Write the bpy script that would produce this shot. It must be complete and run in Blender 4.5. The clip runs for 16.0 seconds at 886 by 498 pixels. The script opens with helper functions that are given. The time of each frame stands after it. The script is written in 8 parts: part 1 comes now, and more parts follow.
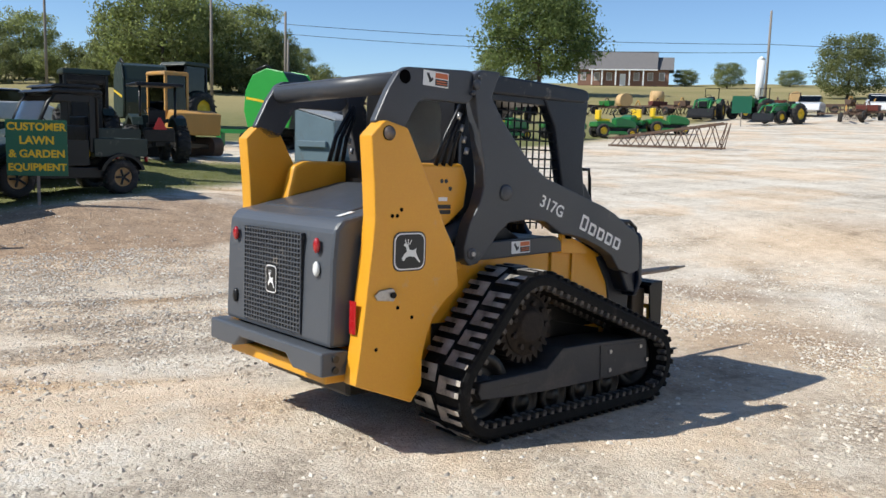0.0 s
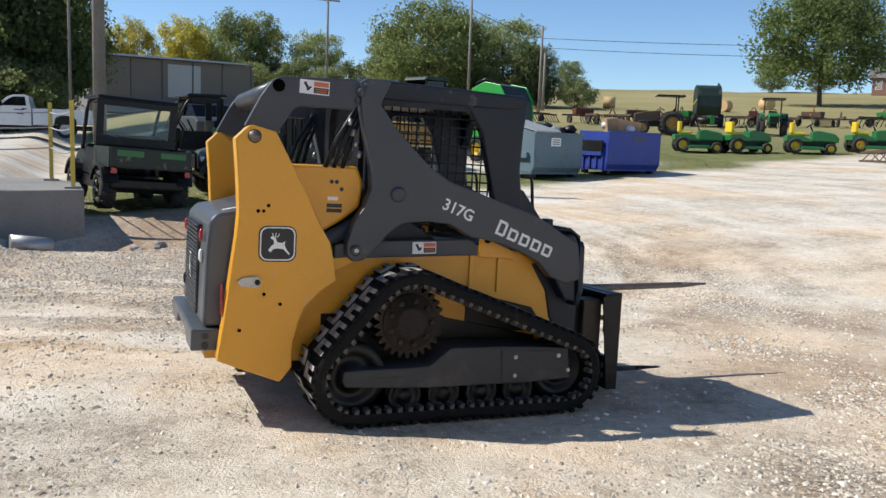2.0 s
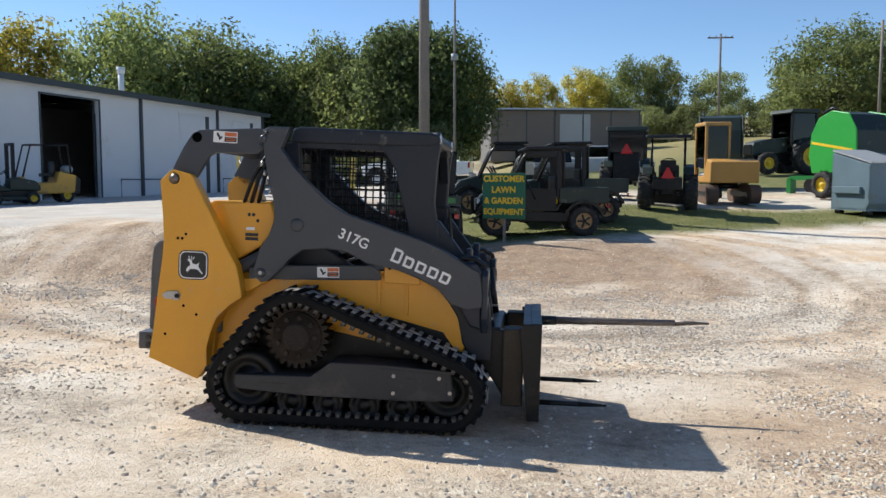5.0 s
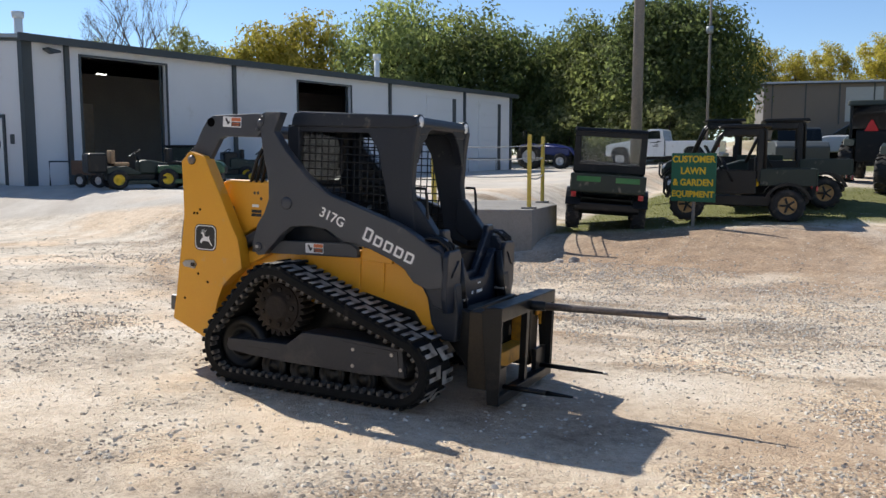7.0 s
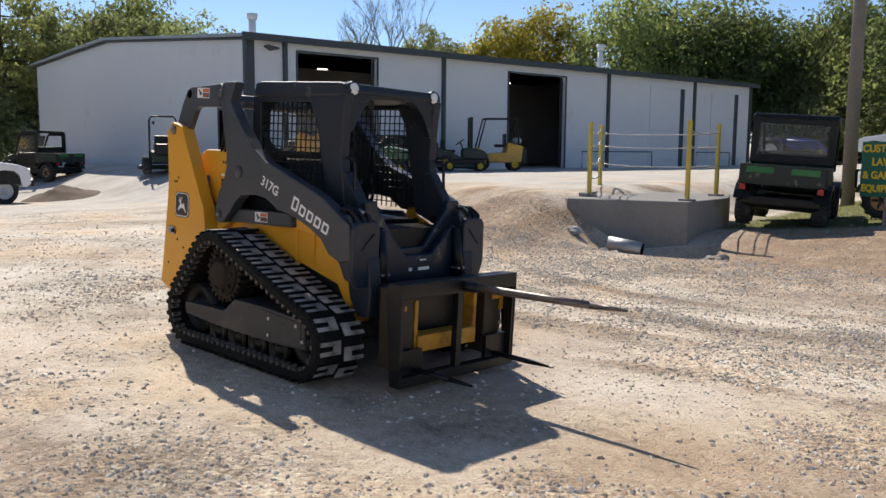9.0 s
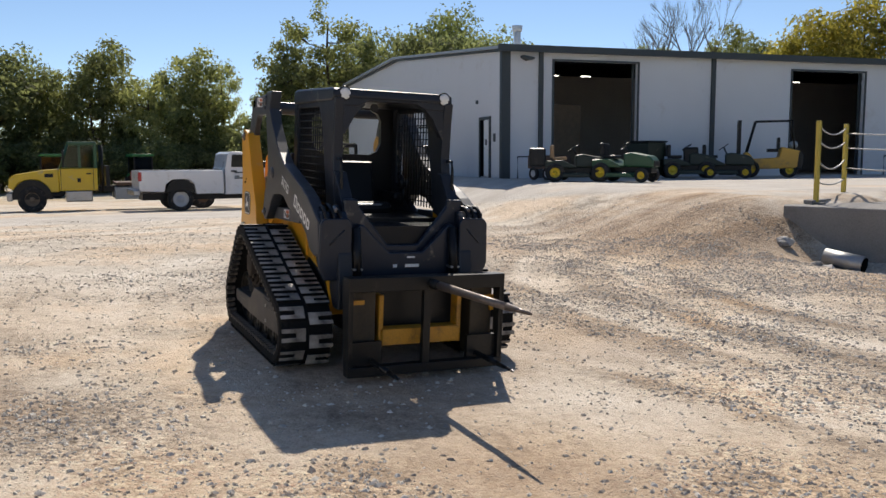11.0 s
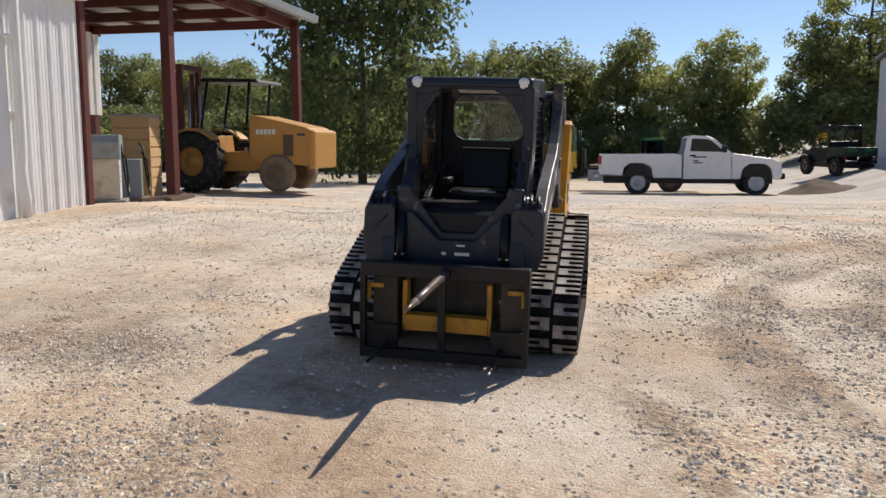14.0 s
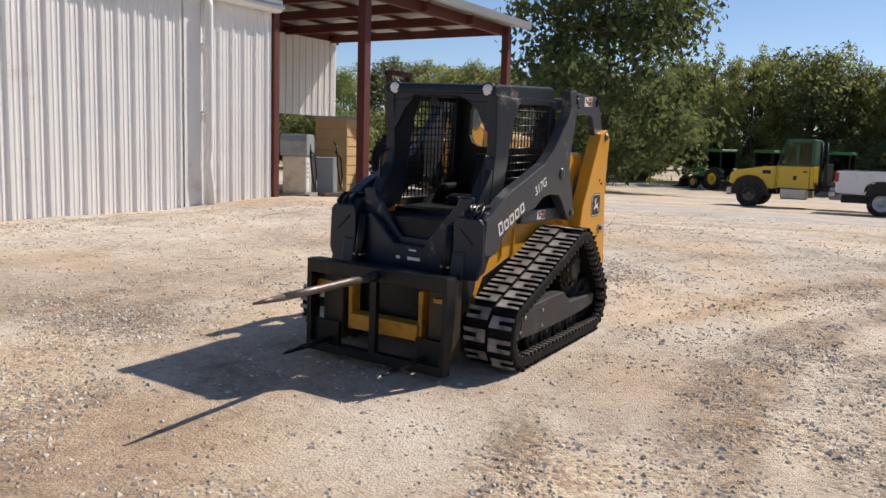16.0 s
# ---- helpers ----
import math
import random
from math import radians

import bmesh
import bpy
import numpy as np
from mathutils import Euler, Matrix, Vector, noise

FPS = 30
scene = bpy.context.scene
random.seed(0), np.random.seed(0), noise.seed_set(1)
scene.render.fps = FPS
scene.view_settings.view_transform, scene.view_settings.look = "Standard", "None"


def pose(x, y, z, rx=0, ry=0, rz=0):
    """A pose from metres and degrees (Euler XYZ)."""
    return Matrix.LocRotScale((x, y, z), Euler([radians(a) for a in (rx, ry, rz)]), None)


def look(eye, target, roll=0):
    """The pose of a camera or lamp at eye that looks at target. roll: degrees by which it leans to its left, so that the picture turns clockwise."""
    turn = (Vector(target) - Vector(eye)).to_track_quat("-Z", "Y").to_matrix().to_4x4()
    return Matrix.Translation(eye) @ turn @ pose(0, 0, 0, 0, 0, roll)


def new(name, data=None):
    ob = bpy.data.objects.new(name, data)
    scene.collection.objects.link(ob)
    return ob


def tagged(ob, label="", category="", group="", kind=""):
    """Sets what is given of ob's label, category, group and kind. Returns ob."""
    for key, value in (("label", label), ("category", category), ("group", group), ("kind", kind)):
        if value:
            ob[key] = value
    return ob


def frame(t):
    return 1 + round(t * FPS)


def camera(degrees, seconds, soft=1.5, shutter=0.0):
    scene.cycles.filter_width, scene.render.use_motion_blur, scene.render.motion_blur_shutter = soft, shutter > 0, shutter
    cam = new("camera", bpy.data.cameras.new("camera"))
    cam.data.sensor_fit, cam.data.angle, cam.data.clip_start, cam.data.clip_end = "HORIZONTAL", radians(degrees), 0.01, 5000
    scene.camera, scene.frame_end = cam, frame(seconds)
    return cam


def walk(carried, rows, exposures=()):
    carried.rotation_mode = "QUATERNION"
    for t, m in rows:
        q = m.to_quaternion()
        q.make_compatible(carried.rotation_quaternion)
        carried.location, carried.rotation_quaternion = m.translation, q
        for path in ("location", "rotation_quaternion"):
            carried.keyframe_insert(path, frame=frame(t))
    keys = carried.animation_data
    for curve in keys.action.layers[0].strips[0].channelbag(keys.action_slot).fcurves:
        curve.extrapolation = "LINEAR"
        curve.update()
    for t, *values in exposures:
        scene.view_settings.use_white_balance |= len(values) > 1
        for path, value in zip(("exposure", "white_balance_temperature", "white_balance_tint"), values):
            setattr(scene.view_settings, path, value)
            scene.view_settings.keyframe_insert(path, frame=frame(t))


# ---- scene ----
cam = camera(55.5, 16.0)
PATH = [
    (0, (-3.361, -3.889, 1.611), (-2.069, -2.385, 1.343), 1.6),
    (0.5, (-2.969, -4.216, 1.604), (-1.812, -2.606, 1.337), 1.7),
    (1, (-2.575, -4.555, 1.623), (-1.554, -2.857, 1.353), 1.9),
    (1.5, (-2.116, -4.848, 1.623), (-1.226, -3.077, 1.359), 2.1),
    (2, (-1.699, -5.187, 1.635), (-0.947, -3.352, 1.376), 2.1),
    (2.5, (-1.217, -5.421, 1.637), (-0.61, -3.531, 1.387), 2.0),
    (3, (-0.738, -5.681, 1.634), (-0.29, -3.746, 1.393), 1.6),
    (3.5, (-0.224, -5.79, 1.63), (0.055, -3.824, 1.395), 1.2),
    (4, (0.27, -5.992, 1.627), (0.388, -4.004, 1.443), 1.0),
    (4.2, (0.49, -6.037, 1.622), (0.543, -4.045, 1.45), 0.6),
    (6.3, (2.809, -5.947, 1.673), (2.173, -4.063, 1.463), 0.1),
    (6.5, (2.973, -5.82, 1.647), (2.276, -3.957, 1.433), -0.1),
    (7, (3.413, -5.553, 1.652), (2.57, -3.753, 1.429), -0.0),
    (7.5, (3.839, -5.25, 1.648), (2.854, -3.524, 1.418), -0.1),
    (8, (4.279, -4.883, 1.623), (3.162, -3.24, 1.391), -0.0),
    (8.2, (4.443, -4.711, 1.587), (3.273, -3.106, 1.352), -0.1),
    (10.3, (6.105, -3.014, 1.435), (4.471, -1.884, 1.205), 0.7),
    (10.5, (6.258, -2.819, 1.449), (4.573, -1.765, 1.219), 0.2),
    (11, (6.493, -2.29, 1.421), (4.699, -1.433, 1.206), -0.2),
    (11.5, (6.744, -1.748, 1.399), (4.856, -1.117, 1.201), -0.4),
    (12, (6.889, -1.171, 1.377), (4.938, -0.773, 1.188), -0.7),
    (12.5, (6.929, -0.565, 1.391), (4.946, -0.391, 1.193), -0.5),
    (13, (6.993, -0.017, 1.414), (5.005, -0.049, 1.202), -0.5),
    (13.5, (6.873, 0.551, 1.42), (4.899, 0.33, 1.188), -0.3),
    (14, (6.784, 1.102, 1.434), (4.841, 0.699, 1.185), -0.2),
    (14.5, (6.607, 1.668, 1.438), (4.707, 1.096, 1.186), -0.0),
    (15, (6.457, 2.195, 1.444), (4.612, 1.465, 1.195), 0.5),
    (15.5, (6.217, 2.696, 1.447), (4.434, 1.824, 1.202), 1.1),
    (16, (6.008, 3.19, 1.459), (4.297, 2.183, 1.216), 1.6),
]
EXPOSURES = [(0, 0.15, 6250, 8), (4.2, 0.20, 6250, 8), (8.2, 0.15, 6650, 11), (11, -0.06, 6850, 12), (16, -0.10, 6900, 15)]
walk(cam, [(t, look(eye, target, roll)) for t, eye, target, roll in PATH], EXPOSURES)

# ---- world, sun, exposure ----
SUN_DIR = Vector((-0.634, 0.317, 0.705)).normalized()
world = bpy.data.worlds.new("sky")
scene.world = world
world.use_nodes = True
wn = world.node_tree.nodes
sky = wn.new("ShaderNodeTexSky")
sky.sky_type = "NISHITA"
sky.sun_disc = False
sky.sun_elevation = math.asin(SUN_DIR.z)
sky.sun_rotation = math.atan2(SUN_DIR.x, SUN_DIR.y)
sky.altitude = 1800
sky.air_density, sky.dust_density, sky.ozone_density = 1.0, 0.2, 4.5
wn["Background"].inputs["Strength"].default_value = 0.122
world.node_tree.links.new(sky.outputs["Color"], wn["Background"].inputs["Color"])
sun = new("sun", bpy.data.lights.new("sun", "SUN"))
sun.data.energy, sun.data.angle, sun.data.color = 5.0, radians(0.55), (1.0, 0.95, 0.865)
sun.matrix_world = look(SUN_DIR * 60, (0, 0, 0))


# ---- materials ----
def rgb(c):
    return (c[0], c[1], c[2], 1.0)


def material(name, base, rough=0.6, metal=0.0, vary=0.15, scale=6.0, bump=0.1, grain=60.0, dirt=None, dirt_amount=0.0,
             coat=0.0, per_object=0.0, spec=0.5):
    """Principled surface whose colour varies at two scales, with fine relief and optional dirt patches."""
    m = bpy.data.materials.new(name)
    m.use_nodes = True
    nt = m.node_tree
    n, ln = nt.nodes, nt.links
    b = n["Principled BSDF"]
    tc = n.new("ShaderNodeTexCoord")
    big = n.new("ShaderNodeTexNoise")
    big.inputs["Scale"].default_value = scale
    big.inputs["Detail"].default_value = 4
    fine = n.new("ShaderNodeTexNoise")
    fine.inputs["Scale"].default_value = grain
    fine.inputs["Detail"].default_value = 3
    ln.new(tc.outputs["Object"], big.inputs["Vector"])
    ln.new(tc.outputs["Object"], fine.inputs["Vector"])
    ramp = n.new("ShaderNodeMixRGB")
    ramp.inputs[1].default_value = rgb([c * (1 - vary) for c in base])
    ramp.inputs[2].default_value = rgb([min(1, c * (1 + vary)) for c in base])
    ln.new(big.outputs["Fac"], ramp.inputs[0])
    mul = n.new("ShaderNodeMixRGB")
    mul.blend_type = "OVERLAY"
    mul.inputs[0].default_value = min(0.6, vary * 1.6)
    ln.new(ramp.outputs[0], mul.inputs[1])
    ln.new(fine.outputs["Fac"], mul.inputs[2])
    out = mul.outputs[0]
    if dirt:
        dn = n.new("ShaderNodeTexNoise")
        dn.inputs["Scale"].default_value = scale * 0.7
        dn.inputs["Detail"].default_value = 8
        dn.inputs["Roughness"].default_value = 0.7
        ln.new(tc.outputs["Object"], dn.inputs["Vector"])
        rp = n.new("ShaderNodeValToRGB")
        rp.color_ramp.elements[0].position = 0.62 - 0.35 * dirt_amount
        rp.color_ramp.elements[1].position = 0.80 - 0.2 * dirt_amount
        ln.new(dn.outputs["Fac"], rp.inputs[0])
        dm = n.new("ShaderNodeMixRGB")
        dm.inputs[2].default_value = rgb(dirt)
        ln.new(rp.outputs["Color"], dm.inputs[0])
        ln.new(out, dm.inputs[1])
        out = dm.outputs[0]
    if per_object:
        oi = n.new("ShaderNodeObjectInfo")
        hs = n.new("ShaderNodeHueSaturation")
        mr = n.new("ShaderNodeMapRange")
        mr.inputs[3].default_value, mr.inputs[4].default_value = 1 - per_object, 1 + per_object
        ln.new(oi.outputs["Random"], mr.inputs[0])
        ln.new(mr.outputs[0], hs.inputs["Value"])
        ln.new(out, hs.inputs["Color"])
        out = hs.outputs[0]
    ln.new(out, b.inputs["Base Color"])
    rr = n.new("ShaderNodeMapRange")
    rr.inputs[3].default_value, rr.inputs[4].default_value = max(0.03, rough - 0.12), min(1, rough + 0.12)
    ln.new(big.outputs["Fac"], rr.inputs[0])
    ln.new(rr.outputs[0], b.inputs["Roughness"])
    b.inputs["Metallic"].default_value = metal
    b.inputs["Coat Weight"].default_value = coat
    b.inputs["Specular IOR Level"].default_value = spec
    if bump:
        bp = n.new("ShaderNodeBump")
        bp.inputs["Strength"].default_value = bump
        bp.inputs["Distance"].default_value = 0.01
        ln.new(fine.outputs["Fac"], bp.inputs["Height"])
        ln.new(bp.outputs[0], b.inputs["Normal"])
    return m


LAMPON = material("lit_strip_light", (0.8, 0.8, 0.78), 0.5, 0, 0.02, 8, 0.0, 60)
LAMPON.node_tree.nodes["Principled BSDF"].inputs["Emission Color"].default_value = (1.0, 0.97, 0.9, 1)
LAMPON.node_tree.nodes["Principled BSDF"].inputs["Emission Strength"].default_value = 4.0
DUST = (0.42, 0.36, 0.28)
YELLOW = material("loader_yellow_paint", (0.72, 0.34, 0.018), 0.42, 0, 0.06, 3, 0.03, 120, DUST, 0.05, coat=0.2)
GREY = material("loader_dark_grey_paint", (0.050, 0.054, 0.062), 0.40, 0, 0.10, 4, 0.04, 120, DUST, 0.0, spec=0.45)
HOOD = material("hood_grey_paint", (0.072, 0.080, 0.092), 0.4, 0, 0.08, 4, 0.03, 120, DUST, 0.06, coat=0.1)
BLACK = material("black_steel", (0.010, 0.010, 0.010), 0.38, 0.0, 0.25, 6, 0.08, 80, (0.05, 0.042, 0.034), 0.10, spec=0.3)
CABBLACK = material("cab_black_paint", (0.020, 0.024, 0.032), 0.40, 0, 0.15, 5, 0.05, 90, DUST, 0.0, spec=0.3)
RUBBER = material("track_rubber", (0.008, 0.008, 0.008), 0.8, 0, 0.3, 9, 0.3, 70, (0.06, 0.05, 0.042), 0.12, spec=0.2)
LUGRUB = material("dusty_lug_rubber", (0.09, 0.08, 0.07), 0.55, 0, 0.3, 8, 0.3, 60, (0.46, 0.42, 0.37), 0.80, per_object=0.15, spec=0.2)
DRIVER = material("scuffed_drive_rubber", (0.03, 0.028, 0.026), 0.6, 0, 0.3, 9, 0.2, 70, (0.25, 0.22, 0.19), 0.35, spec=0.2)
FRAMEG = material("track_frame_grey", (0.045, 0.045, 0.048), 0.55, 0, 0.12, 5, 0.1, 90, (0.10, 0.09, 0.08), 0.30, spec=0.3)
RUST = material("rusty_brown_steel", (0.024, 0.019, 0.016), 0.75, 0.0, 0.3, 8, 0.25, 60, (0.065, 0.048, 0.034), 0.35, spec=0.25)
SPEARM = material("worn_spear_steel", (0.17, 0.14, 0.12), 0.42, 0.5, 0.3, 9, 0.15, 70, (0.07, 0.045, 0.03), 0.2)
STEEL = material("worn_steel", (0.42, 0.41, 0.40), 0.38, 0.9, 0.15, 10, 0.1, 120, (0.2, 0.14, 0.09), 0.15)
# darker, bluer copy of the loader grey: the shade on its front put into the colour
FRONTSHADE = material("grey_paint_with_front_shade", (0.011, 0.017, 0.030), 0.36, 0, 0.12, 5, 0.05, 90, DUST, 0.0, spec=0.4)
PLASTIC = material("pale_grey_plastic", (0.30, 0.33, 0.345), 0.5, 0, 0.06, 5, 0.04, 90)
SEATBLK = material("black_vinyl", (0.008, 0.008, 0.009), 0.45, 0, 0.2, 8, 0.1, 90, spec=0.3)
WHITEP = material("white_decal", (0.80, 0.80, 0.78), 0.5, 0, 0.04, 8, 0.0, 90)
ORANGE = material("orange_decal", (0.62, 0.16, 0.05), 0.5, 0, 0.08, 8, 0.0, 90)
# black of the decals, also drawn for the dark in slots and the grille
DECALGAPBLK = material("black_decal_and_recess_shade", (0.018, 0.018, 0.018), 0.45, 0, 0.1, 8, 0.0, 90)
HOSEBLK = material("hydraulic_hose_rubber", (0.007, 0.007, 0.008), 0.35, 0, 0.2, 8, 0.05, 90, spec=0.3)
COUPLER = material("dirty_brown_coupler_steel", (0.040, 0.027, 0.013), 0.6, 0, 0.3, 6, 0.15, 60, (0.02, 0.015, 0.01), 0.3)
COUPY = material("scuffed_coupler_yellow", (0.55, 0.25, 0.014), 0.5, 0, 0.15, 7, 0.1, 70, (0.10, 0.05, 0.02), 0.35)
# flat black that stands in for the darkness inside holes and openings
HOLEBLK = material("unlit_black", (0.002, 0.002, 0.002), 0.95, 0, 0.1, 8, 0.0, 90, spec=0.05)
REDREF = material("red_reflector", (0.38, 0.010, 0.013), 0.25, 0, 0.1, 20, 0.05, 200, coat=0.5)
LAMPGL = material("lamp_lens", (0.75, 0.76, 0.74), 0.15, 0, 0.05, 20, 0.2, 150, coat=0.6)
WHITEWALL = material("white_metal_siding", (0.68, 0.685, 0.69), 0.5, 0.0, 0.05, 0.8, 0.04, 30, (0.50, 0.47, 0.42), 0.08)
NEARWALL = material("white_ribbed_siding", (0.82, 0.82, 0.81), 0.48, 0.0, 0.05, 1.2, 0.04, 30, (0.52, 0.44, 0.34), 0.05)
TRIMG = material("dark_grey_trim", (0.055, 0.065, 0.068), 0.5, 0.1, 0.12, 2, 0.05, 40)
ROOFM = material("metal_roof", (0.36, 0.37, 0.37), 0.45, 0.3, 0.12, 0.6, 0.05, 20)
REDSTEEL = material("red_oxide_steel", (0.115, 0.026, 0.018), 0.6, 0.0, 0.2, 2.5, 0.1, 50)
SHEDM = material("brown_metal_siding", (0.17, 0.145, 0.125), 0.6, 0.1, 0.1, 0.7, 0.05, 20)
CONC = material("weathered_concrete", (0.25, 0.235, 0.215), 0.88, 0, 0.16, 2.2, 0.35, 40, (0.17, 0.15, 0.13), 0.25)
NEARROCK = material("pale_broken_concrete", (0.48, 0.45, 0.41), 0.9, 0, 0.16, 4, 0.4, 40, (0.25, 0.21, 0.17), 0.25)
DARKIN = material("dark_interior", (0.34, 0.31, 0.28), 0.9, 0, 0.2, 1, 0.05, 20)
POSTY = material("faded_yellow_paint", (0.62, 0.46, 0.08), 0.55, 0, 0.15, 6, 0.08, 60)
CHAIN = material("galvanised_chain", (0.42, 0.42, 0.41), 0.5, 0.7, 0.15, 20, 0.1, 100)
WOODPOLE = material("grey_wood_pole", (0.23, 0.20, 0.17), 0.9, 0, 0.2, 1.5, 0.5, 25)
DGREEN = material("green_machine_paint", (0.016, 0.16, 0.032), 0.38, 0, 0.1, 4, 0.04, 80, coat=0.25)
BGREEN = material("bright_green_panel", (0.030, 0.33, 0.040), 0.40, 0, 0.08, 4, 0.04, 80, coat=0.2)
DKGREEN = material("dark_green_plastic", (0.011, 0.022, 0.014), 0.5, 0, 0.15, 4, 0.06, 80, DUST, 0.05)
MYELLOW = material("bright_yellow_paint", (0.78, 0.52, 0.02), 0.42, 0, 0.08, 5, 0.03, 90)
TRUCKY = material("truck_yellow_paint", (0.70, 0.47, 0.02), 0.4, 0, 0.08, 3, 0.03, 80, DUST, 0.08, coat=0.3)
INDY = material("weathered_industrial_yellow", (0.50, 0.26, 0.06), 0.55, 0, 0.12, 2, 0.06, 60, (0.40, 0.29, 0.16), 0.2)
FORKY = material("forklift_yellow_paint", (0.62, 0.34, 0.05), 0.5, 0, 0.12, 3, 0.05, 60, (0.22, 0.15, 0.09), 0.25)
PUMPHEAD = material("faded_blue_grey_enamel", (0.25, 0.30, 0.31), 0.5, 0, 0.15, 4, 0.06, 50, (0.20, 0.16, 0.12), 0.3)
PUMPCREAM = material("dirty_cream_enamel", (0.55, 0.50, 0.40), 0.6, 0, 0.15, 4, 0.06, 50, (0.25, 0.17, 0.10), 0.35)
TYRE = material("tyre_rubber", (0.022, 0.021, 0.020), 0.85, 0, 0.25, 10, 0.25, 60, (0.17, 0.14, 0.11), 0.25)
DUSTTYRE = material("dusty_tyre_rubber", (0.22, 0.165, 0.115), 0.9, 0, 0.25, 6, 0.25, 50)
WHITECAR = material("white_car_paint", (0.76, 0.76, 0.76), 0.3, 0, 0.03, 3, 0.0, 60, DUST, 0.05, coat=0.6)
GREYRIM = material("silver_rim", (0.55, 0.55, 0.55), 0.4, 0.2, 0.1, 8, 0.05, 60)
DUMPG = material("blue_grey_dumpster_paint", (0.115, 0.17, 0.20), 0.55, 0, 0.14, 2.2, 0.08, 50, (0.12, 0.09, 0.06), 0.18)
DUMPB = material("blue_dumpster_paint", (0.022, 0.045, 0.26), 0.5, 0, 0.14, 2.2, 0.08, 50, (0.10, 0.09, 0.10), 0.12)
CARD = material("brown_cardboard", (0.38, 0.24, 0.13), 0.85, 0, 0.15, 4, 0.1, 50)
PLYWOOD = material("raw_plywood_crate", (0.58, 0.38, 0.18), 0.8, 0, 0.2, 3, 0.1, 40)
BAG = material("white_plastic_bag", (0.72, 0.70, 0.67), 0.45, 0, 0.1, 8, 0.2, 40)
TRUCKG = material("dark_green_truck_paint", (0.022, 0.085, 0.035), 0.45, 0, 0.12, 3, 0.03, 80, coat=0.2)
SIGNG = material("green_sign_board", (0.010, 0.115, 0.060), 0.5, 0, 0.1, 4, 0.03, 60)
SIGNY = material("yellow_sign_letters", (0.74, 0.50, 0.015), 0.5, 0, 0.1, 8, 0.0, 60)
REDPL = material("red_plastic", (0.60, 0.02, 0.02), 0.45, 0, 0.1, 8, 0.05, 80)
BLUEP = material("dark_blue_paint", (0.02, 0.035, 0.18), 0.4, 0, 0.15, 3, 0.03, 60, coat=0.3)
BROWNM = material("brown_weathered_metal", (0.12, 0.075, 0.05), 0.8, 0.1, 0.25, 3, 0.15, 50)
BRICKR = material("house_brick", (0.24, 0.13, 0.09), 0.9, 0, 0.15, 2, 0.1, 30)
SHINGLE = material("grey_shingle", (0.16, 0.15, 0.145), 0.9, 0, 0.15, 1.5, 0.2, 25)
TRIMW = material("white_trim_paint", (0.78, 0.78, 0.76), 0.55, 0, 0.04, 3, 0.0, 50)
BARK = material("tree_bark", (0.10, 0.075, 0.055), 0.95, 0, 0.3, 3, 0.6, 20)


def leaf_material(name, base, base2):
    m = bpy.data.materials.new(name)
    m.use_nodes = True
    n, ln = m.node_tree.nodes, m.node_tree.links
    b = n["Principled BSDF"]
    geo = n.new("ShaderNodeNewGeometry")
    oi = n.new("ShaderNodeObjectInfo")
    mix = n.new("ShaderNodeMixRGB")
    mix.inputs[1].default_value, mix.inputs[2].default_value = rgb(base), rgb(base2)
    ln.new(geo.outputs["Random Per Island"], mix.inputs[0])
    hs = n.new("ShaderNodeHueSaturation")
    mr = n.new("ShaderNodeMapRange")
    mr.inputs[3].default_value, mr.inputs[4].default_value = 0.75, 1.25
    ln.new(oi.outputs["Random"], mr.inputs[0])
    ln.new(mr.outputs[0], hs.inputs["Value"])
    ln.new(mix.outputs[0], hs.inputs["Color"])
    ln.new(hs.outputs[0], b.inputs["Base Color"])
    b.inputs["Roughness"].default_value = 0.7
    b.inputs["Specular IOR Level"].default_value = 0.2
    tr = n.new("ShaderNodeBsdfTranslucent")
    warm = n.new("ShaderNodeMixRGB")
    warm.blend_type = "MULTIPLY"
    warm.inputs[0].default_value = 1.0
    warm.inputs[2].default_value = (1.22, 1.28, 1.0, 1)
    ln.new(hs.outputs[0], warm.inputs[1])
    ln.new(warm.outputs[0], tr.inputs["Color"])
    ms = n.new("ShaderNodeMixShader")
    ms.inputs[0].default_value = 0.62
    ln.new(b.outputs[0], ms.inputs[1])
    ln.new(tr.outputs[0], ms.inputs[2])
    ln.new(ms.outputs[0], n["Material Output"].inputs[0])
    return m


LEAF_G = leaf_material("green_leaves", (0.15, 0.18, 0.075), (0.28, 0.30, 0.125))
LEAF_D = leaf_material("dark_green_leaves", (0.15, 0.17, 0.08), (0.29, 0.30, 0.145))
LEAF_Y = leaf_material("yellowing_leaves", (0.30, 0.27, 0.06), (0.50, 0.40, 0.10))
LEAF_O = leaf_material("olive_leaves", (0.20, 0.21, 0.09), (0.36, 0.36, 0.155))
LEAF_M = leaf_material("mid_green_leaves", (0.085, 0.115, 0.045), (0.19, 0.22, 0.09))
LEAF_K = leaf_material("deep_green_leaves", (0.075, 0.098, 0.045), (0.155, 0.18, 0.085))
GRASSB = leaf_material("grass_blades", (0.10, 0.12, 0.03), (0.22, 0.20, 0.07))


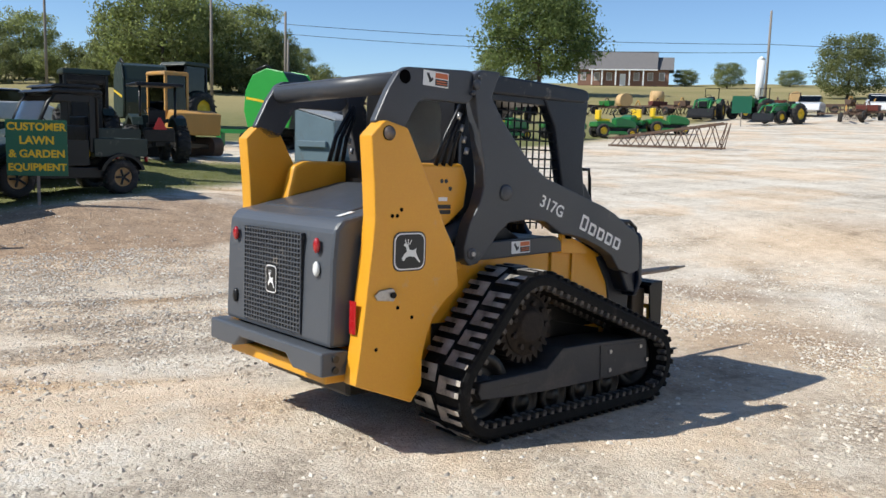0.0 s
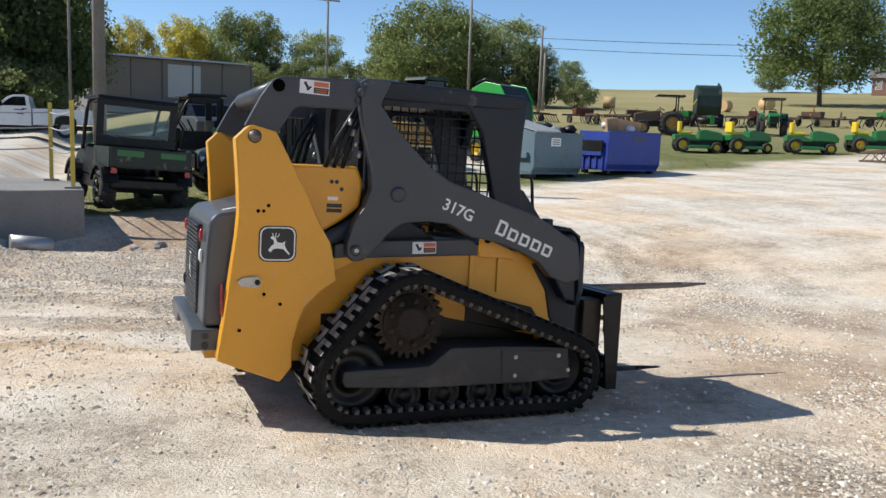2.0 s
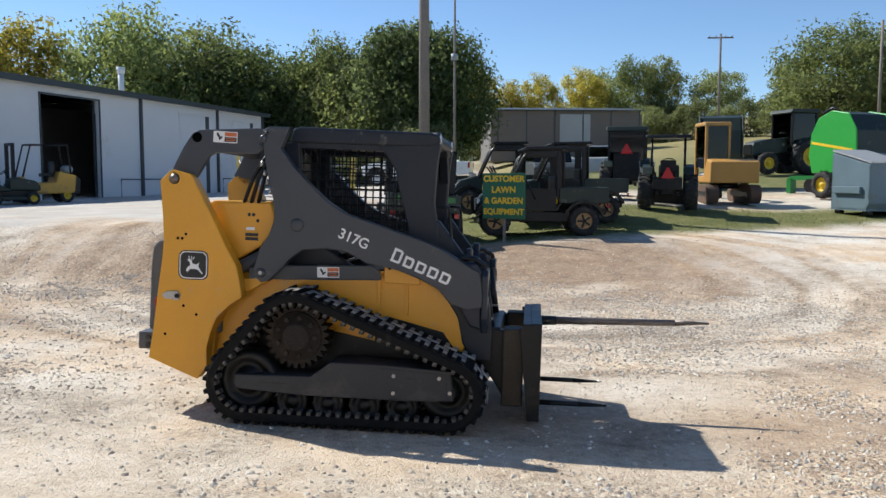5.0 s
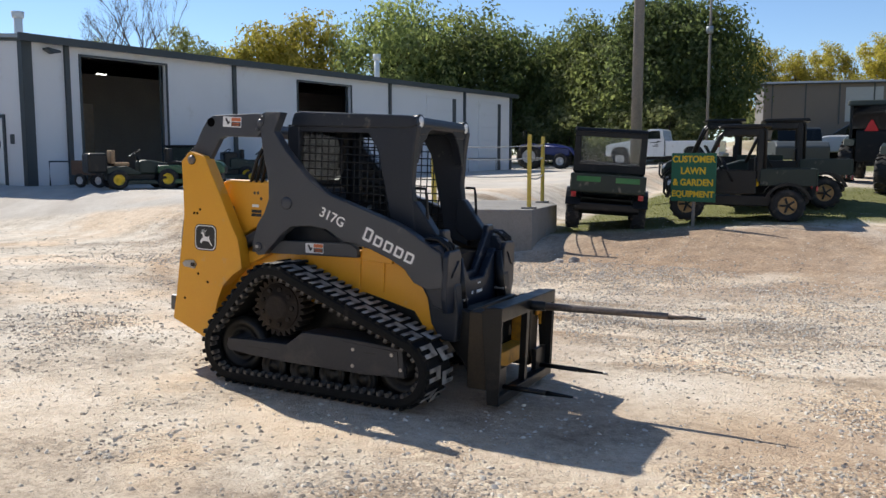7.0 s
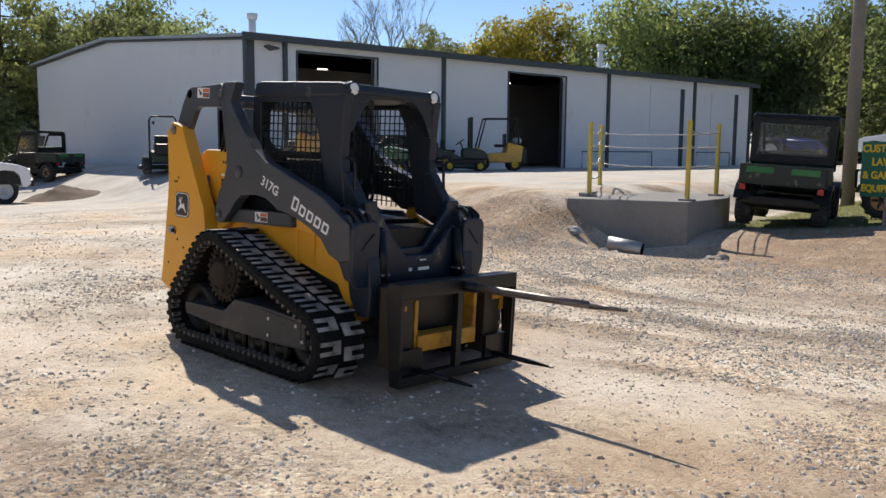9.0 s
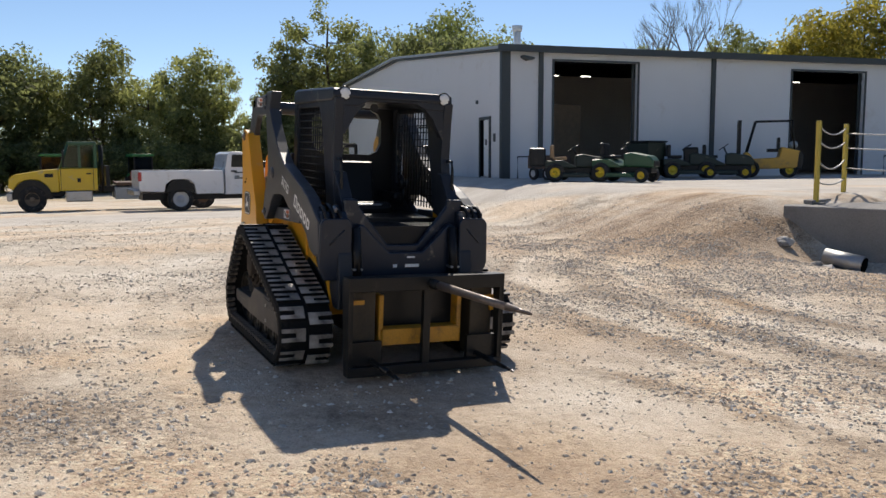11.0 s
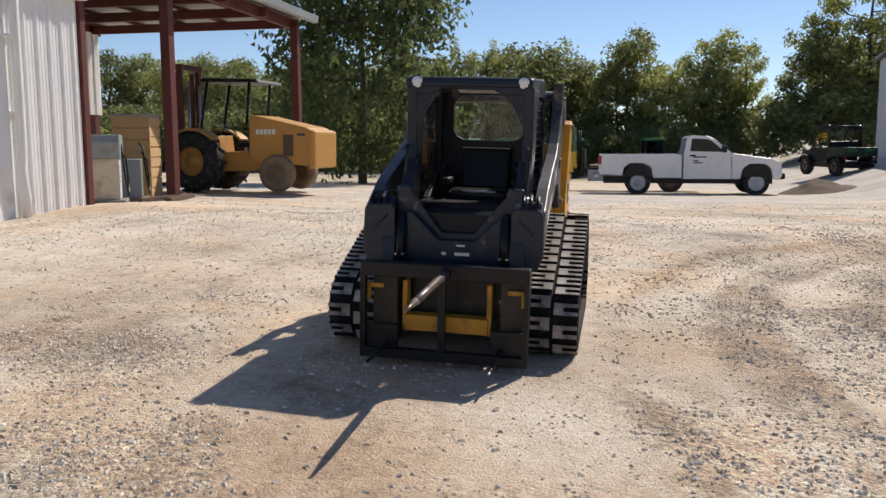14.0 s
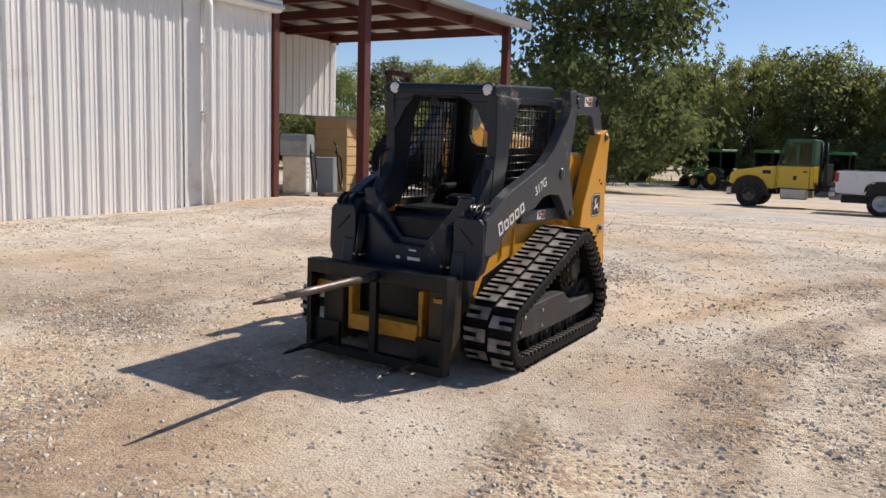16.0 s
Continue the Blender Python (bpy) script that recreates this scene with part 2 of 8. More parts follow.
def glass_material(name, tint, rough=0.02):
    m = bpy.data.materials.new(name)
    m.use_nodes = True
    n, ln = m.node_tree.nodes, m.node_tree.links
    t = n.new("ShaderNodeBsdfTransparent")
    t.inputs[0].default_value = rgb(tint)
    g = n.new("ShaderNodeBsdfGlossy")
    g.inputs["Roughness"].default_value = rough
    fr = n.new("ShaderNodeFresnel")
    fr.inputs[0].default_value = 1.45
    mx = n.new("ShaderNodeMixShader")
    ln.new(fr.outputs[0], mx.inputs[0])
    ln.new(t.outputs[0], mx.inputs[1])
    ln.new(g.outputs[0], mx.inputs[2])
    ln.new(mx.outputs[0], n["Material Output"].inputs[0])
    return m


CLEARGL = glass_material("scratched_clear_pane", (0.94, 0.955, 0.95), 0.12)
DARKGL = glass_material("dark_car_glass", (0.10, 0.12, 0.13))


# ---- mesh helpers ----
def box(x0, x1, y0, y1, z0, z1, bevel=0.0):
    bm = bmesh.new()
    bmesh.ops.create_cube(bm, size=1.0)
    for v in bm.verts:
        v.co = Vector(((x0 + x1) / 2 + v.co.x * (x1 - x0), (y0 + y1) / 2 + v.co.y * (y1 - y0), (z0 + z1) / 2 + v.co.z * (z1 - z0)))
    if bevel:
        bmesh.ops.bevel(bm, geom=bm.edges[:], offset=bevel, segments=2, affect="EDGES", profile=0.5)
    return bm


def prism(points, lo, hi, axis="y", bevel=0.0):
    """A flat outline pushed along an axis: (x, z) along y, (y, z) along x, (x, y) along z."""
    bm = bmesh.new()

    def at(p, k):
        return {"y": (p[0], k, p[1]), "x": (k, p[0], p[1]), "z": (p[0], p[1], k)}[axis]

    a = [bm.verts.new(at(p, lo)) for p in points]
    b = [bm.verts.new(at(p, hi)) for p in points]
    n = len(points)
    bm.faces.new(a)
    bm.faces.new(b[::-1])
    for i in range(n):
        bm.faces.new((a[i], b[i], b[(i + 1) % n], a[(i + 1) % n]))
    bmesh.ops.recalc_face_normals(bm, faces=bm.faces[:])
    if bevel:
        long_edges = [e for e in bm.edges if e.calc_length() > bevel * 2.2]
        bmesh.ops.bevel(bm, geom=long_edges, offset=bevel, segments=2, affect="EDGES", profile=0.5, clamp_overlap=True)
    bmesh.ops.triangulate(bm, faces=[f for f in bm.faces if len(f.verts) > 4])
    return bm


def rod(p0, p1, r0, r1=None, n=12):
    """A capped cylinder or cone from one point to another."""
    r1 = r0 if r1 is None else r1
    p0, p1 = Vector(p0), Vector(p1)
    bm = bmesh.new()
    q = (p1 - p0).to_track_quat("Z", "Y")
    ring = []
    for p, r in ((p0, r0), (p1, r1)):
        ring.append([bm.verts.new(p + q @ Vector((r * math.cos(2 * math.pi * i / n), r * math.sin(2 * math.pi * i / n), 0))) for i in range(n)])
    for i in range(n):
        f = bm.faces.new((ring[0][i], ring[0][(i + 1) % n], ring[1][(i + 1) % n], ring[1][i]))
        f.smooth = True
    bm.faces.new(ring[0][::-1])
    bm.faces.new(ring[1])
    return bm


def tube(points, r, n=8, closed=False, taper=1.0):
    """A round pipe along a line of points."""
    pts = [Vector(p) for p in points]
    bm = bmesh.new()
    rings = []
    m = len(pts)
    for i, p in enumerate(pts):
        a = pts[i - 1] if (i or closed) else p
        b = pts[(i + 1) % m] if (i < m - 1 or closed) else p
        q = (b - a).to_track_quat("Z", "Y")
        rr = r * (1 + (taper - 1) * i / max(1, m - 1))
        rings.append([bm.verts.new(p + q @ Vector((rr * math.cos(2 * math.pi * k / n), rr * math.sin(2 * math.pi * k / n), 0))) for k in range(n)])
    for i in range(m if closed else m - 1):
        r0, r1 = rings[i], rings[(i + 1) % m]
        off = min(range(n), key=lambda s: (r1[s].co - r0[0].co).length)
        for k in range(n):
            f = bm.faces.new((r0[k], r0[(k + 1) % n], r1[(k + 1 + off) % n], r1[(k + off) % n]))
            f.smooth = True
    if not closed:
        bm.faces.new(rings[0][::-1])
        bm.faces.new(rings[-1])
    return bm


def join(*bms):
    out = bmesh.new()
    for b in bms:
        me = bpy.data.meshes.new("tmp")
        b.to_mesh(me)
        b.free()
        out.from_mesh(me)
        bpy.data.meshes.remove(me)
    return out


def moved(bm, m):
    bmesh.ops.transform(bm, matrix=m, verts=bm.verts[:])
    return bm


def revolve(profile, axis="y", n=24, centre=(0, 0, 0)):
    """A turned solid: profile of (offset along the axis, radius)."""
    bm = bmesh.new()
    rings = []
    for o, r in profile:
        ring = []
        for i in range(n):
            c, s = r * math.cos(2 * math.pi * i / n), r * math.sin(2 * math.pi * i / n)
            v = {"y": (c, o, s), "x": (o, c, s), "z": (c, s, o)}[axis]
            ring.append(bm.verts.new(Vector(v) + Vector(centre)))
        rings.append(ring)
    for a, b in zip(rings, rings[1:]):
        for i in range(n):
            f = bm.faces.new((a[i], a[(i + 1) % n], b[(i + 1) % n], b[i]))
            f.smooth = True
    bm.faces.new(rings[0][::-1])
    bm.faces.new(rings[-1])
    bmesh.ops.recalc_face_normals(bm, faces=bm.faces[:])
    return bm


def mesh_of(name, bm, mat):
    me = bpy.data.meshes.new(name)
    bm.to_mesh(me)
    bm.free()
    me.materials.append(mat)
    return me


def part(name, bm, mat, parent, label=""):
    ob = new(name, mesh_of(name, bm, mat))
    ob.parent = parent
    return tagged(ob, label)


def shared(name, me, parent, m):
    ob = new(name, me)
    ob.parent = parent
    ob.matrix_basis = m
    return ob


def thing(name, m, label, category, group="", kind=""):
    ob = new(name)
    ob.empty_display_size = 0.2
    ob.matrix_basis = m
    return tagged(ob, label, category, group, kind)


def solid(name, bm, mat, label, category, group="", kind=""):
    return tagged(new(name, mesh_of(name, bm, mat)), label, category, group, kind)


def lettering(name, text, size, m, mat, parent, depth=0.002, label="", bold=0.0):
    cu = bpy.data.curves.new(name, "FONT")
    cu.body, cu.size, cu.extrude, cu.offset = text, size, depth, bold
    cu.align_x, cu.align_y = "CENTER", "CENTER"
    tmp = bpy.data.objects.new("tmp_text", cu)
    me = bpy.data.meshes.new_from_object(tmp)
    bpy.data.objects.remove(tmp)
    me.materials.append(mat)
    ob = new(name, me)
    ob.parent = parent
    ob.matrix_basis = m
    return tagged(ob, label)


def sstep(a, b, x):
    t = np.clip((np.asarray(x, float) - a) / (b - a), 0, 1)
    return t * t * (3 - 2 * t)


# ---- ground ----
def ground_z(x, y):
    """Height of the yard: a gentle slope under the loader, banks round it, a field that climbs to the north-east."""
    x, y = np.asarray(x, float), np.asarray(y, float)
    r = np.hypot(x, y)
    z = (-0.0286 * x - 0.0321 * y) * (1 - sstep(5.5, 13, r))
    z = z + (0.26 - 0.22 * sstep(-7.0, -3.0, x)) * sstep(-3.5, -7.5, y) * sstep(-19, -13, x)
    z = z + 0.74 * sstep(6.6, 10.3, y + 0.10 * (x + 12)) * sstep(-2.6, -4.7, x) * (1 - 0.25 * sstep(-24, -60, x))
    z = z + (0.18 + 0.24 * sstep(14.0, 17.5, y)) * sstep(9.7, 11.6, y) * sstep(-3.4, 2.0, x) * (1 - sstep(2, 9, x))
    z = z - 0.42 * np.exp(-(((x + 2.3) / 1.5) ** 2 + ((y - 9.15) / 0.75) ** 2))
    z = z - 0.030 * np.clip(-x - 14, 0, 22) * sstep(9.5, 6, y)
    az = np.degrees(np.arctan2(y, x))
    w = sstep(104, 74, az) * sstep(-25, 8, az)
    d = np.clip(r - 7, 0, 165)
    z = z + w * (0.06 * d + 0.00012 * d * d) * sstep(7, 13, r)
    z = z - 0.20 * w * sstep(9, 13, r) * (1 - sstep(25, 60, r))
    z = z + 0.8 * sstep(30, 90, y) * sstep(20, -10, x)
    return z


def relief(x, y):
    """Fine unevenness of the yard: lumps, and low ridges pushed up along the turning lane."""
    r = np.hypot(x, y)
    lumps = np.array([noise.fractal((a * 0.9, b * 0.9, 0.0), 1.0, 2.0, 4) for a, b in zip(x, y)])
    rad = np.hypot(x - 0.2, y - 8.6)
    ridge = np.cos((rad + 0.5 * lumps - 5.30) * 5.46) * (1 - sstep(1.2, 3.0, np.abs(rad - 5.7)))
    return (0.016 * lumps + 0.012 * ridge) * sstep(0.4, 1.6, np.maximum(np.abs(x) - 0.9, np.abs(y) - 0.8) + 0.4) * sstep(40, 15, r)


def axis_steps(near, step, far):
    out = [0.0]
    s = step
    while out[-1] < far:
        if out[-1] > near:
            s *= 1.13
        out.append(out[-1] + s)
    return np.array([-v for v in out[:0:-1]] + out)


def zone_of(x, y):
    """Grass, bare red earth and pale hard paving, each 0 to 1."""
    r = np.hypot(x, y)
    az = np.degrees(np.arctan2(y, x))
    n1 = np.array([noise.noise((a * 0.35, b * 0.35, 3.0)) for a, b in zip(x, y)])
    n2 = np.array([noise.noise((a * 1.3, b * 1.3, 7.0)) for a, b in zip(x, y)])
    wob = 0.7 * n1 + 0.35 * n2
    front = 11.4 + 0.40 * np.clip(x, 0, 14) + 0.30 * np.clip(x - 14, 0, 60)
    grass = sstep(-0.5, 0.7, y + wob - front) * sstep(-2.9, -1.9, x + 0.3 * n2)
    lane = sstep(17.2, 18.2, y + 0.3 * wob - 0.12 * x) * sstep(24, 22.5, y + 0.3 * wob - 0.18 * x) * sstep(-1, 2, x) * sstep(19, 14, x)
    grass = np.maximum(grass * (1 - lane), sstep(64, 70, r) * sstep(110, 80, az) * sstep(-40, 10, az))
    west = sstep(-36, -44, x) * (0.35 + 0.5 * n1)
    grass = np.clip(np.maximum(grass, west), 0, 1)
    red = sstep(1.3, 0.0, np.abs(y - 9.9 - 0.4 * n1) - 1.3 + 0.6 * n2) * sstep(-2.6, -0.8, x) * sstep(7.5, 3.0, x) * 0.9
    red = np.maximum(red, 0.62 * sstep(0.9, 0.0, np.hypot((x - 3.7) / 1.2, (y + 0.3) / 1.1) - 0.2 + 0.5 * n2))
    red = np.maximum(red, 0.62 * sstep(1.1, 0.3, np.hypot((x + 4.9) / 3.8, (y - 7.6) / 2.5) + 0.5 * n2))
    red = np.maximum(red, (0.30 + 0.40 * sstep(0.5, 2.5, x)) * sstep(0.08, 0.45, n1 + 0.3 * n2) * sstep(18, 8, r))
    pave = sstep(0.4, -0.4, np.abs(x + 16.5 + 0.1 * y) - 2.6) * sstep(-14, -8, y) * (1 - sstep(5, 9, y))
    pave = np.maximum(pave, sstep(-4.2, -4.9, x) * sstep(8.6, 8.9, y - 0.22 * (x + 10.2)) * sstep(80, 60, y) * (1 - 0.75 * sstep(0.0, 0.4, n1 + 0.6 * n2) * sstep(-13, -9, x)))
    return grass, np.clip(red, 0, 1) * (1 - grass), pave * (1 - grass)


# loose stone lies thick here and is worn to fines there: x, y, radius, strength
STONY_SPOTS = [(1.8, 3.0, 1.5, 1), (-2.5, 4.6, 1.7, 0.9), (-1.4, 5.8, 1.9, 0.9), (1.7, -2.2, 0.9, 1), (3.6, 0.7, 0.7, 0.9), (3.0, 4.8, 2.1, 0.8), (2.5, 1.8, 0.8, 1),
               (-2.8, 0.0, 1.3, 0.7), (0.0, -2.3, 1.0, 0.6), (5.0, 6.2, 2.6, 0.7), (-0.7, 3.2, 1.4, 0.8), (3.4, -1.2, 0.8, 1), (-4.2, 2.5, 1.6, 0.7), (4.8, 3.2, 1.5, 0.8), (-4.5, 6.2, 2.2, 0.9), (-6.8, 5.0, 2.0, 0.7), (0.6, 7.6, 2.2, 0.9), (-4.3, 8.2, 1.7, 1), (-7.6, 7.0, 2.0, 0.7), (-3.2, 7.2, 1.5, 0.9)]
WORN_SPOTS = [(1.1, 1.4, 0.55, 1), (3.0, 0.5, 0.45, 1), (-0.9, -3.3, 1.3, 1), (2.8, 1.15, 0.4, 1), (1.65, 2.65, 0.3, 1), (-6.0, 1.8, 2.4, 0.8), (0.6, -1.2, 0.9, 0.8), (2.0, -0.6, 0.9, 0.9)]
TAN_SPOTS = [(3.2, -0.2, 1.0, 0.8), (0.6, 1.6, 0.7, 0.6), (4.2, 0.9, 1.5, 0.8), (7.2, 6.0, 1.8, 0.7), (10.6, 2.6, 2.6, 0.8), (2.7, -1.9, 0.8, 0.7), (1.8, -0.8, 1.3, 0.5), (-1.0, -3.0, 2.0, 0.35), (3.0, 3.0, 3.0, 0.35), (-4.0, 6.5, 2.6, 0.8), (0.2, 7.8, 2.2, 0.9), (-1.5, 4.2, 1.8, 0.5)]


def blobs(x, y, spots):
    out = np.zeros(len(x))
    for cx, cy, r, k in spots:
        out = np.maximum(out, k * np.exp(-((x - cx) ** 2 + (y - cy) ** 2) / (r * r)))
    return out


def stony(x, y):
    """How thickly loose stone lies, 0 to 1, with a ragged edge."""
    n = np.array([0.6 * noise.noise((a * 0.8, b * 0.8, 5.0)) + 0.5 * noise.noise((a * 2.3, b * 2.3, 9.0)) for a, b in zip(x, y)])
    return np.clip(blobs(x, y, STONY_SPOTS) - 0.8 * blobs(x, y, WORN_SPOTS) + 0.80 * n - 0.08, 0, 1)


def build_ground():
    xs, ys = axis_steps(13, 0.22, 900), axis_steps(13, 0.22, 900)
    gx, gy = np.meshgrid(xs, ys, indexing="ij")
    x, y = gx.ravel(), gy.ravel()
    z = ground_z(x, y)
    z = z + relief(x, y)
    nx, ny = len(xs), len(ys)
    idx = np.arange(nx * ny).reshape(nx, ny)
    quads = np.stack([idx[:-1, :-1], idx[1:, :-1], idx[1:, 1:], idx[:-1, 1:]], -1).reshape(-1, 4)
    me = bpy.data.meshes.new("ground")
    me.from_pydata(np.stack([x, y, z], 1).tolist(), [], quads.tolist())
    warm, coarse = blobs(x, y, TAN_SPOTS) * 0.9, stony(x, y)
    for name, values in zip(("grass", "red", "pave", "warm", "coarse"), (*zone_of(x, y), warm, coarse)):
        me.attributes.new(name, "FLOAT", "POINT").data.foreach_set("value", values.astype(np.float32))
    me.polygons.foreach_set("use_smooth", np.ones(len(me.polygons), bool))
    me.materials.append(ground_material())
    tagged(new("ground", me), "pale limestone gravel yard with tyre marks, earth and grass", "ground", kind="structure")


def ground_material():
    m = bpy.data.materials.new("gravel_yard")
    m.use_nodes = True
    n, ln = m.node_tree.nodes, m.node_tree.links
    b = n["Principled BSDF"]
    tc = n.new("ShaderNodeTexCoord")

    def tex(scale, detail=5.0, rough=0.6, kind="ShaderNodeTexNoise"):
        t = n.new(kind)
        t.inputs["Scale"].default_value = scale
        if kind == "ShaderNodeTexNoise":
            t.inputs["Detail"].default_value = detail
            t.inputs["Roughness"].default_value = rough
        ln.new(tc.outputs["Object"], t.inputs["Vector"])
        return t

    def ramp(src, stops):
        r = n.new("ShaderNodeValToRGB")
        els = r.color_ramp.elements
        els[0].position, els[0].color = stops[0][0], rgb(stops[0][1])
        els[1].position, els[1].color = stops[-1][0], rgb(stops[-1][1])
        for p, c in stops[1:-1]:
            els.new(p).color = rgb(c)
        ln.new(src, r.inputs[0])
        return r.outputs["Color"]

    def mix(fac, a, c, mode="MIX"):
        x = n.new("ShaderNodeMixRGB")
        x.blend_type = mode
        for k, v in ((0, fac), (1, a), (2, c)):
            if isinstance(v, (int, float)):
                x.inputs[k].default_value = v
            elif isinstance(v, tuple):
                x.inputs[k].default_value = rgb(v)
            else:
                ln.new(v, x.inputs[k])
        return x.outputs[0]

    def attr(name):
        a = n.new("ShaderNodeAttribute")
        a.attribute_name = name
        return a.outputs["Fac"]

    stones = tex(24, kind="ShaderNodeTexVoronoi")
    small = tex(60, kind="ShaderNodeTexVoronoi")
    patch = tex(0.4, 9, 0.72)
    # tyre streaks that curve round a point beyond the yard
    sx = n.new("ShaderNodeSeparateXYZ")
    ln.new(tc.outputs["Object"], sx.inputs[0])

    def math_node(op, a, c=None):
        k = n.new("ShaderNodeMath")
        k.operation = op
        for slot, v in ((0, a), (1, c)):
            if v is None:
                continue
            if isinstance(v, (int, float)):
                k.inputs[slot].default_value = v
            else:
                ln.new(v, k.inputs[slot])
        return k.outputs[0]

    def streaks(cx, cy, across, along, scale):
        dx, dy = math_node("SUBTRACT", sx.outputs[0], cx), math_node("SUBTRACT", sx.outputs[1], cy)
        rad = math_node("SQRT", math_node("ADD", math_node("MULTIPLY", dx, dx), math_node("MULTIPLY", dy, dy)))
        ang = math_node("ARCTAN2", dy, dx)
        cb = n.new("ShaderNodeCombineXYZ")
        ln.new(math_node("MULTIPLY", rad, across), cb.inputs[0])
        ln.new(math_node("MULTIPLY", ang, along), cb.inputs[1])
        t = n.new("ShaderNodeTexNoise")
        t.inputs["Scale"].default_value, t.inputs["Detail"].default_value, t.inputs["Roughness"].default_value = scale, 5, 0.6
        t.inputs["Distortion"].default_value = 0.4
        ln.new(cb.outputs[0], t.inputs["Vector"])
        return t.outputs["Fac"]

    def spread(src, lo, hi):
        r = n.new("ShaderNodeMapRange")
        r.inputs[1].default_value, r.inputs[2].default_value = lo, hi
        ln.new(src, r.inputs[0])
        return r.outputs[0]

    # wheel ruts: rings of pushed-up coarse stone and pale worn tread along the turning lane
    dx, dy = math_node("SUBTRACT", sx.outputs[0], 0.2), math_node("SUBTRACT", sx.outputs[1], 8.6)
    rad = math_node("SQRT", math_node("ADD", math_node("MULTIPLY", dx, dx), math_node("MULTIPLY", dy, dy)))
    wobble = math_node("MULTIPLY", math_node("SUBTRACT", tex(0.5, 4, 0.6).outputs["Fac"], 0.5), 1.3)
    rut = math_node("COSINE", math_node("MULTIPLY", math_node("SUBTRACT", math_node("ADD", rad, wobble), 5.30), 5.46))
    treads = math_node("COSINE", math_node("MULTIPLY", math_node("ADD", rad, math_node("MULTIPLY", wobble, 0.5)), 15.0))
    rut = math_node("ADD", rut, math_node("MULTIPLY", treads, 0.45))
    lane = spread(math_node("ABSOLUTE", math_node("SUBTRACT", rad, 5.7)), 3.2, 1.2)
    rut = math_node("MULTIPLY", math_node("MULTIPLY", rut, lane), spread(tex(0.28, 4, 0.6).outputs["Fac"], 0.34, 0.50))
    # how worn the surface is: 0 coarse grey stone, 1 pale crushed fines
    worn = math_node("ADD", math_node("MULTIPLY", patch.outputs["Fac"], 0.34), math_node("MULTIPLY", streaks(0.2, 8.6, 1.0, 2.2, 1.1), 0.44))
    worn = math_node("ADD", worn, math_node("MULTIPLY", streaks(10.5, -7.1, 1.0, 3.0, 0.8), 0.34))
    worn = math_node("ADD", worn, math_node("MULTIPLY", tex(3.0, 8, 0.75).outputs["Fac"], 0.42))
    worn = math_node("ADD", worn, math_node("MULTIPLY", math_node("SUBTRACT", tex(11, 10, 0.85).outputs["Fac"], 0.5), 0.60))
    worn = math_node("SUBTRACT", spread(worn, 0.57, 0.90), math_node("ADD", math_node("MULTIPLY", rut, 0.22), math_node("MULTIPLY", attr("coarse"), 0.40)))
    gravel = ramp(worn, [(0.0, (0.31, 0.265, 0.21)), (0.25, (0.44, 0.38, 0.305)), (0.50, (0.585, 0.515, 0.42)), (0.76, (0.68, 0.61, 0.51)), (1.0, (0.75, 0.695, 0.605))])
    tan = spread(tex(0.42, 5, 0.6).outputs["Fac"], 0.46, 0.60)
    tan = math_node("MAXIMUM", math_node("ADD", math_node("MULTIPLY", tan, 0.55), math_node("MULTIPLY", math_node("MAXIMUM", rut, 0.0), 0.30)), attr("warm"))
    gravel = mix(tan, gravel, mix(1.0, gravel, (1.0, 0.79, 0.58), "MULTIPLY"))
    loose = math_node("ADD", 0.20, math_node("ADD", math_node("MULTIPLY", attr("coarse"), 0.72), math_node("MULTIPLY", math_node("SUBTRACT", 0.5, worn), 0.30)))
    coarse = ramp(stones.outputs["Color"], [(0.10, (0.10, 0.095, 0.09)), (0.30, (0.36, 0.35, 0.335)), (0.62, (0.56, 0.55, 0.54)), (0.92, (0.95, 0.94, 0.92))])
    fine = ramp(small.outputs["Color"], [(0.06, (0.12, 0.11, 0.10)), (0.40, (0.46, 0.45, 0.44)), (0.88, (0.92, 0.91, 0.90))])
    gravel = mix(loose, gravel, mix(1.0, gravel, mix(0.5, coarse, fine), "OVERLAY"))
    clay = ramp(tex(3.0, 8, 0.7).outputs["Fac"], [(0.3, (0.16, 0.095, 0.055)), (0.55, (0.32, 0.205, 0.12)), (0.75, (0.50, 0.37, 0.25))])
    clay = mix(0.45, clay, mix(1.0, clay, coarse, "OVERLAY"))
    clay = mix(0.3, clay, ramp(small.outputs["Color"], [(0.0, (0.15, 0.10, 0.065)), (1.0, (0.62, 0.50, 0.38))]))
    grass = ramp(tex(1.6, 8, 0.7).outputs["Fac"], [(0.3, (0.085, 0.105, 0.028)), (0.52, (0.155, 0.165, 0.055)), (0.72, (0.30, 0.255, 0.12))])
    grass = mix(0.35, grass, ramp(tex(40, 4).outputs["Fac"], [(0.3, (0.05, 0.06, 0.02)), (0.7, (0.30, 0.28, 0.12))]))
    hay = ramp(tex(0.05, 6, 0.6).outputs["Fac"], [(0.35, (0.235, 0.205, 0.085)), (0.65, (0.34, 0.28, 0.13))])
    pave = ramp(tex(0.8, 8, 0.65).outputs["Fac"], [(0.3, (0.46, 0.41, 0.35)), (0.6, (0.60, 0.555, 0.49)), (0.8, (0.68, 0.64, 0.58))])
    dist = n.new("ShaderNodeVectorMath")
    dist.operation = "LENGTH"
    ln.new(tc.outputs["Object"], dist.inputs[0])
    far = n.new("ShaderNodeMapRange")
    far.inputs[1].default_value, far.inputs[2].default_value = 34, 60
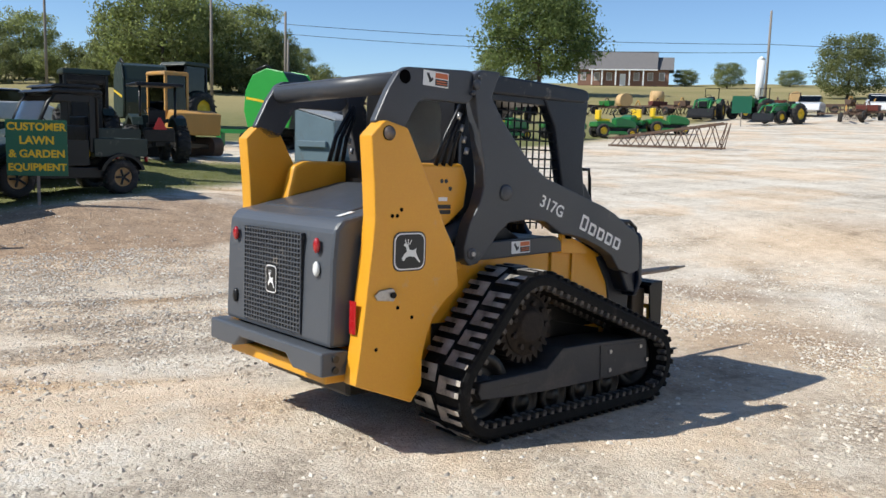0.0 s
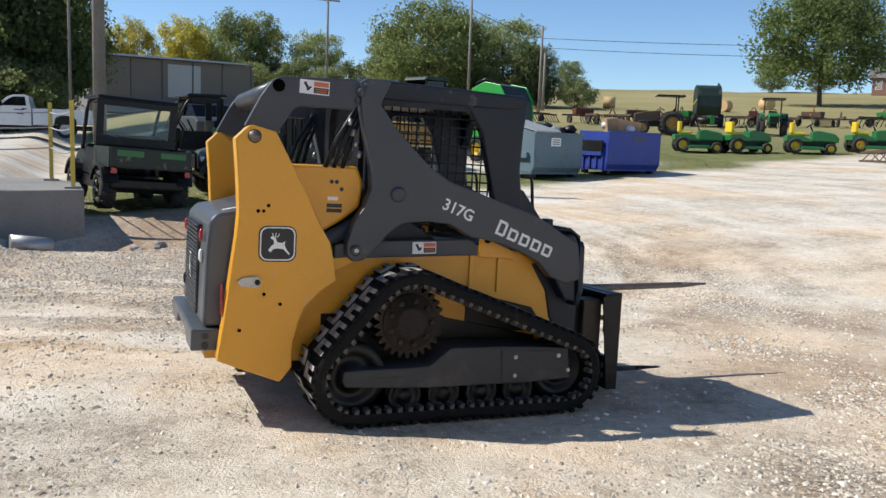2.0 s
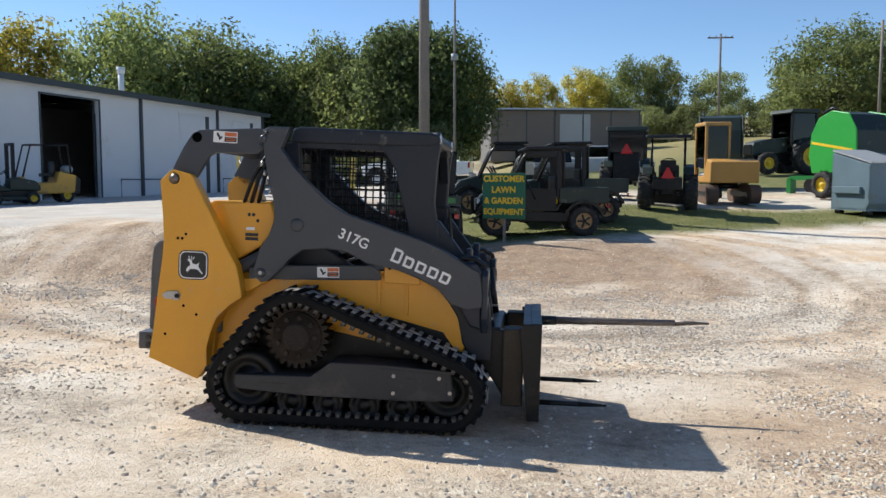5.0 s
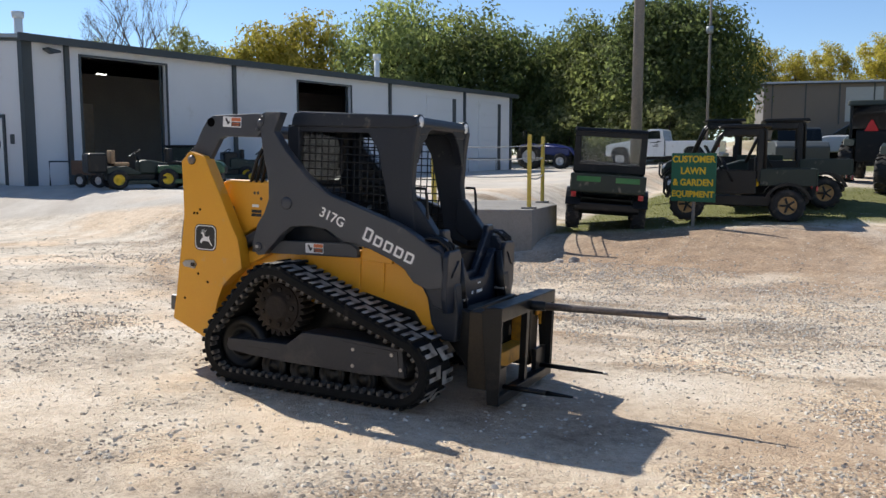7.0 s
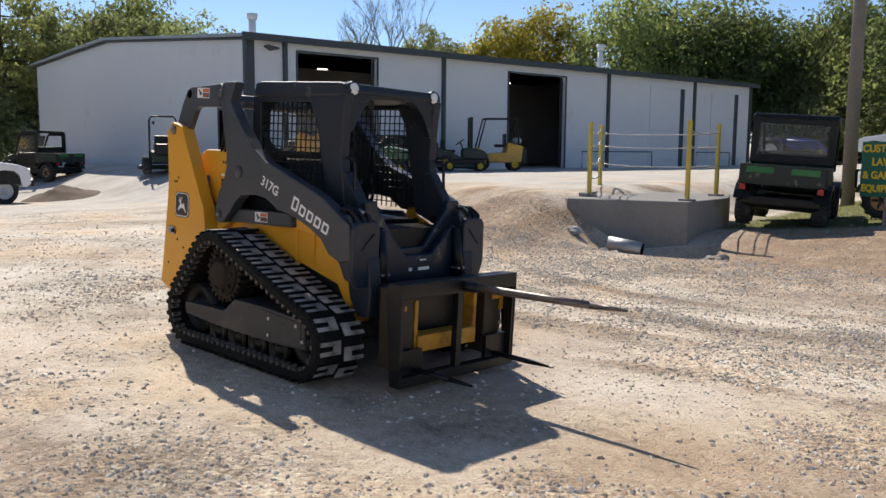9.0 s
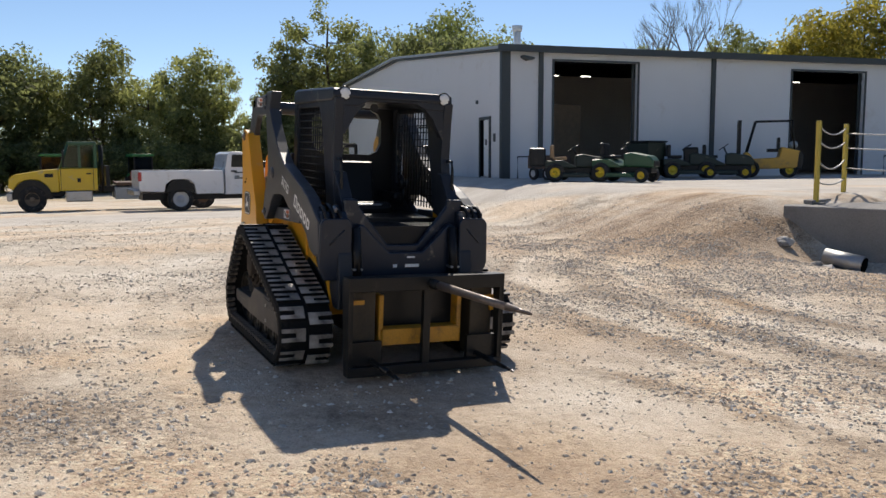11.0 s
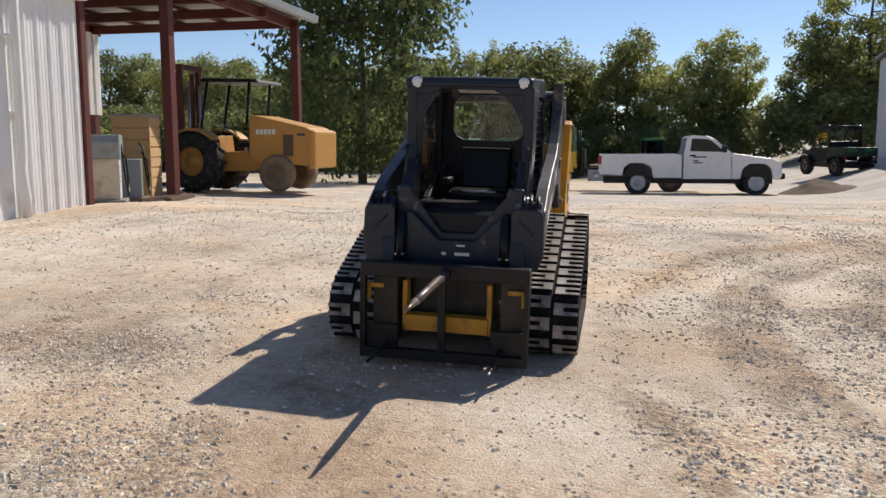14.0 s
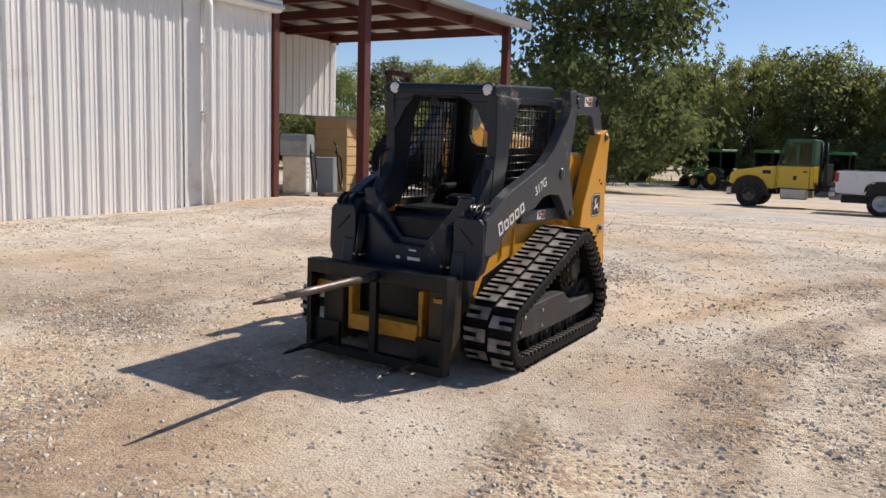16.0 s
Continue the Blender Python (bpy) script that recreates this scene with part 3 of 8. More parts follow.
    ln.new(dist.outputs["Value"], far.inputs[0])
    grass = mix(far.outputs[0], grass, hay)
    col = mix(attr("pave"), gravel, pave)
    col = mix(attr("red"), col, clay)
    col = mix(attr("grass"), col, grass)
    ln.new(col, b.inputs["Base Color"])
    b.inputs["Roughness"].default_value = 0.92
    b.inputs["Specular IOR Level"].default_value = 0.25
    bp = n.new("ShaderNodeBump")
    bp.inputs["Strength"].default_value, bp.inputs["Distance"].default_value = 0.8, 0.025
    pebble = math_node("MULTIPLY", math_node("SUBTRACT", 1.0, stones.outputs["Distance"]), loose)
    grit = math_node("ADD", math_node("MULTIPLY", math_node("SUBTRACT", 1.0, small.outputs["Distance"]), 0.32), math_node("MULTIPLY", tex(20, 8, 0.8).outputs["Fac"], 0.55))
    ln.new(math_node("ADD", pebble, grit), bp.inputs["Height"])
    ln.new(bp.outputs[0], b.inputs["Normal"])
    return m


build_ground()


# ---- compact track loader ----
TILT = Matrix(((0.99959, -0.00092, 0.02856, 0), (0.0, 0.99948, 0.0321, 0), (-0.02857, -0.03208, 0.99908, 0), (0, 0, 0, 1)))


def span(a, b, s):
    """Two distances from the middle line, on the side s, in order."""
    return (s * b, s * a) if s < 0 else (s * a, s * b)


MID = -0.035  # the loader's middle line


def lane(a, b, s):
    """Two distances from the loader's middle line, on the side s, in order."""
    return (MID - b, MID - a) if s < 0 else (MID + a, MID + b)


def on_side(x, z, y, s, turn=0.0):
    """A pose on a side face at y, facing out to the side s, with text reading upright."""
    if s < 0:
        return Matrix.Translation((x, y, z)) @ pose(0, 0, 0, 90, 0, 0) @ pose(0, 0, 0, 0, 0, turn)
    return Matrix.Translation((x, y, z)) @ pose(0, 0, 0, 90, 0, 180) @ pose(0, 0, 0, 0, 0, -turn)


def sheet(w, h, t=0.002, r=0.0):
    """A thin plate in the x, y plane with rounded corners, standing on z = 0."""
    if not r:
        return box(-w / 2, w / 2, -h / 2, h / 2, 0, t)
    pts = []
    for cx, cy, a0 in ((w / 2 - r, h / 2 - r, 0), (-w / 2 + r, h / 2 - r, 90), (-w / 2 + r, -h / 2 + r, 180), (w / 2 - r, -h / 2 + r, 270)):
        for k in range(6):
            a = radians(a0 + 18 * k)
            pts.append((cx + r * math.cos(a), cy + r * math.sin(a)))
    return prism(pts, 0, t, "z")


def put(name, bm, mat, parent, m, label=""):
    ob = part(name, bm, mat, parent, label)
    ob.matrix_basis = m
    return ob


def warning_sticker(parent, m, w, h):
    st = put("warning_sticker", sheet(w, h, 0.002, 0.004), WHITEP, parent, m, "white warning sticker with orange and black panels")
    up = Matrix.Translation((0, 0, 0.002))
    put("sticker_panel", sheet(w * 0.5, h * 0.34, 0.0012), ORANGE, st, up @ Matrix.Translation((w * 0.22, h * 0.25, 0)), "orange panel")
    put("sticker_panel", sheet(w * 0.5, h * 0.42, 0.0012), DECALGAPBLK, st, up @ Matrix.Translation((w * 0.22, -h * 0.2, 0)), "black panel")
    for k in range(2):
        put("sticker_line", sheet(w * 0.40, h * 0.07, 0.0008), ORANGE, st, up @ Matrix.Translation((w * 0.22, -h * (0.12 + 0.16 * k), 0.0012)), "orange line")
    fig = join(moved(sheet(w * 0.09, h * 0.5, 0.0012), pose(-w * 0.25, 0, 0, 0, 0, 35)), moved(sheet(w * 0.07, h * 0.4, 0.0012), pose(-w * 0.19, -h * 0.1, 0, 0, 0, -50)),
               moved(sheet(w * 0.1, h * 0.16, 0.0012, 0.004), pose(-w * 0.32, h * 0.26, 0)))
    put("sticker_mark", fig, DECALGAPBLK, st, up, "black mark")
    return st


def badge(parent, m, w, h):
    """Round-cornered black badge with a pale rim and a pale leaping shape."""
    b = put("badge", sheet(w, h, 0.002, w * 0.22), DECALGAPBLK, parent, m, "black badge with a white rim")
    put("badge_rim", sheet(w * 0.93, h * 0.93, 0.0012, w * 0.2), WHITEP, b, Matrix.Translation((0, 0, 0.002)), "white rim")
    put("badge_field", sheet(w * 0.86, h * 0.86, 0.0012, w * 0.18), DECALGAPBLK, b, Matrix.Translation((0, 0, 0.0032)), "black field")
    body = prism([(-0.30, -0.16), (-0.20, -0.02), (-0.12, 0.02), (-0.14, 0.14), (-0.24, 0.20), (-0.20, 0.26), (-0.08, 0.22), (-0.02, 0.08), (0.14, 0.06),
                  (0.24, 0.12), (0.22, 0.0), (0.30, -0.14), (0.40, -0.26), (0.36, -0.28), (0.18, -0.12), (0.0, -0.10), (-0.14, -0.12), (-0.22, -0.22)], 0, 0.0012, "z")
    antler = join(*[moved(box(-0.012, 0.012, 0, 0.14, 0, 0.0012), pose(-0.13 + 0.05 * k, 0.22, 0, 0, 0, 24 - 30 * k)) for k in range(3)])
    put("badge_shape", moved(join(body, antler), Matrix.Diagonal((w * 0.82, h * 0.95, 1, 1))), WHITEP, b, Matrix.Translation((0, -h * 0.03, 0.0044)), "white shape")
    return b


def letter_blocks(parent, m, count, w, h, gap, mat):
    """A row of plain blocks in place of a maker's name."""
    for k in range(count):
        big = 1.28 if k == 0 else 1.0
        x = k * (w + gap)
        c = w * 0.12
        hh, e = h * big, w * 0.24
        bm = join(box(x, x + e, 0, hh, 0, 0.0015), box(x + w - e, x + w, c, hh - c, 0, 0.0015),
                  box(x + e, x + w - c, 0, e, 0, 0.0015), box(x + e, x + w - c, hh - e, hh, 0, 0.0015))
        put("name_block", bm, mat, parent, m, "white block")


TRACK_WHEELS = [(-0.425, 0.265, 0.212), (-0.10, 0.57, 0.262), (0.89, 0.258, 0.200)]


def hull_path(wheels, step):
    """The belt's loop round three wheels and flat along the ground, as points with headings."""
    (xi, zi, ri), (xs, zs, rs), (xf, zf, rf) = wheels
    base = 0.03
    pts = [(xi, base, 0.0)]

    def tangent(a, b):
        """Outer tangent angle for a belt running from wheel a to wheel b on their upper left side."""
        dx, dz, dr = b[0] - a[0], b[1] - a[1], a[2] - b[2]
        d = math.hypot(dx, dz)
        return math.atan2(dz, dx) + math.acos(max(-1, min(1, dr / d)))

    t1 = tangent((xi, zi, ri), (xs, zs, rs))
    t2 = tangent((xs, zs, rs), (xf, zf, rf))
    line = []

    def arc(c, r, a0, a1):
        k = max(2, int(abs(a1 - a0) * r / 0.02))
        for i in range(k + 1):
            a = a0 + (a1 - a0) * i / k
            line.append(Vector((c[0] + r * math.cos(a), c[1] + r * math.sin(a))))

    arc((xi, zi), ri, -radians(90), -2 * math.pi + t1)
    arc((xs, zs), rs, t1, t2)
    arc((xf, zf), rf, t2, -radians(90))
    line.append(line[0].copy())
    out, carry = [], 0.0
    total = sum((b - a).length for a, b in zip(line, line[1:]))
    count = round(total / step)
    step = total / count
    pos, i, want = 0.0, 0, 0.0
    for a, b in zip(line, line[1:]):
        seg = (b - a).length
        while want <= pos + seg - 1e-9 and len(out) < count:
            f = (want - pos) / max(seg, 1e-9)
            p = a.lerp(b, f)
            d = (b - a).normalized()
            out.append((p.x, p.y, math.atan2(d.y, d.x)))
            want += step
        pos += seg
    return out


def build_track(root, s):
    y0, y1 = lane(0.525, 0.888, s)
    yc = (y0 + y1) / 2
    loop = hull_path(TRACK_WHEELS, 0.035)
    bm = bmesh.new()
    rows = []
    for x, z, a in loop:
        nx, nz = -math.sin(a), math.cos(a)
        rows.append([bm.verts.new((x + nx * o, y, z + nz * o)) for y, o in ((y0, 0.014), (y0 + 0.012, 0.030), (y1 - 0.012, 0.030), (y1, 0.014), (y1, -0.030), (y0, -0.030))])
    m = len(rows)
    for i in range(m):
        a, b = rows[i], rows[(i + 1) % m]
        for k in range(6):
            bm.faces.new((a[k], a[(k + 1) % 6], b[(k + 1) % 6], b[k]))
    bmesh.ops.recalc_face_normals(bm, faces=bm.faces[:])
    belt = part("rubber_track", bm, RUBBER, root, "dusty black rubber track with block lugs")
    # outer tread lugs, two staggered rows, and inner drive lugs
    fork = [(-0.046, -0.066), (0.046, -0.066), (0.046, 0.068), (0.016, 0.068), (0.014, -0.012), (-0.014, -0.012), (-0.016, 0.068), (-0.046, 0.068)]
    def worn_top(me):
        """Dust lies on the tread face of a lug; its flanks are clean black rubber."""
        me.materials.append(RUBBER)
        for p in me.polygons:
            p.material_index = 0 if p.normal.z > 0.6 else 1
        return me

    lug_a = worn_top(mesh_of("tread_lug", prism([(x, -1.24 * y) for x, y in fork], 0, 0.022, "z", 0.004), LUGRUB))
    lug_b = worn_top(mesh_of("tread_lug", prism([(x, 1.24 * y) for x, y in fork], 0, 0.022, "z", 0.004), LUGRUB))
    drive = mesh_of("drive_lug", box(-0.014, 0.014, -0.03, 0.03, -0.045, 0, 0.004), DRIVER)
    step = hull_path(TRACK_WHEELS, 0.125)
    for i, (x, z, a) in enumerate(step):
        base = Matrix.Translation((x, 0, z)) @ Matrix.Rotation(-a, 4, "Y")
        shared("tread_lug", lug_a, belt, base @ Matrix.Translation((0, yc - 0.093, 0.027)))
        shared("tread_lug", lug_b, belt, base @ Matrix.Translation((0.05, yc + 0.093, 0.027)))
        for e, half in ((-1, 0), (1, 0), (-1, 0.0625), (1, 0.0625)):
            shared("drive_lug", drive, belt, base @ Matrix.Translation((half, yc + e * 0.150, -0.013)))
    # frame, sprocket, idlers, rollers
    o = 0.835
    a, b = lane(0.57, o, s)
    frame_pts = [(-0.49, 0.315), (0.01, 0.325), (0.14, 0.425), (0.45, 0.425), (0.60, 0.42), (0.91, 0.405), (0.935, 0.215), (0.72, 0.205), (0.62, 0.200), (0.0, 0.200), (-0.25, 0.210), (-0.48, 0.225), (-0.50, 0.26)]
    fr = part("track_frame", prism(frame_pts, a, b, "y", 0.008), FRAMEG, root, "grey painted undercarriage frame")
    a, b = lane(o, o + 0.006, s)
    part("cover_plate", prism([(0.46, 0.405), (0.88, 0.385), (0.895, 0.225), (0.47, 0.215)], a, b, "y", 0.002), FRAMEG, fr)
    for x, z in ((0.55, 0.36), (0.55, 0.25), (0.84, 0.36), (0.91, 0.27)):
        part("bolt", rod((x, MID + s * (o + 0.005), z), (x, MID + s * (o + 0.014), z), 0.013, n=6), STEEL, fr)
    part("slot", box(-0.33, -0.14, *lane(o - 0.001, o + 0.0012, s), 0.268, 0.277), DECALGAPBLK, fr, "dark slot")
    part("slot", box(0.63, 0.72, *lane(o + 0.005, o + 0.0075, s), 0.345, 0.353), DECALGAPBLK, fr, "dark slot")
    # plate added where the yellow hull shades to black deep behind the track
    part("hull_shade_plate", prism([(-0.55, 0.28), (-0.55, 0.58), (0.10, 0.57), (0.45, 0.50), (0.85, 0.42), (0.85, 0.28)], *lane(0.497, 0.508, s), "y", 0.003), BLACK, root, "black plate added for the shade low on the hull")
    xs, zs, rs = TRACK_WHEELS[1]
    a, b = lane(0.63, 0.77, s)
    teeth = []
    n = 26
    for i in range(n):
        for r, f in ((rs - 0.085, 0.0), (rs - 0.052, 0.28), (rs - 0.052, 0.55), (rs - 0.085, 0.82)):
            t = 2 * math.pi * (i + f) / n
            teeth.append((xs + r * math.cos(t), zs + r * math.sin(t)))
    spr = part("drive_sprocket", prism(teeth, a, b, "y"), RUST, root, "rusty brown toothed drive sprocket")
    part("hub", revolve([(MID + s * 0.77, 0.165), (MID + s * 0.785, 0.16), (MID + s * 0.79, 0.10), (MID + s * 0.815, 0.095), (MID + s * 0.82, 0.07), (MID + s * 0.82, 0.01)], "y", 28, (xs, 0, zs)), RUST, spr)
    for k in range(9):
        t = 2 * math.pi * k / 9
        x, z = xs + 0.125 * math.cos(t), zs + 0.125 * math.sin(t)
        part("bolt", rod((x, MID + s * 0.785, z), (x, MID + s * 0.808, z), 0.016, n=6), RUST, spr)
    for xi, zi, ri in (TRACK_WHEELS[0], TRACK_WHEELS[2]):
        w = part("idler_wheel", revolve([(MID + s * 0.63, 0.03), (MID + s * 0.63, ri - 0.02), (MID + s * 0.67, ri - 0.016), (MID + s * 0.77, ri - 0.02), (MID + s * 0.77, ri - 0.07), (MID + s * 0.74, ri - 0.085), (MID + s * 0.74, 0.08), (MID + s * 0.8, 0.07), (MID + s * 0.8, 0.01)], "y", 30, (xi, 0, zi)), BLACK, root, "black idler wheel")
        part("hub_cap", rod((xi, MID + s * 0.8, zi), (xi, MID + s * 0.82, zi), 0.05, 0.045, 16), FRAMEG, w)
    for x in (-0.12, 0.12, 0.36, 0.60):
        part("track_roller", revolve([(MID + s * 0.59, 0.03), (MID + s * 0.59, 0.10), (MID + s * 0.66, 0.10), (MID + s * 0.665, 0.07), (MID + s * 0.75, 0.07), (MID + s * 0.755, 0.10), (MID + s * 0.80, 0.10), (MID + s * 0.805, 0.082), (MID + s * 0.785, 0.076), (MID + s * 0.782, 0.04), (MID + s * 0.80, 0.036), (MID + s * 0.80, 0.005)], "y", 22, (x, 0, 0.150)), BLACK, root, "black flanged track roller")


PANEL = [(-1.085, 1.55), (-1.02, 1.615), (-1.00, 1.625), (-0.87, 1.595), (-0.85, 1.56), (-0.71, 1.30), (-0.61, 1.10), (-0.55, 1.00), (-0.53, 0.91), (-0.51, 0.79),
         (-0.60, 0.73), (-0.68, 0.65), (-0.72, 0.55), (-0.745, 0.45), (-0.745, 0.31), (-0.81, 0.23), (-1.15, 0.36), (-1.12, 0.56), (-1.09, 0.83), (-1.065, 1.03), (-1.055, 1.16), (-1.065, 1.33)]
ARM = [(-0.22, 1.925), (-0.28, 1.79), (-0.19, 1.67), (-0.05, 1.53), (0.04, 1.45), (0.17, 1.37), (0.38, 1.305), (0.52, 1.26), (0.70, 1.205), (0.81, 1.16), (1.00, 1.05),
       (1.06, 1.02), (1.085, 0.86), (1.08, 0.79), (0.98, 0.77), (0.87, 0.81), (0.79, 0.90), (0.68, 0.955), (0.53, 1.01),
       (0.39, 1.04), (0.32, 1.045), (0.18, 1.12), (0.04, 1.135), (-0.12, 1.12), (-0.20, 1.06), (-0.25, 1.00), (-0.30, 0.95), (-0.345, 0.905), (-0.40, 0.895), (-0.44, 0.93), (-0.445, 1.0),
       (-0.41, 1.12), (-0.35, 1.21), (-0.315, 1.31), (-0.32, 1.43), (-0.37, 1.63), (-0.40, 1.80), (-0.41, 1.90), (-0.36, 1.925)]
LINK = [(-1.03, 1.62), (-0.95, 1.78), (-0.89, 1.87), (-0.84, 1.895), (-0.43, 1.915), (-0.37, 1.89), (-0.40, 1.78), (-0.44, 1.745), (-0.73, 1.745), (-0.77, 1.725), (-0.87, 1.56), (-0.94, 1.55)]


def build_loader():
    root = thing("compact_track_loader", TILT, "yellow and dark grey track loader with hay spear on gravel", "track loader")
    # hull and engine hood
    part("hull", prism([(-0.95, 0.50), (-0.70, 0.90), (-0.55, 0.95), (-0.25, 0.925), (0.42, 0.985), (0.72, 0.95), (0.83, 0.90), (0.92, 0.78), (0.98, 0.53), (0.90, 0.34), (-0.85, 0.30)], MID - 0.495, MID + 0.495, "y", 0.012), YELLOW, root, "yellow painted steel hull")
    part("belly", box(-1.0, 0.9, -0.42, 0.42, 0.22, 0.36, 0.02), BLACK, root)
    hood = part("engine_hood", prism([(-1.215, 0.525), (-1.205, 0.95), (-1.19, 1.10), (-1.15, 1.145), (-1.05, 1.165), (-0.76, 1.235), (-0.70, 1.235), (-0.70, 0.52)], -0.575, 0.515, "y", 0.022), HOOD, root, "grey steel engine hood with slotted grille")
    part("hood_cover", prism([(-1.02, 1.12), (-1.02, 1.18), (-0.52, 1.31), (-0.46, 1.31), (-0.46, 1.12)], -0.43, 0.43, "y", 0.012), GREY, hood, "dark sloping top cover")
    # black sheet on the hood face draws the grille's inner shade; nothing is cut
    part("grille_shade", box(-1.2185, -1.2, -0.315, 0.285, 0.555, 1.065), DECALGAPBLK, hood)
    bars = []
    for k in range(22):
        z = 0.560 + 0.0235 * k
        bars.append(box(-1.226, -1.2175, -0.315, 0.285, z, z + 0.006))
    for k in range(21):
        y = -0.315 + 0.0295 * k
        bars.append(box(-1.2245, -1.2175, y, y + 0.006, 0.555, 1.065))
    part("grille", join(*bars), HOOD, hood, "slotted grey grille")
    badge(hood, Matrix.Translation((-1.2275, -0.03, 0.805)) @ pose(0, 0, 0, 90, 0, -90), 0.115, 0.155)
    for y, z, mt, nm, lb in ((0.39, 1.015, REDREF, "tail_light", "red tail light"), (-0.45, 1.015, REDREF, "tail_light", "red tail light"), (-0.45, 0.90, LAMPGL, "reverse_light", "clear round reverse light"), (0.39, 0.665, BLACK, "hood_latch", "black latch")):
        part(nm, moved(revolve([(0, 0.030), (-0.010, 0.030), (-0.017, 0.020), (-0.018, 0.003)], "x", 20), Matrix.Translation((-1.212, y, z)) @ Matrix.Diagonal((1, 0.8, 1.25, 1))), mt, hood, lb)
    put("hood_sticker", sheet(0.10, 0.035, 0.0015), WHITEP, hood, Matrix.Translation((-1.06, -0.46, 1.167)) @ pose(0, 0, 0, 0, -12, 8), "white paper sticker")
    part("exhaust_pipe", join(rod((-0.76, -0.36, 1.20), (-0.76, -0.36, 1.285), 0.045, n=18), rod((-0.76, -0.36, 1.285), (-0.80, -0.36, 1.335), 0.043, 0.045, 18)), BLACK, hood, "black exhaust outlet")
    part("exhaust_bracket", box(-0.86, -0.66, -0.47, -0.25, 1.195, 1.215, 0.006), STEEL, hood)
    part("hood_handle", tube([(-1.02, -0.565, 0.90), (-1.02, -0.60, 0.90), (-1.02, -0.60, 0.80), (-1.02, -0.565, 0.80)], 0.012), BLACK, hood)
    bump = part("rear_bumper", prism([(-0.60, 0.515), (0.59, 0.515), (0.59, 0.395), (0.30, 0.395), (0.23, 0.455), (-0.26, 0.455), (-0.33, 0.395), (-0.60, 0.395)], -1.275, -1.12, "x", 0.012), HOOD, root, "grey steel rear bumper with a notch")
    for z in (0.425, 0.48):
        part("bumper_plug", rod((-1.20, -0.60, z), (-1.20, -0.612, z), 0.018, n=14), DECALGAPBLK, bump)
    part("bumper_beam", box(-1.19, -1.0, -0.50, 0.50, 0.33, 0.40, 0.01), YELLOW, root)
    for s in (-1, 1):
        a, b = lane(0.565, 0.67, s)
        up = part("upright", prism(PANEL, a, b, "y", 0.007), YELLOW, root, "yellow painted steel upright")
        o = MID + s * 0.6705
        for x, z in ((-0.985, 1.565),):
            part("pin_ring", rod((x, MID + s * 0.6695, z), (x, MID + s * 0.6725, z), 0.036, n=24), HOLEBLK, up, "dark gap round the pin")
            part("pivot_pin", revolve([(MID + s * 0.665, 0.032), (MID + s * 0.68, 0.032), (MID + s * 0.683, 0.02), (MID + s * 0.689, 0.018), (MID + s * 0.69, 0.003)], "y", 20, (x, 0, z)), SPEARM, up, "worn steel pivot pin")
        for x, z in ((-0.955, 1.17), (-0.925, 1.17), (-0.90, 1.20), (-0.82, 0.665), (-1.035, 0.525), (-0.91, 0.72)):
            part("bolt_hole", rod((x, o, z), (x, o + s * 0.0015, z), 0.010, n=10), HOLEBLK, up)
        badge(up, on_side(-0.845, 0.995, o, s), 0.205, 0.195)
        lat = part("latch_plate", prism([(-1.04, 0.765), (-1.055, 0.79), (-1.03, 0.812), (-0.95, 0.82), (-0.925, 0.79), (-0.94, 0.755)], *lane(0.6695, 0.682, s), "y", 0.003), STEEL, up, "bare steel latch plate")
        part("latch_bolt", rod((-0.95, MID + s * 0.682, 0.787), (-0.95, MID + s * 0.695, 0.787), 0.016, n=6), RUST, lat)
        part("red_marker", box(-1.128, -1.1235, *lane(0.575, 0.625, s), 0.60, 0.76), REDREF, up, "red reflective strip")
        # inner side cover below the lift link
        cov = part("side_cover", prism([(-0.84, 1.40), (-0.77, 1.43), (-0.37, 1.435), (-0.33, 1.34), (-0.35, 1.20), (-0.45, 1.12), (-0.62, 1.02), (-0.95, 0.95)], *lane(0.44, 0.52, s), "y", 0.02), YELLOW, root, "yellow side cover")
        for x, z in ((-0.52, 1.34), (-0.49, 1.34), (-0.46, 1.30)):
            part("bolt_hole", rod((x, MID + s * 0.5195, z), (x, MID + s * 0.5215, z), 0.012, n=10), DECALGAPBLK, cov)
        for k in range(2):
            put("caution_label", sheet(0.09, 0.022, 0.0015), DECALGAPBLK, cov, on_side(-0.50, 1.205 - 0.028 * k, MID + s * 0.5205, s), "small dark label")
        put("caution_label", sheet(0.06, 0.02, 0.0015), WHITEP, cov, on_side(-0.51, 1.245, MID + s * 0.5205, s), "small pale label")
        # lift arm
        arm = part("lift_arm", prism(ARM, *lane(0.545, 0.63, s), "y", 0.008), GREY, root, "dark grey painted lift arm")
        # the leg takes a darker black than the arm for the shade it stands in
        part("arm_leg", prism([(0.80, 0.88), (1.06, 0.90), (1.12, 0.80), (1.15, 0.60), (1.14, 0.42), (1.03, 0.42), (0.95, 0.53), (0.915, 0.70)], *lane(0.40, 0.505, s), "y", 0.012), CABBLACK, root, "lower leg of the lift arm, inboard shade put into its colour")
        part("rear_link", prism(LINK, *lane(0.565, 0.615, s), "y", 0.008), GREY, root, "dark grey rear arm section")
        part("link_hole", rod((-0.855, MID + s * 0.615, 1.845), (-0.855, MID + s * 0.617, 1.845), 0.034, n=24), HOLEBLK, arm)
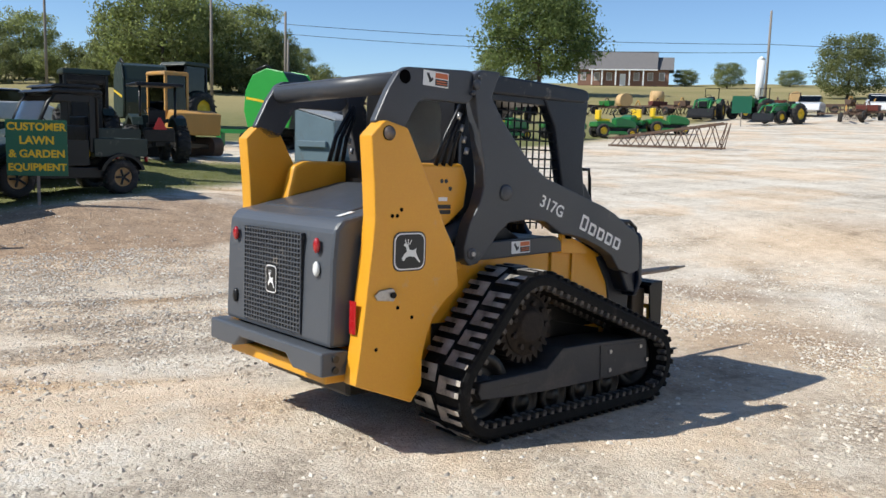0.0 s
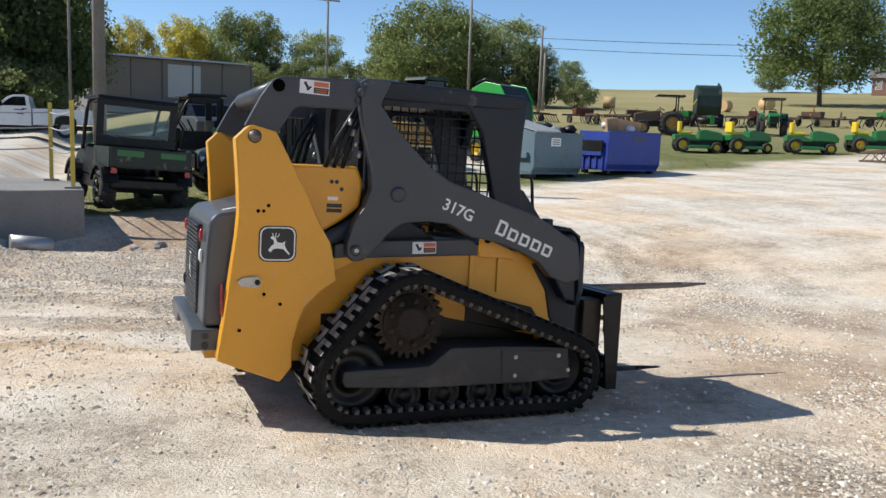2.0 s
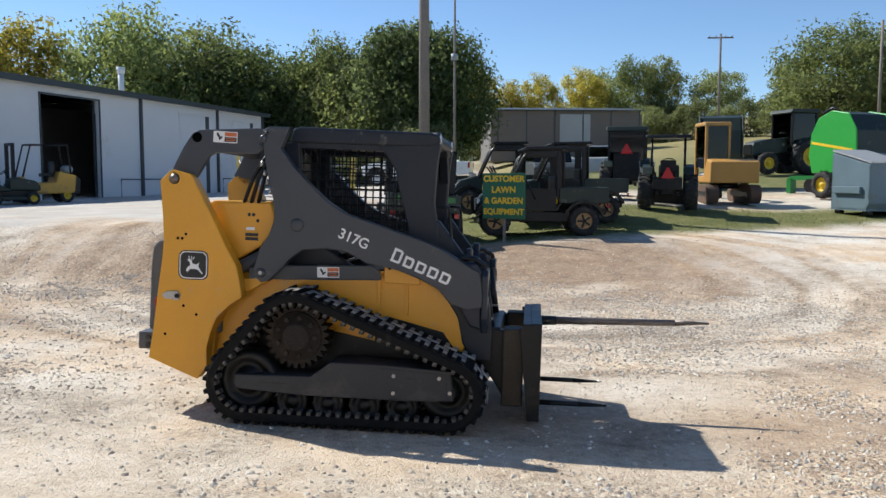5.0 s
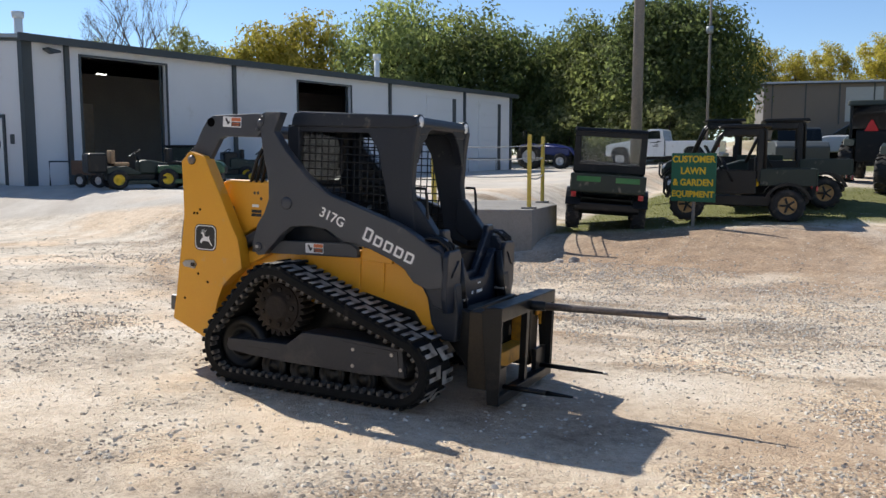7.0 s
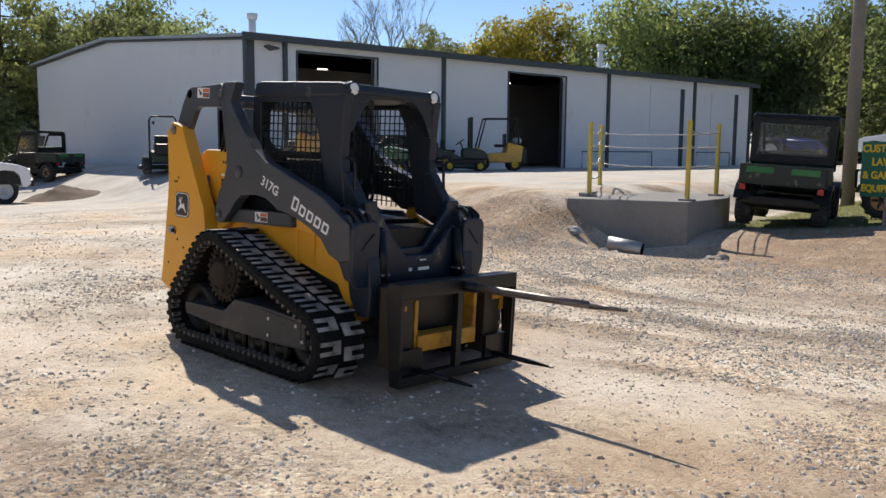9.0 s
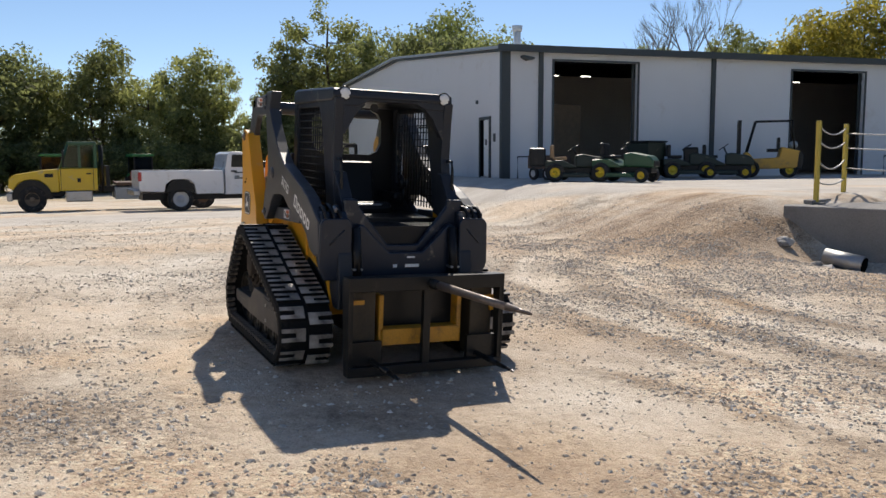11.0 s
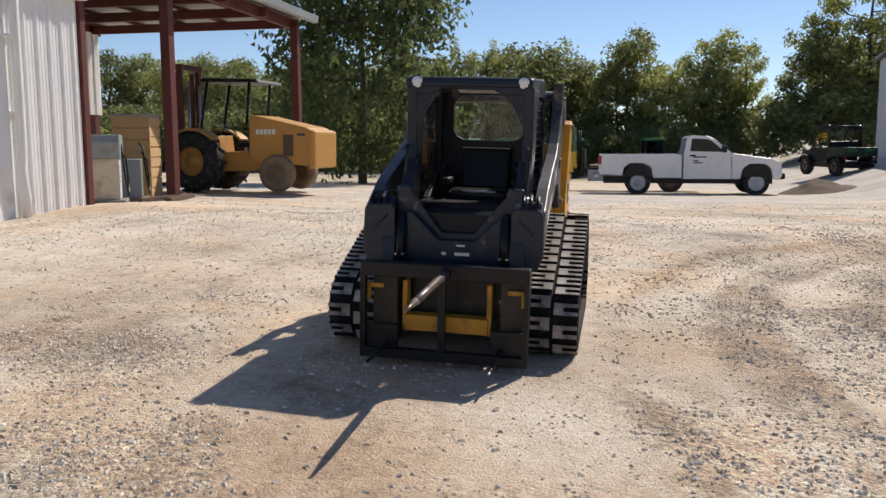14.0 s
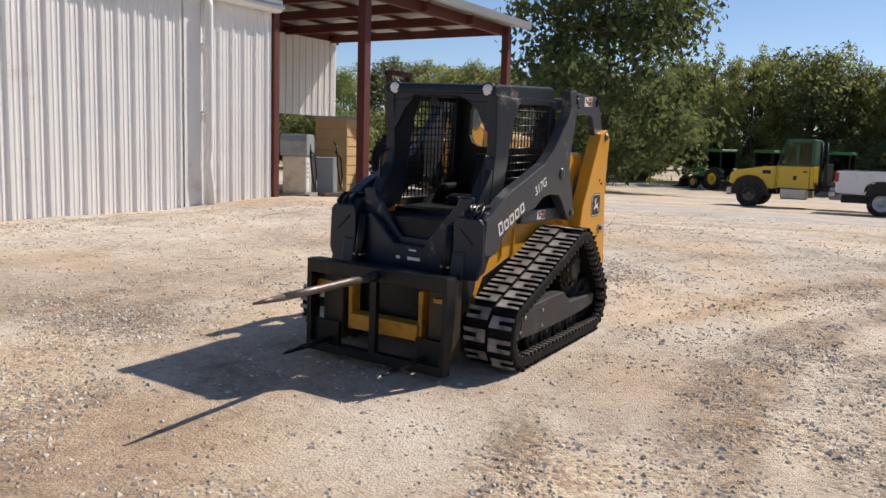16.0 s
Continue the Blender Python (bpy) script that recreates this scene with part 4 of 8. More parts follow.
        for x, z, r in ((-0.395, 1.845, 0.026), (-0.395, 0.96, 0.032), (-0.155, 1.285, 0.045), (-0.42, 1.80, 0.014), (-0.375, 1.885, 0.012)):
            pin = part("pivot_pin", revolve([(MID + s * 0.628, r), (MID + s * 0.638, r), (MID + s * 0.641, r * 0.7), (MID + s * 0.644, r * 0.45), (MID + s * 0.644, 0.002)], "y", 20, (x, 0, z)), GREY, arm)
        part("pin_head", rod((-0.395, MID + s * 0.643, 0.96), (-0.395, MID + s * 0.652, 0.96), 0.012, n=12), STEEL, arm)
        lettering("model_number", "317G", 0.095, on_side(0.225, 1.205, MID + s * 0.6305, s, -21 if s < 0 else -21), WHITEP, arm, 0.0012, "white model number", 0.0015)
        m = on_side(0.47, 1.075, MID + s * 0.6305, s, -21) if s < 0 else on_side(0.87, 0.90, MID + s * 0.6305, s, -21)
        letter_blocks(arm, m, 5, 0.066, 0.072, 0.020, WHITEP)
        warning_sticker(arm, on_side(-0.66, 1.85, MID + s * 0.6155, s, -2), 0.165, 0.075)
        low = part("lower_link", prism([(-0.50, 0.905), (-0.50, 0.985), (-0.36, 1.005), (0.34, 1.03), (0.39, 0.995), (0.40, 0.935)], *lane(0.52, 0.565, s), "y", 0.006), GREY, root, "dark grey lower link")
        warning_sticker(low, on_side(0.045, 0.975, MID + s * 0.5655, s, 2), 0.15, 0.07)
        cyl = part("lift_cylinder", rod((-0.80, MID + s * 0.5, 0.86), (-0.30, MID + s * 0.5, 1.13), 0.045, n=18), GREY, root, "dark hydraulic lift cylinder")
        part("cylinder_rod", rod((-0.30, MID + s * 0.5, 1.13), (-0.10, MID + s * 0.5, 1.24), 0.024, n=14), STEEL, cyl)
        # hull bracket, fender lines
        br = part("tow_bracket", prism([(0.42, 0.92), (0.42, 1.04), (0.45, 1.07), (0.49, 1.065), (0.52, 1.01), (0.64, 0.965), (0.66, 0.94), (0.66, 0.91)], *lane(0.51, 0.542, s), "y", 0.005), YELLOW, root, "yellow steel bracket")
        part("bracket_hole", rod((0.46, MID + s * 0.5765, 1.02), (0.46, MID + s * 0.5435, 1.02), 0.011, n=10), HOLEBLK, br)
        # sheet added over the hull: its black stands in for the unlit gap there
        part("hull_gap_sheet", prism([(0.36, 0.45), (0.36, 0.63), (0.44, 0.69), (0.82, 0.60), (0.93, 0.45)], *lane(0.496, 0.502, s), "y"), BLACK, root, "black sheet standing in for the dark gap under the hull")
        for x in (0.37, 0.56):
            part("hull_rib", box(x, x + 0.022, *lane(0.49, 0.51, s), 0.70, 0.925, 0.004), YELLOW, root)
        part("fender", prism([(-0.745, 0.31), (-0.72, 0.56), (-0.66, 0.70), (-0.55, 0.80), (-0.35, 0.905), (-0.35, 0.93), (-0.60, 0.90), (-0.80, 0.70), (-0.86, 0.31)], *lane(0.495, 0.565, s), "y", 0.006), YELLOW, root)
        # hydraulic hoses at the rear of the arm
        for k in range(3):
            part("hydraulic_hose", tube([(-0.56 + 0.05 * k, MID + s * 0.51, 1.42), (-0.50 + 0.04 * k, MID + s * 0.525, 1.58), (-0.43 + 0.03 * k, MID + s * 0.525, 1.70), (-0.38, MID + s * 0.515, 1.78)], 0.014), HOSEBLK, root, "black rubber hose")
        for k in range(4):
            part("hose_fitting", rod((-0.425 + 0.02 * k, MID + s * 0.54, 1.70 - 0.06 * k), (-0.435 + 0.02 * k, MID + s * 0.54, 1.665 - 0.06 * k), 0.013, n=8), STEEL, root, "silver hose fitting")
        build_track(root, s)
    part("torque_tube", join(rod((-0.86, MID - 0.57, 1.82), (-0.86, MID + 0.57, 1.82), 0.055, n=24), box(-0.90, -0.82, MID - 0.57, MID + 0.57, 1.85, 1.87, 0.01)), GREY, root, "dark grey cross tube between the arms")
    part("engine_bulkhead", box(-0.48, -0.42, -0.44, 0.44, 1.20, 1.44, 0.01), SEATBLK, root)
    return root


loader = build_loader()


def build_cab(root):
    # safety frame: roof, four pillars, header with lamps
    roof = part("cab_roof", prism([(-0.27, 1.875), (-0.25, 1.935), (-0.19, 1.945), (0.70, 1.925), (0.745, 1.91), (0.755, 1.86), (0.70, 1.835), (-0.27, 1.835)], -0.47, 0.45, "y", 0.014), CABBLACK, root, "dark grey cab roof")
    for s in (-1, 1):
        y0, y1 = span(0.40, 0.455, s)
        side = part("cab_side", prism([(-0.30, 0.98), (-0.30, 1.84), (-0.21, 1.84), (-0.19, 1.22), (0.05, 1.09), (0.20, 1.0)], y0, y1, "y", 0.008), CABBLACK, root)
        part("front_pillar", prism([(0.60, 1.04), (0.545, 1.30), (0.45, 1.68), (0.37, 1.80), (0.34, 1.84), (0.755, 1.86), (0.735, 1.70), (0.725, 1.45), (0.78, 1.10), (0.80, 0.98)], *span(0.385, 0.46, s), "y", 0.012), CABBLACK, root, "dark grey cab pillar")
        for k in range(15):
            x = -0.19 + 0.0545 * k
            top = 1.815 if x < 0.33 else 1.815 - 1.3 * (x - 0.33)
            if top > 1.12:
                part("screen_bar", rod((x, s * 0.425, 1.06), (x, s * 0.425, top), 0.0052, n=6), BLACK, root)
        for k in range(14):
            z = 1.10 + 0.0545 * k
            end = 0.60 if z < 1.45 else 0.60 - 0.45 * (z - 1.45)
            part("screen_bar", rod((-0.20, s * 0.432, z), (end, s * 0.432, z), 0.0052, n=6), BLACK, root)
        part("upper_plate", box(-0.21, 0.40, *span(0.415, 0.45, s), 1.80, 1.85, 0.006), CABBLACK, root)
        lamp = part("work_lamp", moved(revolve([(-0.035, 0.048), (0.012, 0.052), (0.02, 0.05)], "x", 24), Matrix.Translation((0.725, s * 0.385, 1.885))), BLACK, root, "round work lamp")
        part("lens", moved(revolve([(0.018, 0.043), (0.026, 0.036), (0.03, 0.004)], "x", 24), Matrix.Translation((0.725, s * 0.385, 1.885))), LAMPGL, lamp, "clear lamp lens")
        # grab handle on the pillar
        part("grab_handle", tube([(0.775, s * 0.43, 1.16), (0.83, s * 0.43, 1.15), (0.845, s * 0.43, 1.20), (0.83, s * 0.43, 1.38), (0.82, s * 0.43, 1.43), (0.745, s * 0.43, 1.43)], 0.011), BLACK, root, "black grab handle")
        # control levers and arm rest
        part("arm_rest", box(-0.18, 0.18, *span(0.24, 0.31, s), 1.10, 1.16, 0.02), SEATBLK, root)
        lev = part("joystick", tube([(0.20, s * 0.30, 1.05), (0.22, s * 0.30, 1.15), (0.21, s * 0.295, 1.22)], 0.014), SEATBLK, root, "black joystick")
        part("grip", rod((0.21, s * 0.295, 1.20), (0.19, s * 0.29, 1.30), 0.026, 0.02, 12), SEATBLK, lev)
    part("header", prism([(-0.44, 1.80), (-0.44, 1.92), (0.42, 1.92), (0.42, 1.80), (0.24, 1.80), (0.16, 1.84), (-0.20, 1.84), (-0.28, 1.80)], 0.66, 0.74, "x", 0.01), CABBLACK, root)
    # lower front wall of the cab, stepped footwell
    part("front_panel", prism([(-0.46, 0.66), (-0.46, 1.16), (-0.36, 1.16), (-0.35, 1.11), (-0.13, 0.84), (0.10, 0.84), (0.32, 1.11), (0.33, 1.16), (0.44, 1.16), (0.44, 0.66)], 0.945, 0.99, "x", 0.012), FRONTSHADE, root, "front panel with a deep step-in notch, shade in its colour")
    for s in (-1, 1):
        part("front_pillar_foot", prism([(0.70, 1.10), (0.70, 1.34), (0.76, 1.34), (0.93, 1.12), (0.93, 1.04), (0.80, 1.02)], *span(0.365, 0.455, s), "y", 0.010), CABBLACK, root)
    part("cab_floor", join(box(-0.3, 0.62, -0.43, 0.41, 0.72, 0.995), box(0.60, 0.94, -0.43, 0.41, 0.70, 0.965)), SEATBLK, root)
    for s in (-1, 1):
        part("corner_plate", prism([(s * 0.40, 1.82), (s * 0.22, 1.82), (s * 0.30, 1.74), (s * 0.375, 1.60), (s * 0.40, 1.60)], 0.67, 0.73, "x", 0.006), CABBLACK, root, "dark angled corner plate")
    back = []
    back.append(prism([(-0.42, 0.95), (-0.42, 1.45), (0.40, 1.45), (0.40, 0.95)], -0.33, -0.28, "x"))
    back += [box(-0.33, -0.28, -0.42, -0.31, 1.45, 1.85), box(-0.33, -0.28, 0.29, 0.40, 1.45, 1.85), box(-0.33, -0.28, -0.31, 0.29, 1.82, 1.85)]
    for y, z, sy, sz in ((-0.31, 1.45, 1, 1), (0.29, 1.45, -1, 1), (-0.31, 1.82, 1, -1), (0.29, 1.82, -1, -1)):
        back.append(prism([(y, z), (y + sy * 0.09, z), (y + sy * 0.03, z + sz * 0.03), (y, z + sz * 0.09)], -0.33, -0.28, "x"))
    part("rear_wall", join(*back), SEATBLK, root)
    pane = part("rear_window", box(-0.309, -0.303, -0.31, 0.29, 1.45, 1.82), CLEARGL, root, "clear rear window")
    pane.visible_shadow = False
    # seat
    seat = part("seat", prism([(-0.24, 0.95), (-0.26, 1.00), (-0.22, 1.06), (0.16, 1.085), (0.20, 1.05), (0.18, 0.95)], -0.23, 0.21, "y", 0.03), SEATBLK, root, "black vinyl operator seat")
    part("backrest", prism([(-0.20, 1.05), (-0.28, 1.36), (-0.255, 1.40), (-0.20, 1.39), (-0.11, 1.06)], -0.21, 0.19, "y", 0.03), SEATBLK, root, "black vinyl backrest")
    part("grab_bar", tube([(0.02, -0.28, 1.0), (0.16, -0.24, 1.05), (0.18, -0.1, 1.06), (0.18, 0.1, 1.06), (0.16, 0.22, 1.05)], 0.012), STEEL, root, "steel lap bar")
    part("mirror", revolve([(0.0, 0.002), (0.0, 0.03), (0.006, 0.032)], "x", 16, (0.62, -0.12, 1.80)), BLACK, root)
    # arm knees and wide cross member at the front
    cross = part("cross_member", prism([(-0.40, 0.60), (-0.40, 0.93), (-0.37, 0.99), (-0.34, 0.99), (-0.14, 0.795), (0.11, 0.795), (0.31, 0.99), (0.34, 0.99), (0.37, 0.93), (0.37, 0.60)], 1.00, 1.06, "x", 0.012), FRONTSHADE, root, "front cross member between the arms, shade in its colour")
    for s in (-1, 1):
        knee = [(0.405, 0.655), (0.405, 1.00), (0.43, 1.04), (0.60, 1.035), (0.625, 1.00), (0.635, 0.72), (0.595, 0.62), (0.44, 0.615)]
        part("knee_plate", prism([(MID + s * y, z) for y, z in knee], 1.075, 1.115, "x", 0.010), FRONTSHADE, root, "steel knee plate, shade in its colour")
        part("knee_cover", prism([(0.86, 0.90), (0.90, 1.07), (1.04, 1.08), (1.08, 1.02), (1.08, 0.64), (1.00, 0.66)], *lane(0.42, 0.605, s), "y", 0.015), FRONTSHADE, root)
        part("knee_stay", rod((1.118, MID + s * 0.46, 0.96), (1.118, MID + s * 0.56, 0.86), 0.006, n=6), CABBLACK, root)
        part("tilt_cylinder", rod((1.07, MID + s * 0.365, 0.97), (1.13, MID + s * 0.365, 0.60), 0.034, n=16), HOSEBLK, root, "black hydraulic tilt cylinder")
        part("cylinder_rod", rod((1.13, MID + s * 0.365, 0.60), (1.20, MID + s * 0.365, 0.34), 0.022, n=12), STEEL, root)
        part("cylinder_cap", join(box(1.07, 1.145, *lane(0.33, 0.40, s), 0.685, 0.70, 0.003)), STEEL, root, "bright cylinder collar")
        for k in range(3):
            y = MID + s * (0.47 + 0.05 * k)
            part("hydraulic_hose", tube([(0.86, y, 1.03), (0.93, y, 1.105 + 0.012 * (k % 2)), (1.02, y + s * 0.01, 1.105), (1.085, y + s * 0.012, 1.06), (1.10, y, 0.99)], 0.014), HOSEBLK, root, "black rubber hose")
        part("hose_fitting", rod((1.0, MID + s * 0.50, 1.10), (1.05, MID + s * 0.50, 1.085), 0.017, n=8), STEEL, root, "silver hose fitting")
    put("name_bar", sheet(0.03, 0.022, 0.0015), WHITEP, cross, Matrix.Translation((1.0605, -0.10, 0.70)) @ pose(0, 0, 0, 90, 0, 90), "small white mark")
    put("name_bar", sheet(0.105, 0.022, 0.0015), WHITEP, cross, Matrix.Translation((1.0605, 0.03, 0.70)) @ pose(0, 0, 0, 90, 0, 90), "small white mark")
    put("name_bar", sheet(0.06, 0.012, 0.0015), WHITEP, cross, Matrix.Translation((1.0605, 0.02, 0.760)) @ pose(0, 0, 0, 90, 0, 90), "small white mark")
    part("coupler_back", box(1.12, 1.20, -0.46, 0.44, 0.30, 0.64, 0.01), BLACK, root)
    # quick coupler, yellow
    qc = part("quick_coupler", join(box(1.24, 1.36, -0.30, 0.27, 0.21, 0.32, 0.008), box(1.24, 1.34, -0.32, -0.285, 0.20, 0.55, 0.008), box(1.24, 1.34, 0.255, 0.29, 0.20, 0.55, 0.008)), COUPY, root, "scuffed yellow coupler frame")
    for y in (-0.56, 0.40):
        part("coupler_corner", join(box(1.37, 1.385, y, y + 0.12, 0.50, 0.53), box(1.37, 1.385, y + (0.09 if y > 0 else 0.0), y + (0.12 if y > 0 else 0.03), 0.42, 0.53)), COUPY, root)
    for s in (-1, 1):
        part("coupler_plate", box(1.22, 1.36, *span(0.35, 0.52, s), 0.12, 0.64, 0.01), COUPLER, root, "dirty yellow brown coupler plate")
        part("coupler_arm", prism([(1.02, 0.45), (1.06, 0.66), (1.30, 0.60), (1.36, 0.20), (1.26, 0.12), (1.16, 0.28)], *span(0.38, 0.47, s), "y", 0.01), BLACK, root)


def build_spear(root):
    fr = part("spear_frame", join(box(1.40, 1.475, -0.575, 0.545, 0.595, 0.69, 0.006), box(1.40, 1.475, -0.575, 0.545, 0.04, 0.105, 0.006),
                                  box(1.41, 1.47, -0.575, -0.545, 0.085, 0.60), box(1.41, 1.47, 0.515, 0.545, 0.085, 0.60),
                                  box(1.42, 1.465, -0.05, 0.0, 0.085, 0.60), box(1.395, 1.43, -0.55, -0.33, 0.10, 0.26), box(1.395, 1.43, 0.30, 0.52, 0.10, 0.26)), BLACK, root, "black steel hay spear frame")
    part("top_flange", box(1.35, 1.41, -0.575, 0.545, 0.66, 0.685, 0.004), BLACK, fr)
    for s in (-1, 1):
        part("side_gusset", prism([(1.33, 0.66), (1.475, 0.69), (1.475, 0.042), (1.395, 0.042)], *((-0.578, -0.565) if s < 0 else (0.535, 0.548)), "y", 0.003), BLACK, fr)
        y = -0.40 if s < 0 else 0.37
        part("lower_tine", join(rod((1.44, y, 0.135), (1.74, y, 0.135), 0.018, n=12), rod((1.74, y, 0.135), (1.93, y, 0.135), 0.018, 0.007, 12)), BLACK, fr, "short black steel tine")
        part("tine_tip", rod((1.925, y, 0.135), (1.955, y, 0.135), 0.011, 0.004, 10), STEEL, fr)
    part("spear_socket", rod((1.40, 0.0, 0.635), (1.58, 0.005, 0.64), 0.036, 0.033, 18), BLACK, fr)
    part("hay_spear", join(tube([(1.52, 0.004, 0.639), (1.8, 0.011, 0.645), (2.1, 0.019, 0.651), (2.42, 0.027, 0.658)], 0.028, 16, False, 0.80), rod((2.418, 0.027, 0.658), (2.66, 0.034, 0.664), 0.0224, 0.007, 16)), SPEARM, fr, "long worn steel hay spear")


build_cab(loader)
build_spear(loader)


# ---- white metal shop building ----
SHOP = Vector((-17.75, 11.5, 0))
SHOP_D = Vector((0.139, 0.990, 0)).normalized()
SHOP_G = Vector((-0.9945, 0.105, 0)).normalized()


def wall_frame(origin, along, out):
    """A frame with x along the wall, y into it (away from out) and z up."""
    m = Matrix.Identity(4)
    back = -Vector(out)
    for i, v in enumerate((Vector(along), back, Vector((0, 0, 1)))):
        m[0][i], m[1][i], m[2][i] = v.x, v.y, v.z
    m.translation = origin
    return m


def build_shop():
    root = thing("shop_building", Matrix.Translation((SHOP.x, SHOP.y, 0.6)), "long white metal workshop building with open roller doors", "building", kind="structure")
    z0 = -0.6
    F = wall_frame(Vector((0, 0, z0)), SHOP_D, Vector((SHOP_D.y, -SHOP_D.x, 0)))
    L, eave, base = 29.0, 4.93, 0.3
    doors = [(1.78, 4.92, 0.6, 4.60), (11.3, 14.6, 0.6, 4.54), (20.42, 23.05, 0.6, 4.47), (25.38, 27.73, 0.6, 4.43)]
    bms = []
    x = 0.0
    for a, b, lo, hi in doors[:2]:
        bms.append(box(x, a, 0, 0.15, base, eave))
        bms.append(box(a, b, 0, 0.15, hi, eave))
        x = b
    bms.append(box(x, L, 0, 0.15, base, eave))
    put("wall", join(*bms), WHITEWALL, root, F, "white metal sheeted front wall")
    G = wall_frame(Vector((0, 0, z0)), SHOP_G, Vector((SHOP_G.y, -SHOP_G.x, 0)) * -1)
    W, RW, RZ, FZ = 22.0, 12.0, eave + 0.97, eave + 0.60
    put("wall", prism([(0, base), (0, eave), (RW, RZ - 0.02), (W, FZ), (W, base)], 0, 0.15, "y"), WHITEWALL, root, G, "white metal gable wall")
    far = SHOP_G * W
    put("wall", box(0, L, -0.15, 0, base, FZ), WHITEWALL, root, wall_frame(far + Vector((0, 0, z0)), SHOP_D, Vector((SHOP_D.y, -SHOP_D.x, 0))))
    put("wall", prism([(0, base), (0, eave), (RW, RZ - 0.02), (W, FZ), (W, base)], -0.15, 0, "y"), WHITEWALL, root, wall_frame(SHOP_D * L + Vector((0, 0, z0)), SHOP_G, Vector((SHOP_G.y, -SHOP_G.x, 0)) * -1))
    # roof: two slopes with an overhang
    def slope(a, b):
        bm = bmesh.new()
        pts = []
        for s in (-0.25, L + 0.25):
            for g, z in (a, b):
                p = SHOP_D * s + SHOP_G * g
                pts.append((p.x, p.y, z + z0))
        v = [bm.verts.new(p) for p in pts]
        t = [bm.verts.new((p[0], p[1], p[2] + 0.09)) for p in pts]
        for f in ((v[0], v[1], v[3], v[2]), (t[0], t[2], t[3], t[1]), (v[0], v[2], t[2], t[0]), (v[1], t[1], t[3], v[3]), (v[0], t[0], t[1], v[1]), (v[2], v[3], t[3], t[2])):
            bm.faces.new(f)
        bmesh.ops.recalc_face_normals(bm, faces=bm.faces[:])
        return bm
    part("roof", join(slope((-0.3, eave - 0.02), (RW, RZ)), slope((W + 0.3, FZ), (RW, RZ))), ROOFM, root, "grey metal roof")
    put("eave_trim", box(-0.3, L + 0.3, -0.32, -0.24, eave - 0.10, eave + 0.12), TRIMG, root, F, "dark grey eave trim")
    rake = prism([(-0.3, eave - 0.10), (RW, RZ - 0.10), (W + 0.3, FZ - 0.10), (W + 0.3, FZ + 0.10), (RW, RZ + 0.10), (-0.3, eave + 0.10)], -0.10, -0.02, "y")
    put("rake_trim", rake, TRIMG, root, G, "dark grey gable trim")
    put("corner_trim", box(-0.09, 0.22, -0.05, 0.0, base, eave), TRIMG, root, F, "dark grey corner trim")
    put("corner_trim", box(-0.06, 0.22, -0.05, 0.0, base, eave), TRIMG, root, G, "dark grey corner trim")
    for s in (1.30, 7.92, 17.36, 23.85, 28.85):
        put("downspout", box(s - 0.07, s + 0.07, -0.10, 0.0, base, eave), TRIMG, root, F, "dark grey downspout")
    for i, (a, b, lo, hi) in enumerate(doors):
        fr = join(box(a - 0.06, a, -0.04, 0.0, lo - 0.2, hi + 0.06), box(b, b + 0.06, -0.04, 0.0, lo - 0.2, hi + 0.06), box(a, b, -0.04, 0.0, hi, hi + 0.06))
        put("door_frame", fr, TRIMG if i < 2 else WHITEWALL, root, F)
        if i < 2:
            put("door_track", box(b - 0.10, b - 0.06, 0.16, 0.22, lo, hi), TRIMG, root, F, "steel door track")
        else:
            for k in range(6):
                h = (hi - 0.5) / 6
                put("door_panel", box(a, b - 0.35, -0.03, -0.002, 0.5 + k * h + 0.012, 0.5 + (k + 1) * h - 0.012, 0.006), WHITEWALL, root, F)
            put("door_reveal", box(b - 0.35, b, -0.028, -0.002, 0.4, hi), TRIMG, root, F, "dark door reveal")
    # walk door and its frame in the gable wall
    # black sheet on the uncut wall; the shade of the room is its colour
    put("walk_door", box(1.55, 1.95, -0.03, -0.004, 0.78, 2.72), HOLEBLK, root, G, "doorway drawn as a black sheet for its unlit inside")
    put("door_leaf", box(1.15, 1.55, -0.06, -0.004, 0.80, 2.70, 0.008), TRIMW, root, G, "white door leaf standing open")
    put("door_notice", sheet(0.16, 0.20, 0.004), TRIMG, root, G @ Matrix.Translation((1.34, -0.062, 1.95)) @ pose(0, 0, 0, 90, 0, 0), "grey notice")
    put("door_frame", join(box(1.05, 1.15, -0.05, 0, 0.7, 2.82), box(1.95, 2.05, -0.05, 0, 0.7, 2.82), box(1.15, 1.95, -0.05, 0, 2.72, 2.82)), TRIMG, root, G)
    put("notice", sheet(0.22, 0.28, 0.004), TRIMG, root, G @ Matrix.Translation((0.75, -0.004, 2.1)) @ pose(0, 0, 0, 90, 0, 0))
    for s, z in ((2.2, 3.3), (7.4, 2.35)):
        put("wall_box", box(s, s + 0.13, -0.06, 0, z, z + 0.12, 0.01), TRIMG, root, G)
    put("flood_lamp", prism([(0.55, 4.72), (0.95, 4.66), (0.95, 4.60), (0.75, 4.56), (0.55, 4.66)], -0.35, -0.05, "y", 0.01), TRIMG, root, F, "dark wall flood lamp")
    for d, g, h in ((1.9, 3.2, 1.35), (19.8, 2.5, 1.9)):
        p = SHOP_D * d + SHOP_G * g
        z = eave + 0.97 * g / RW + z0
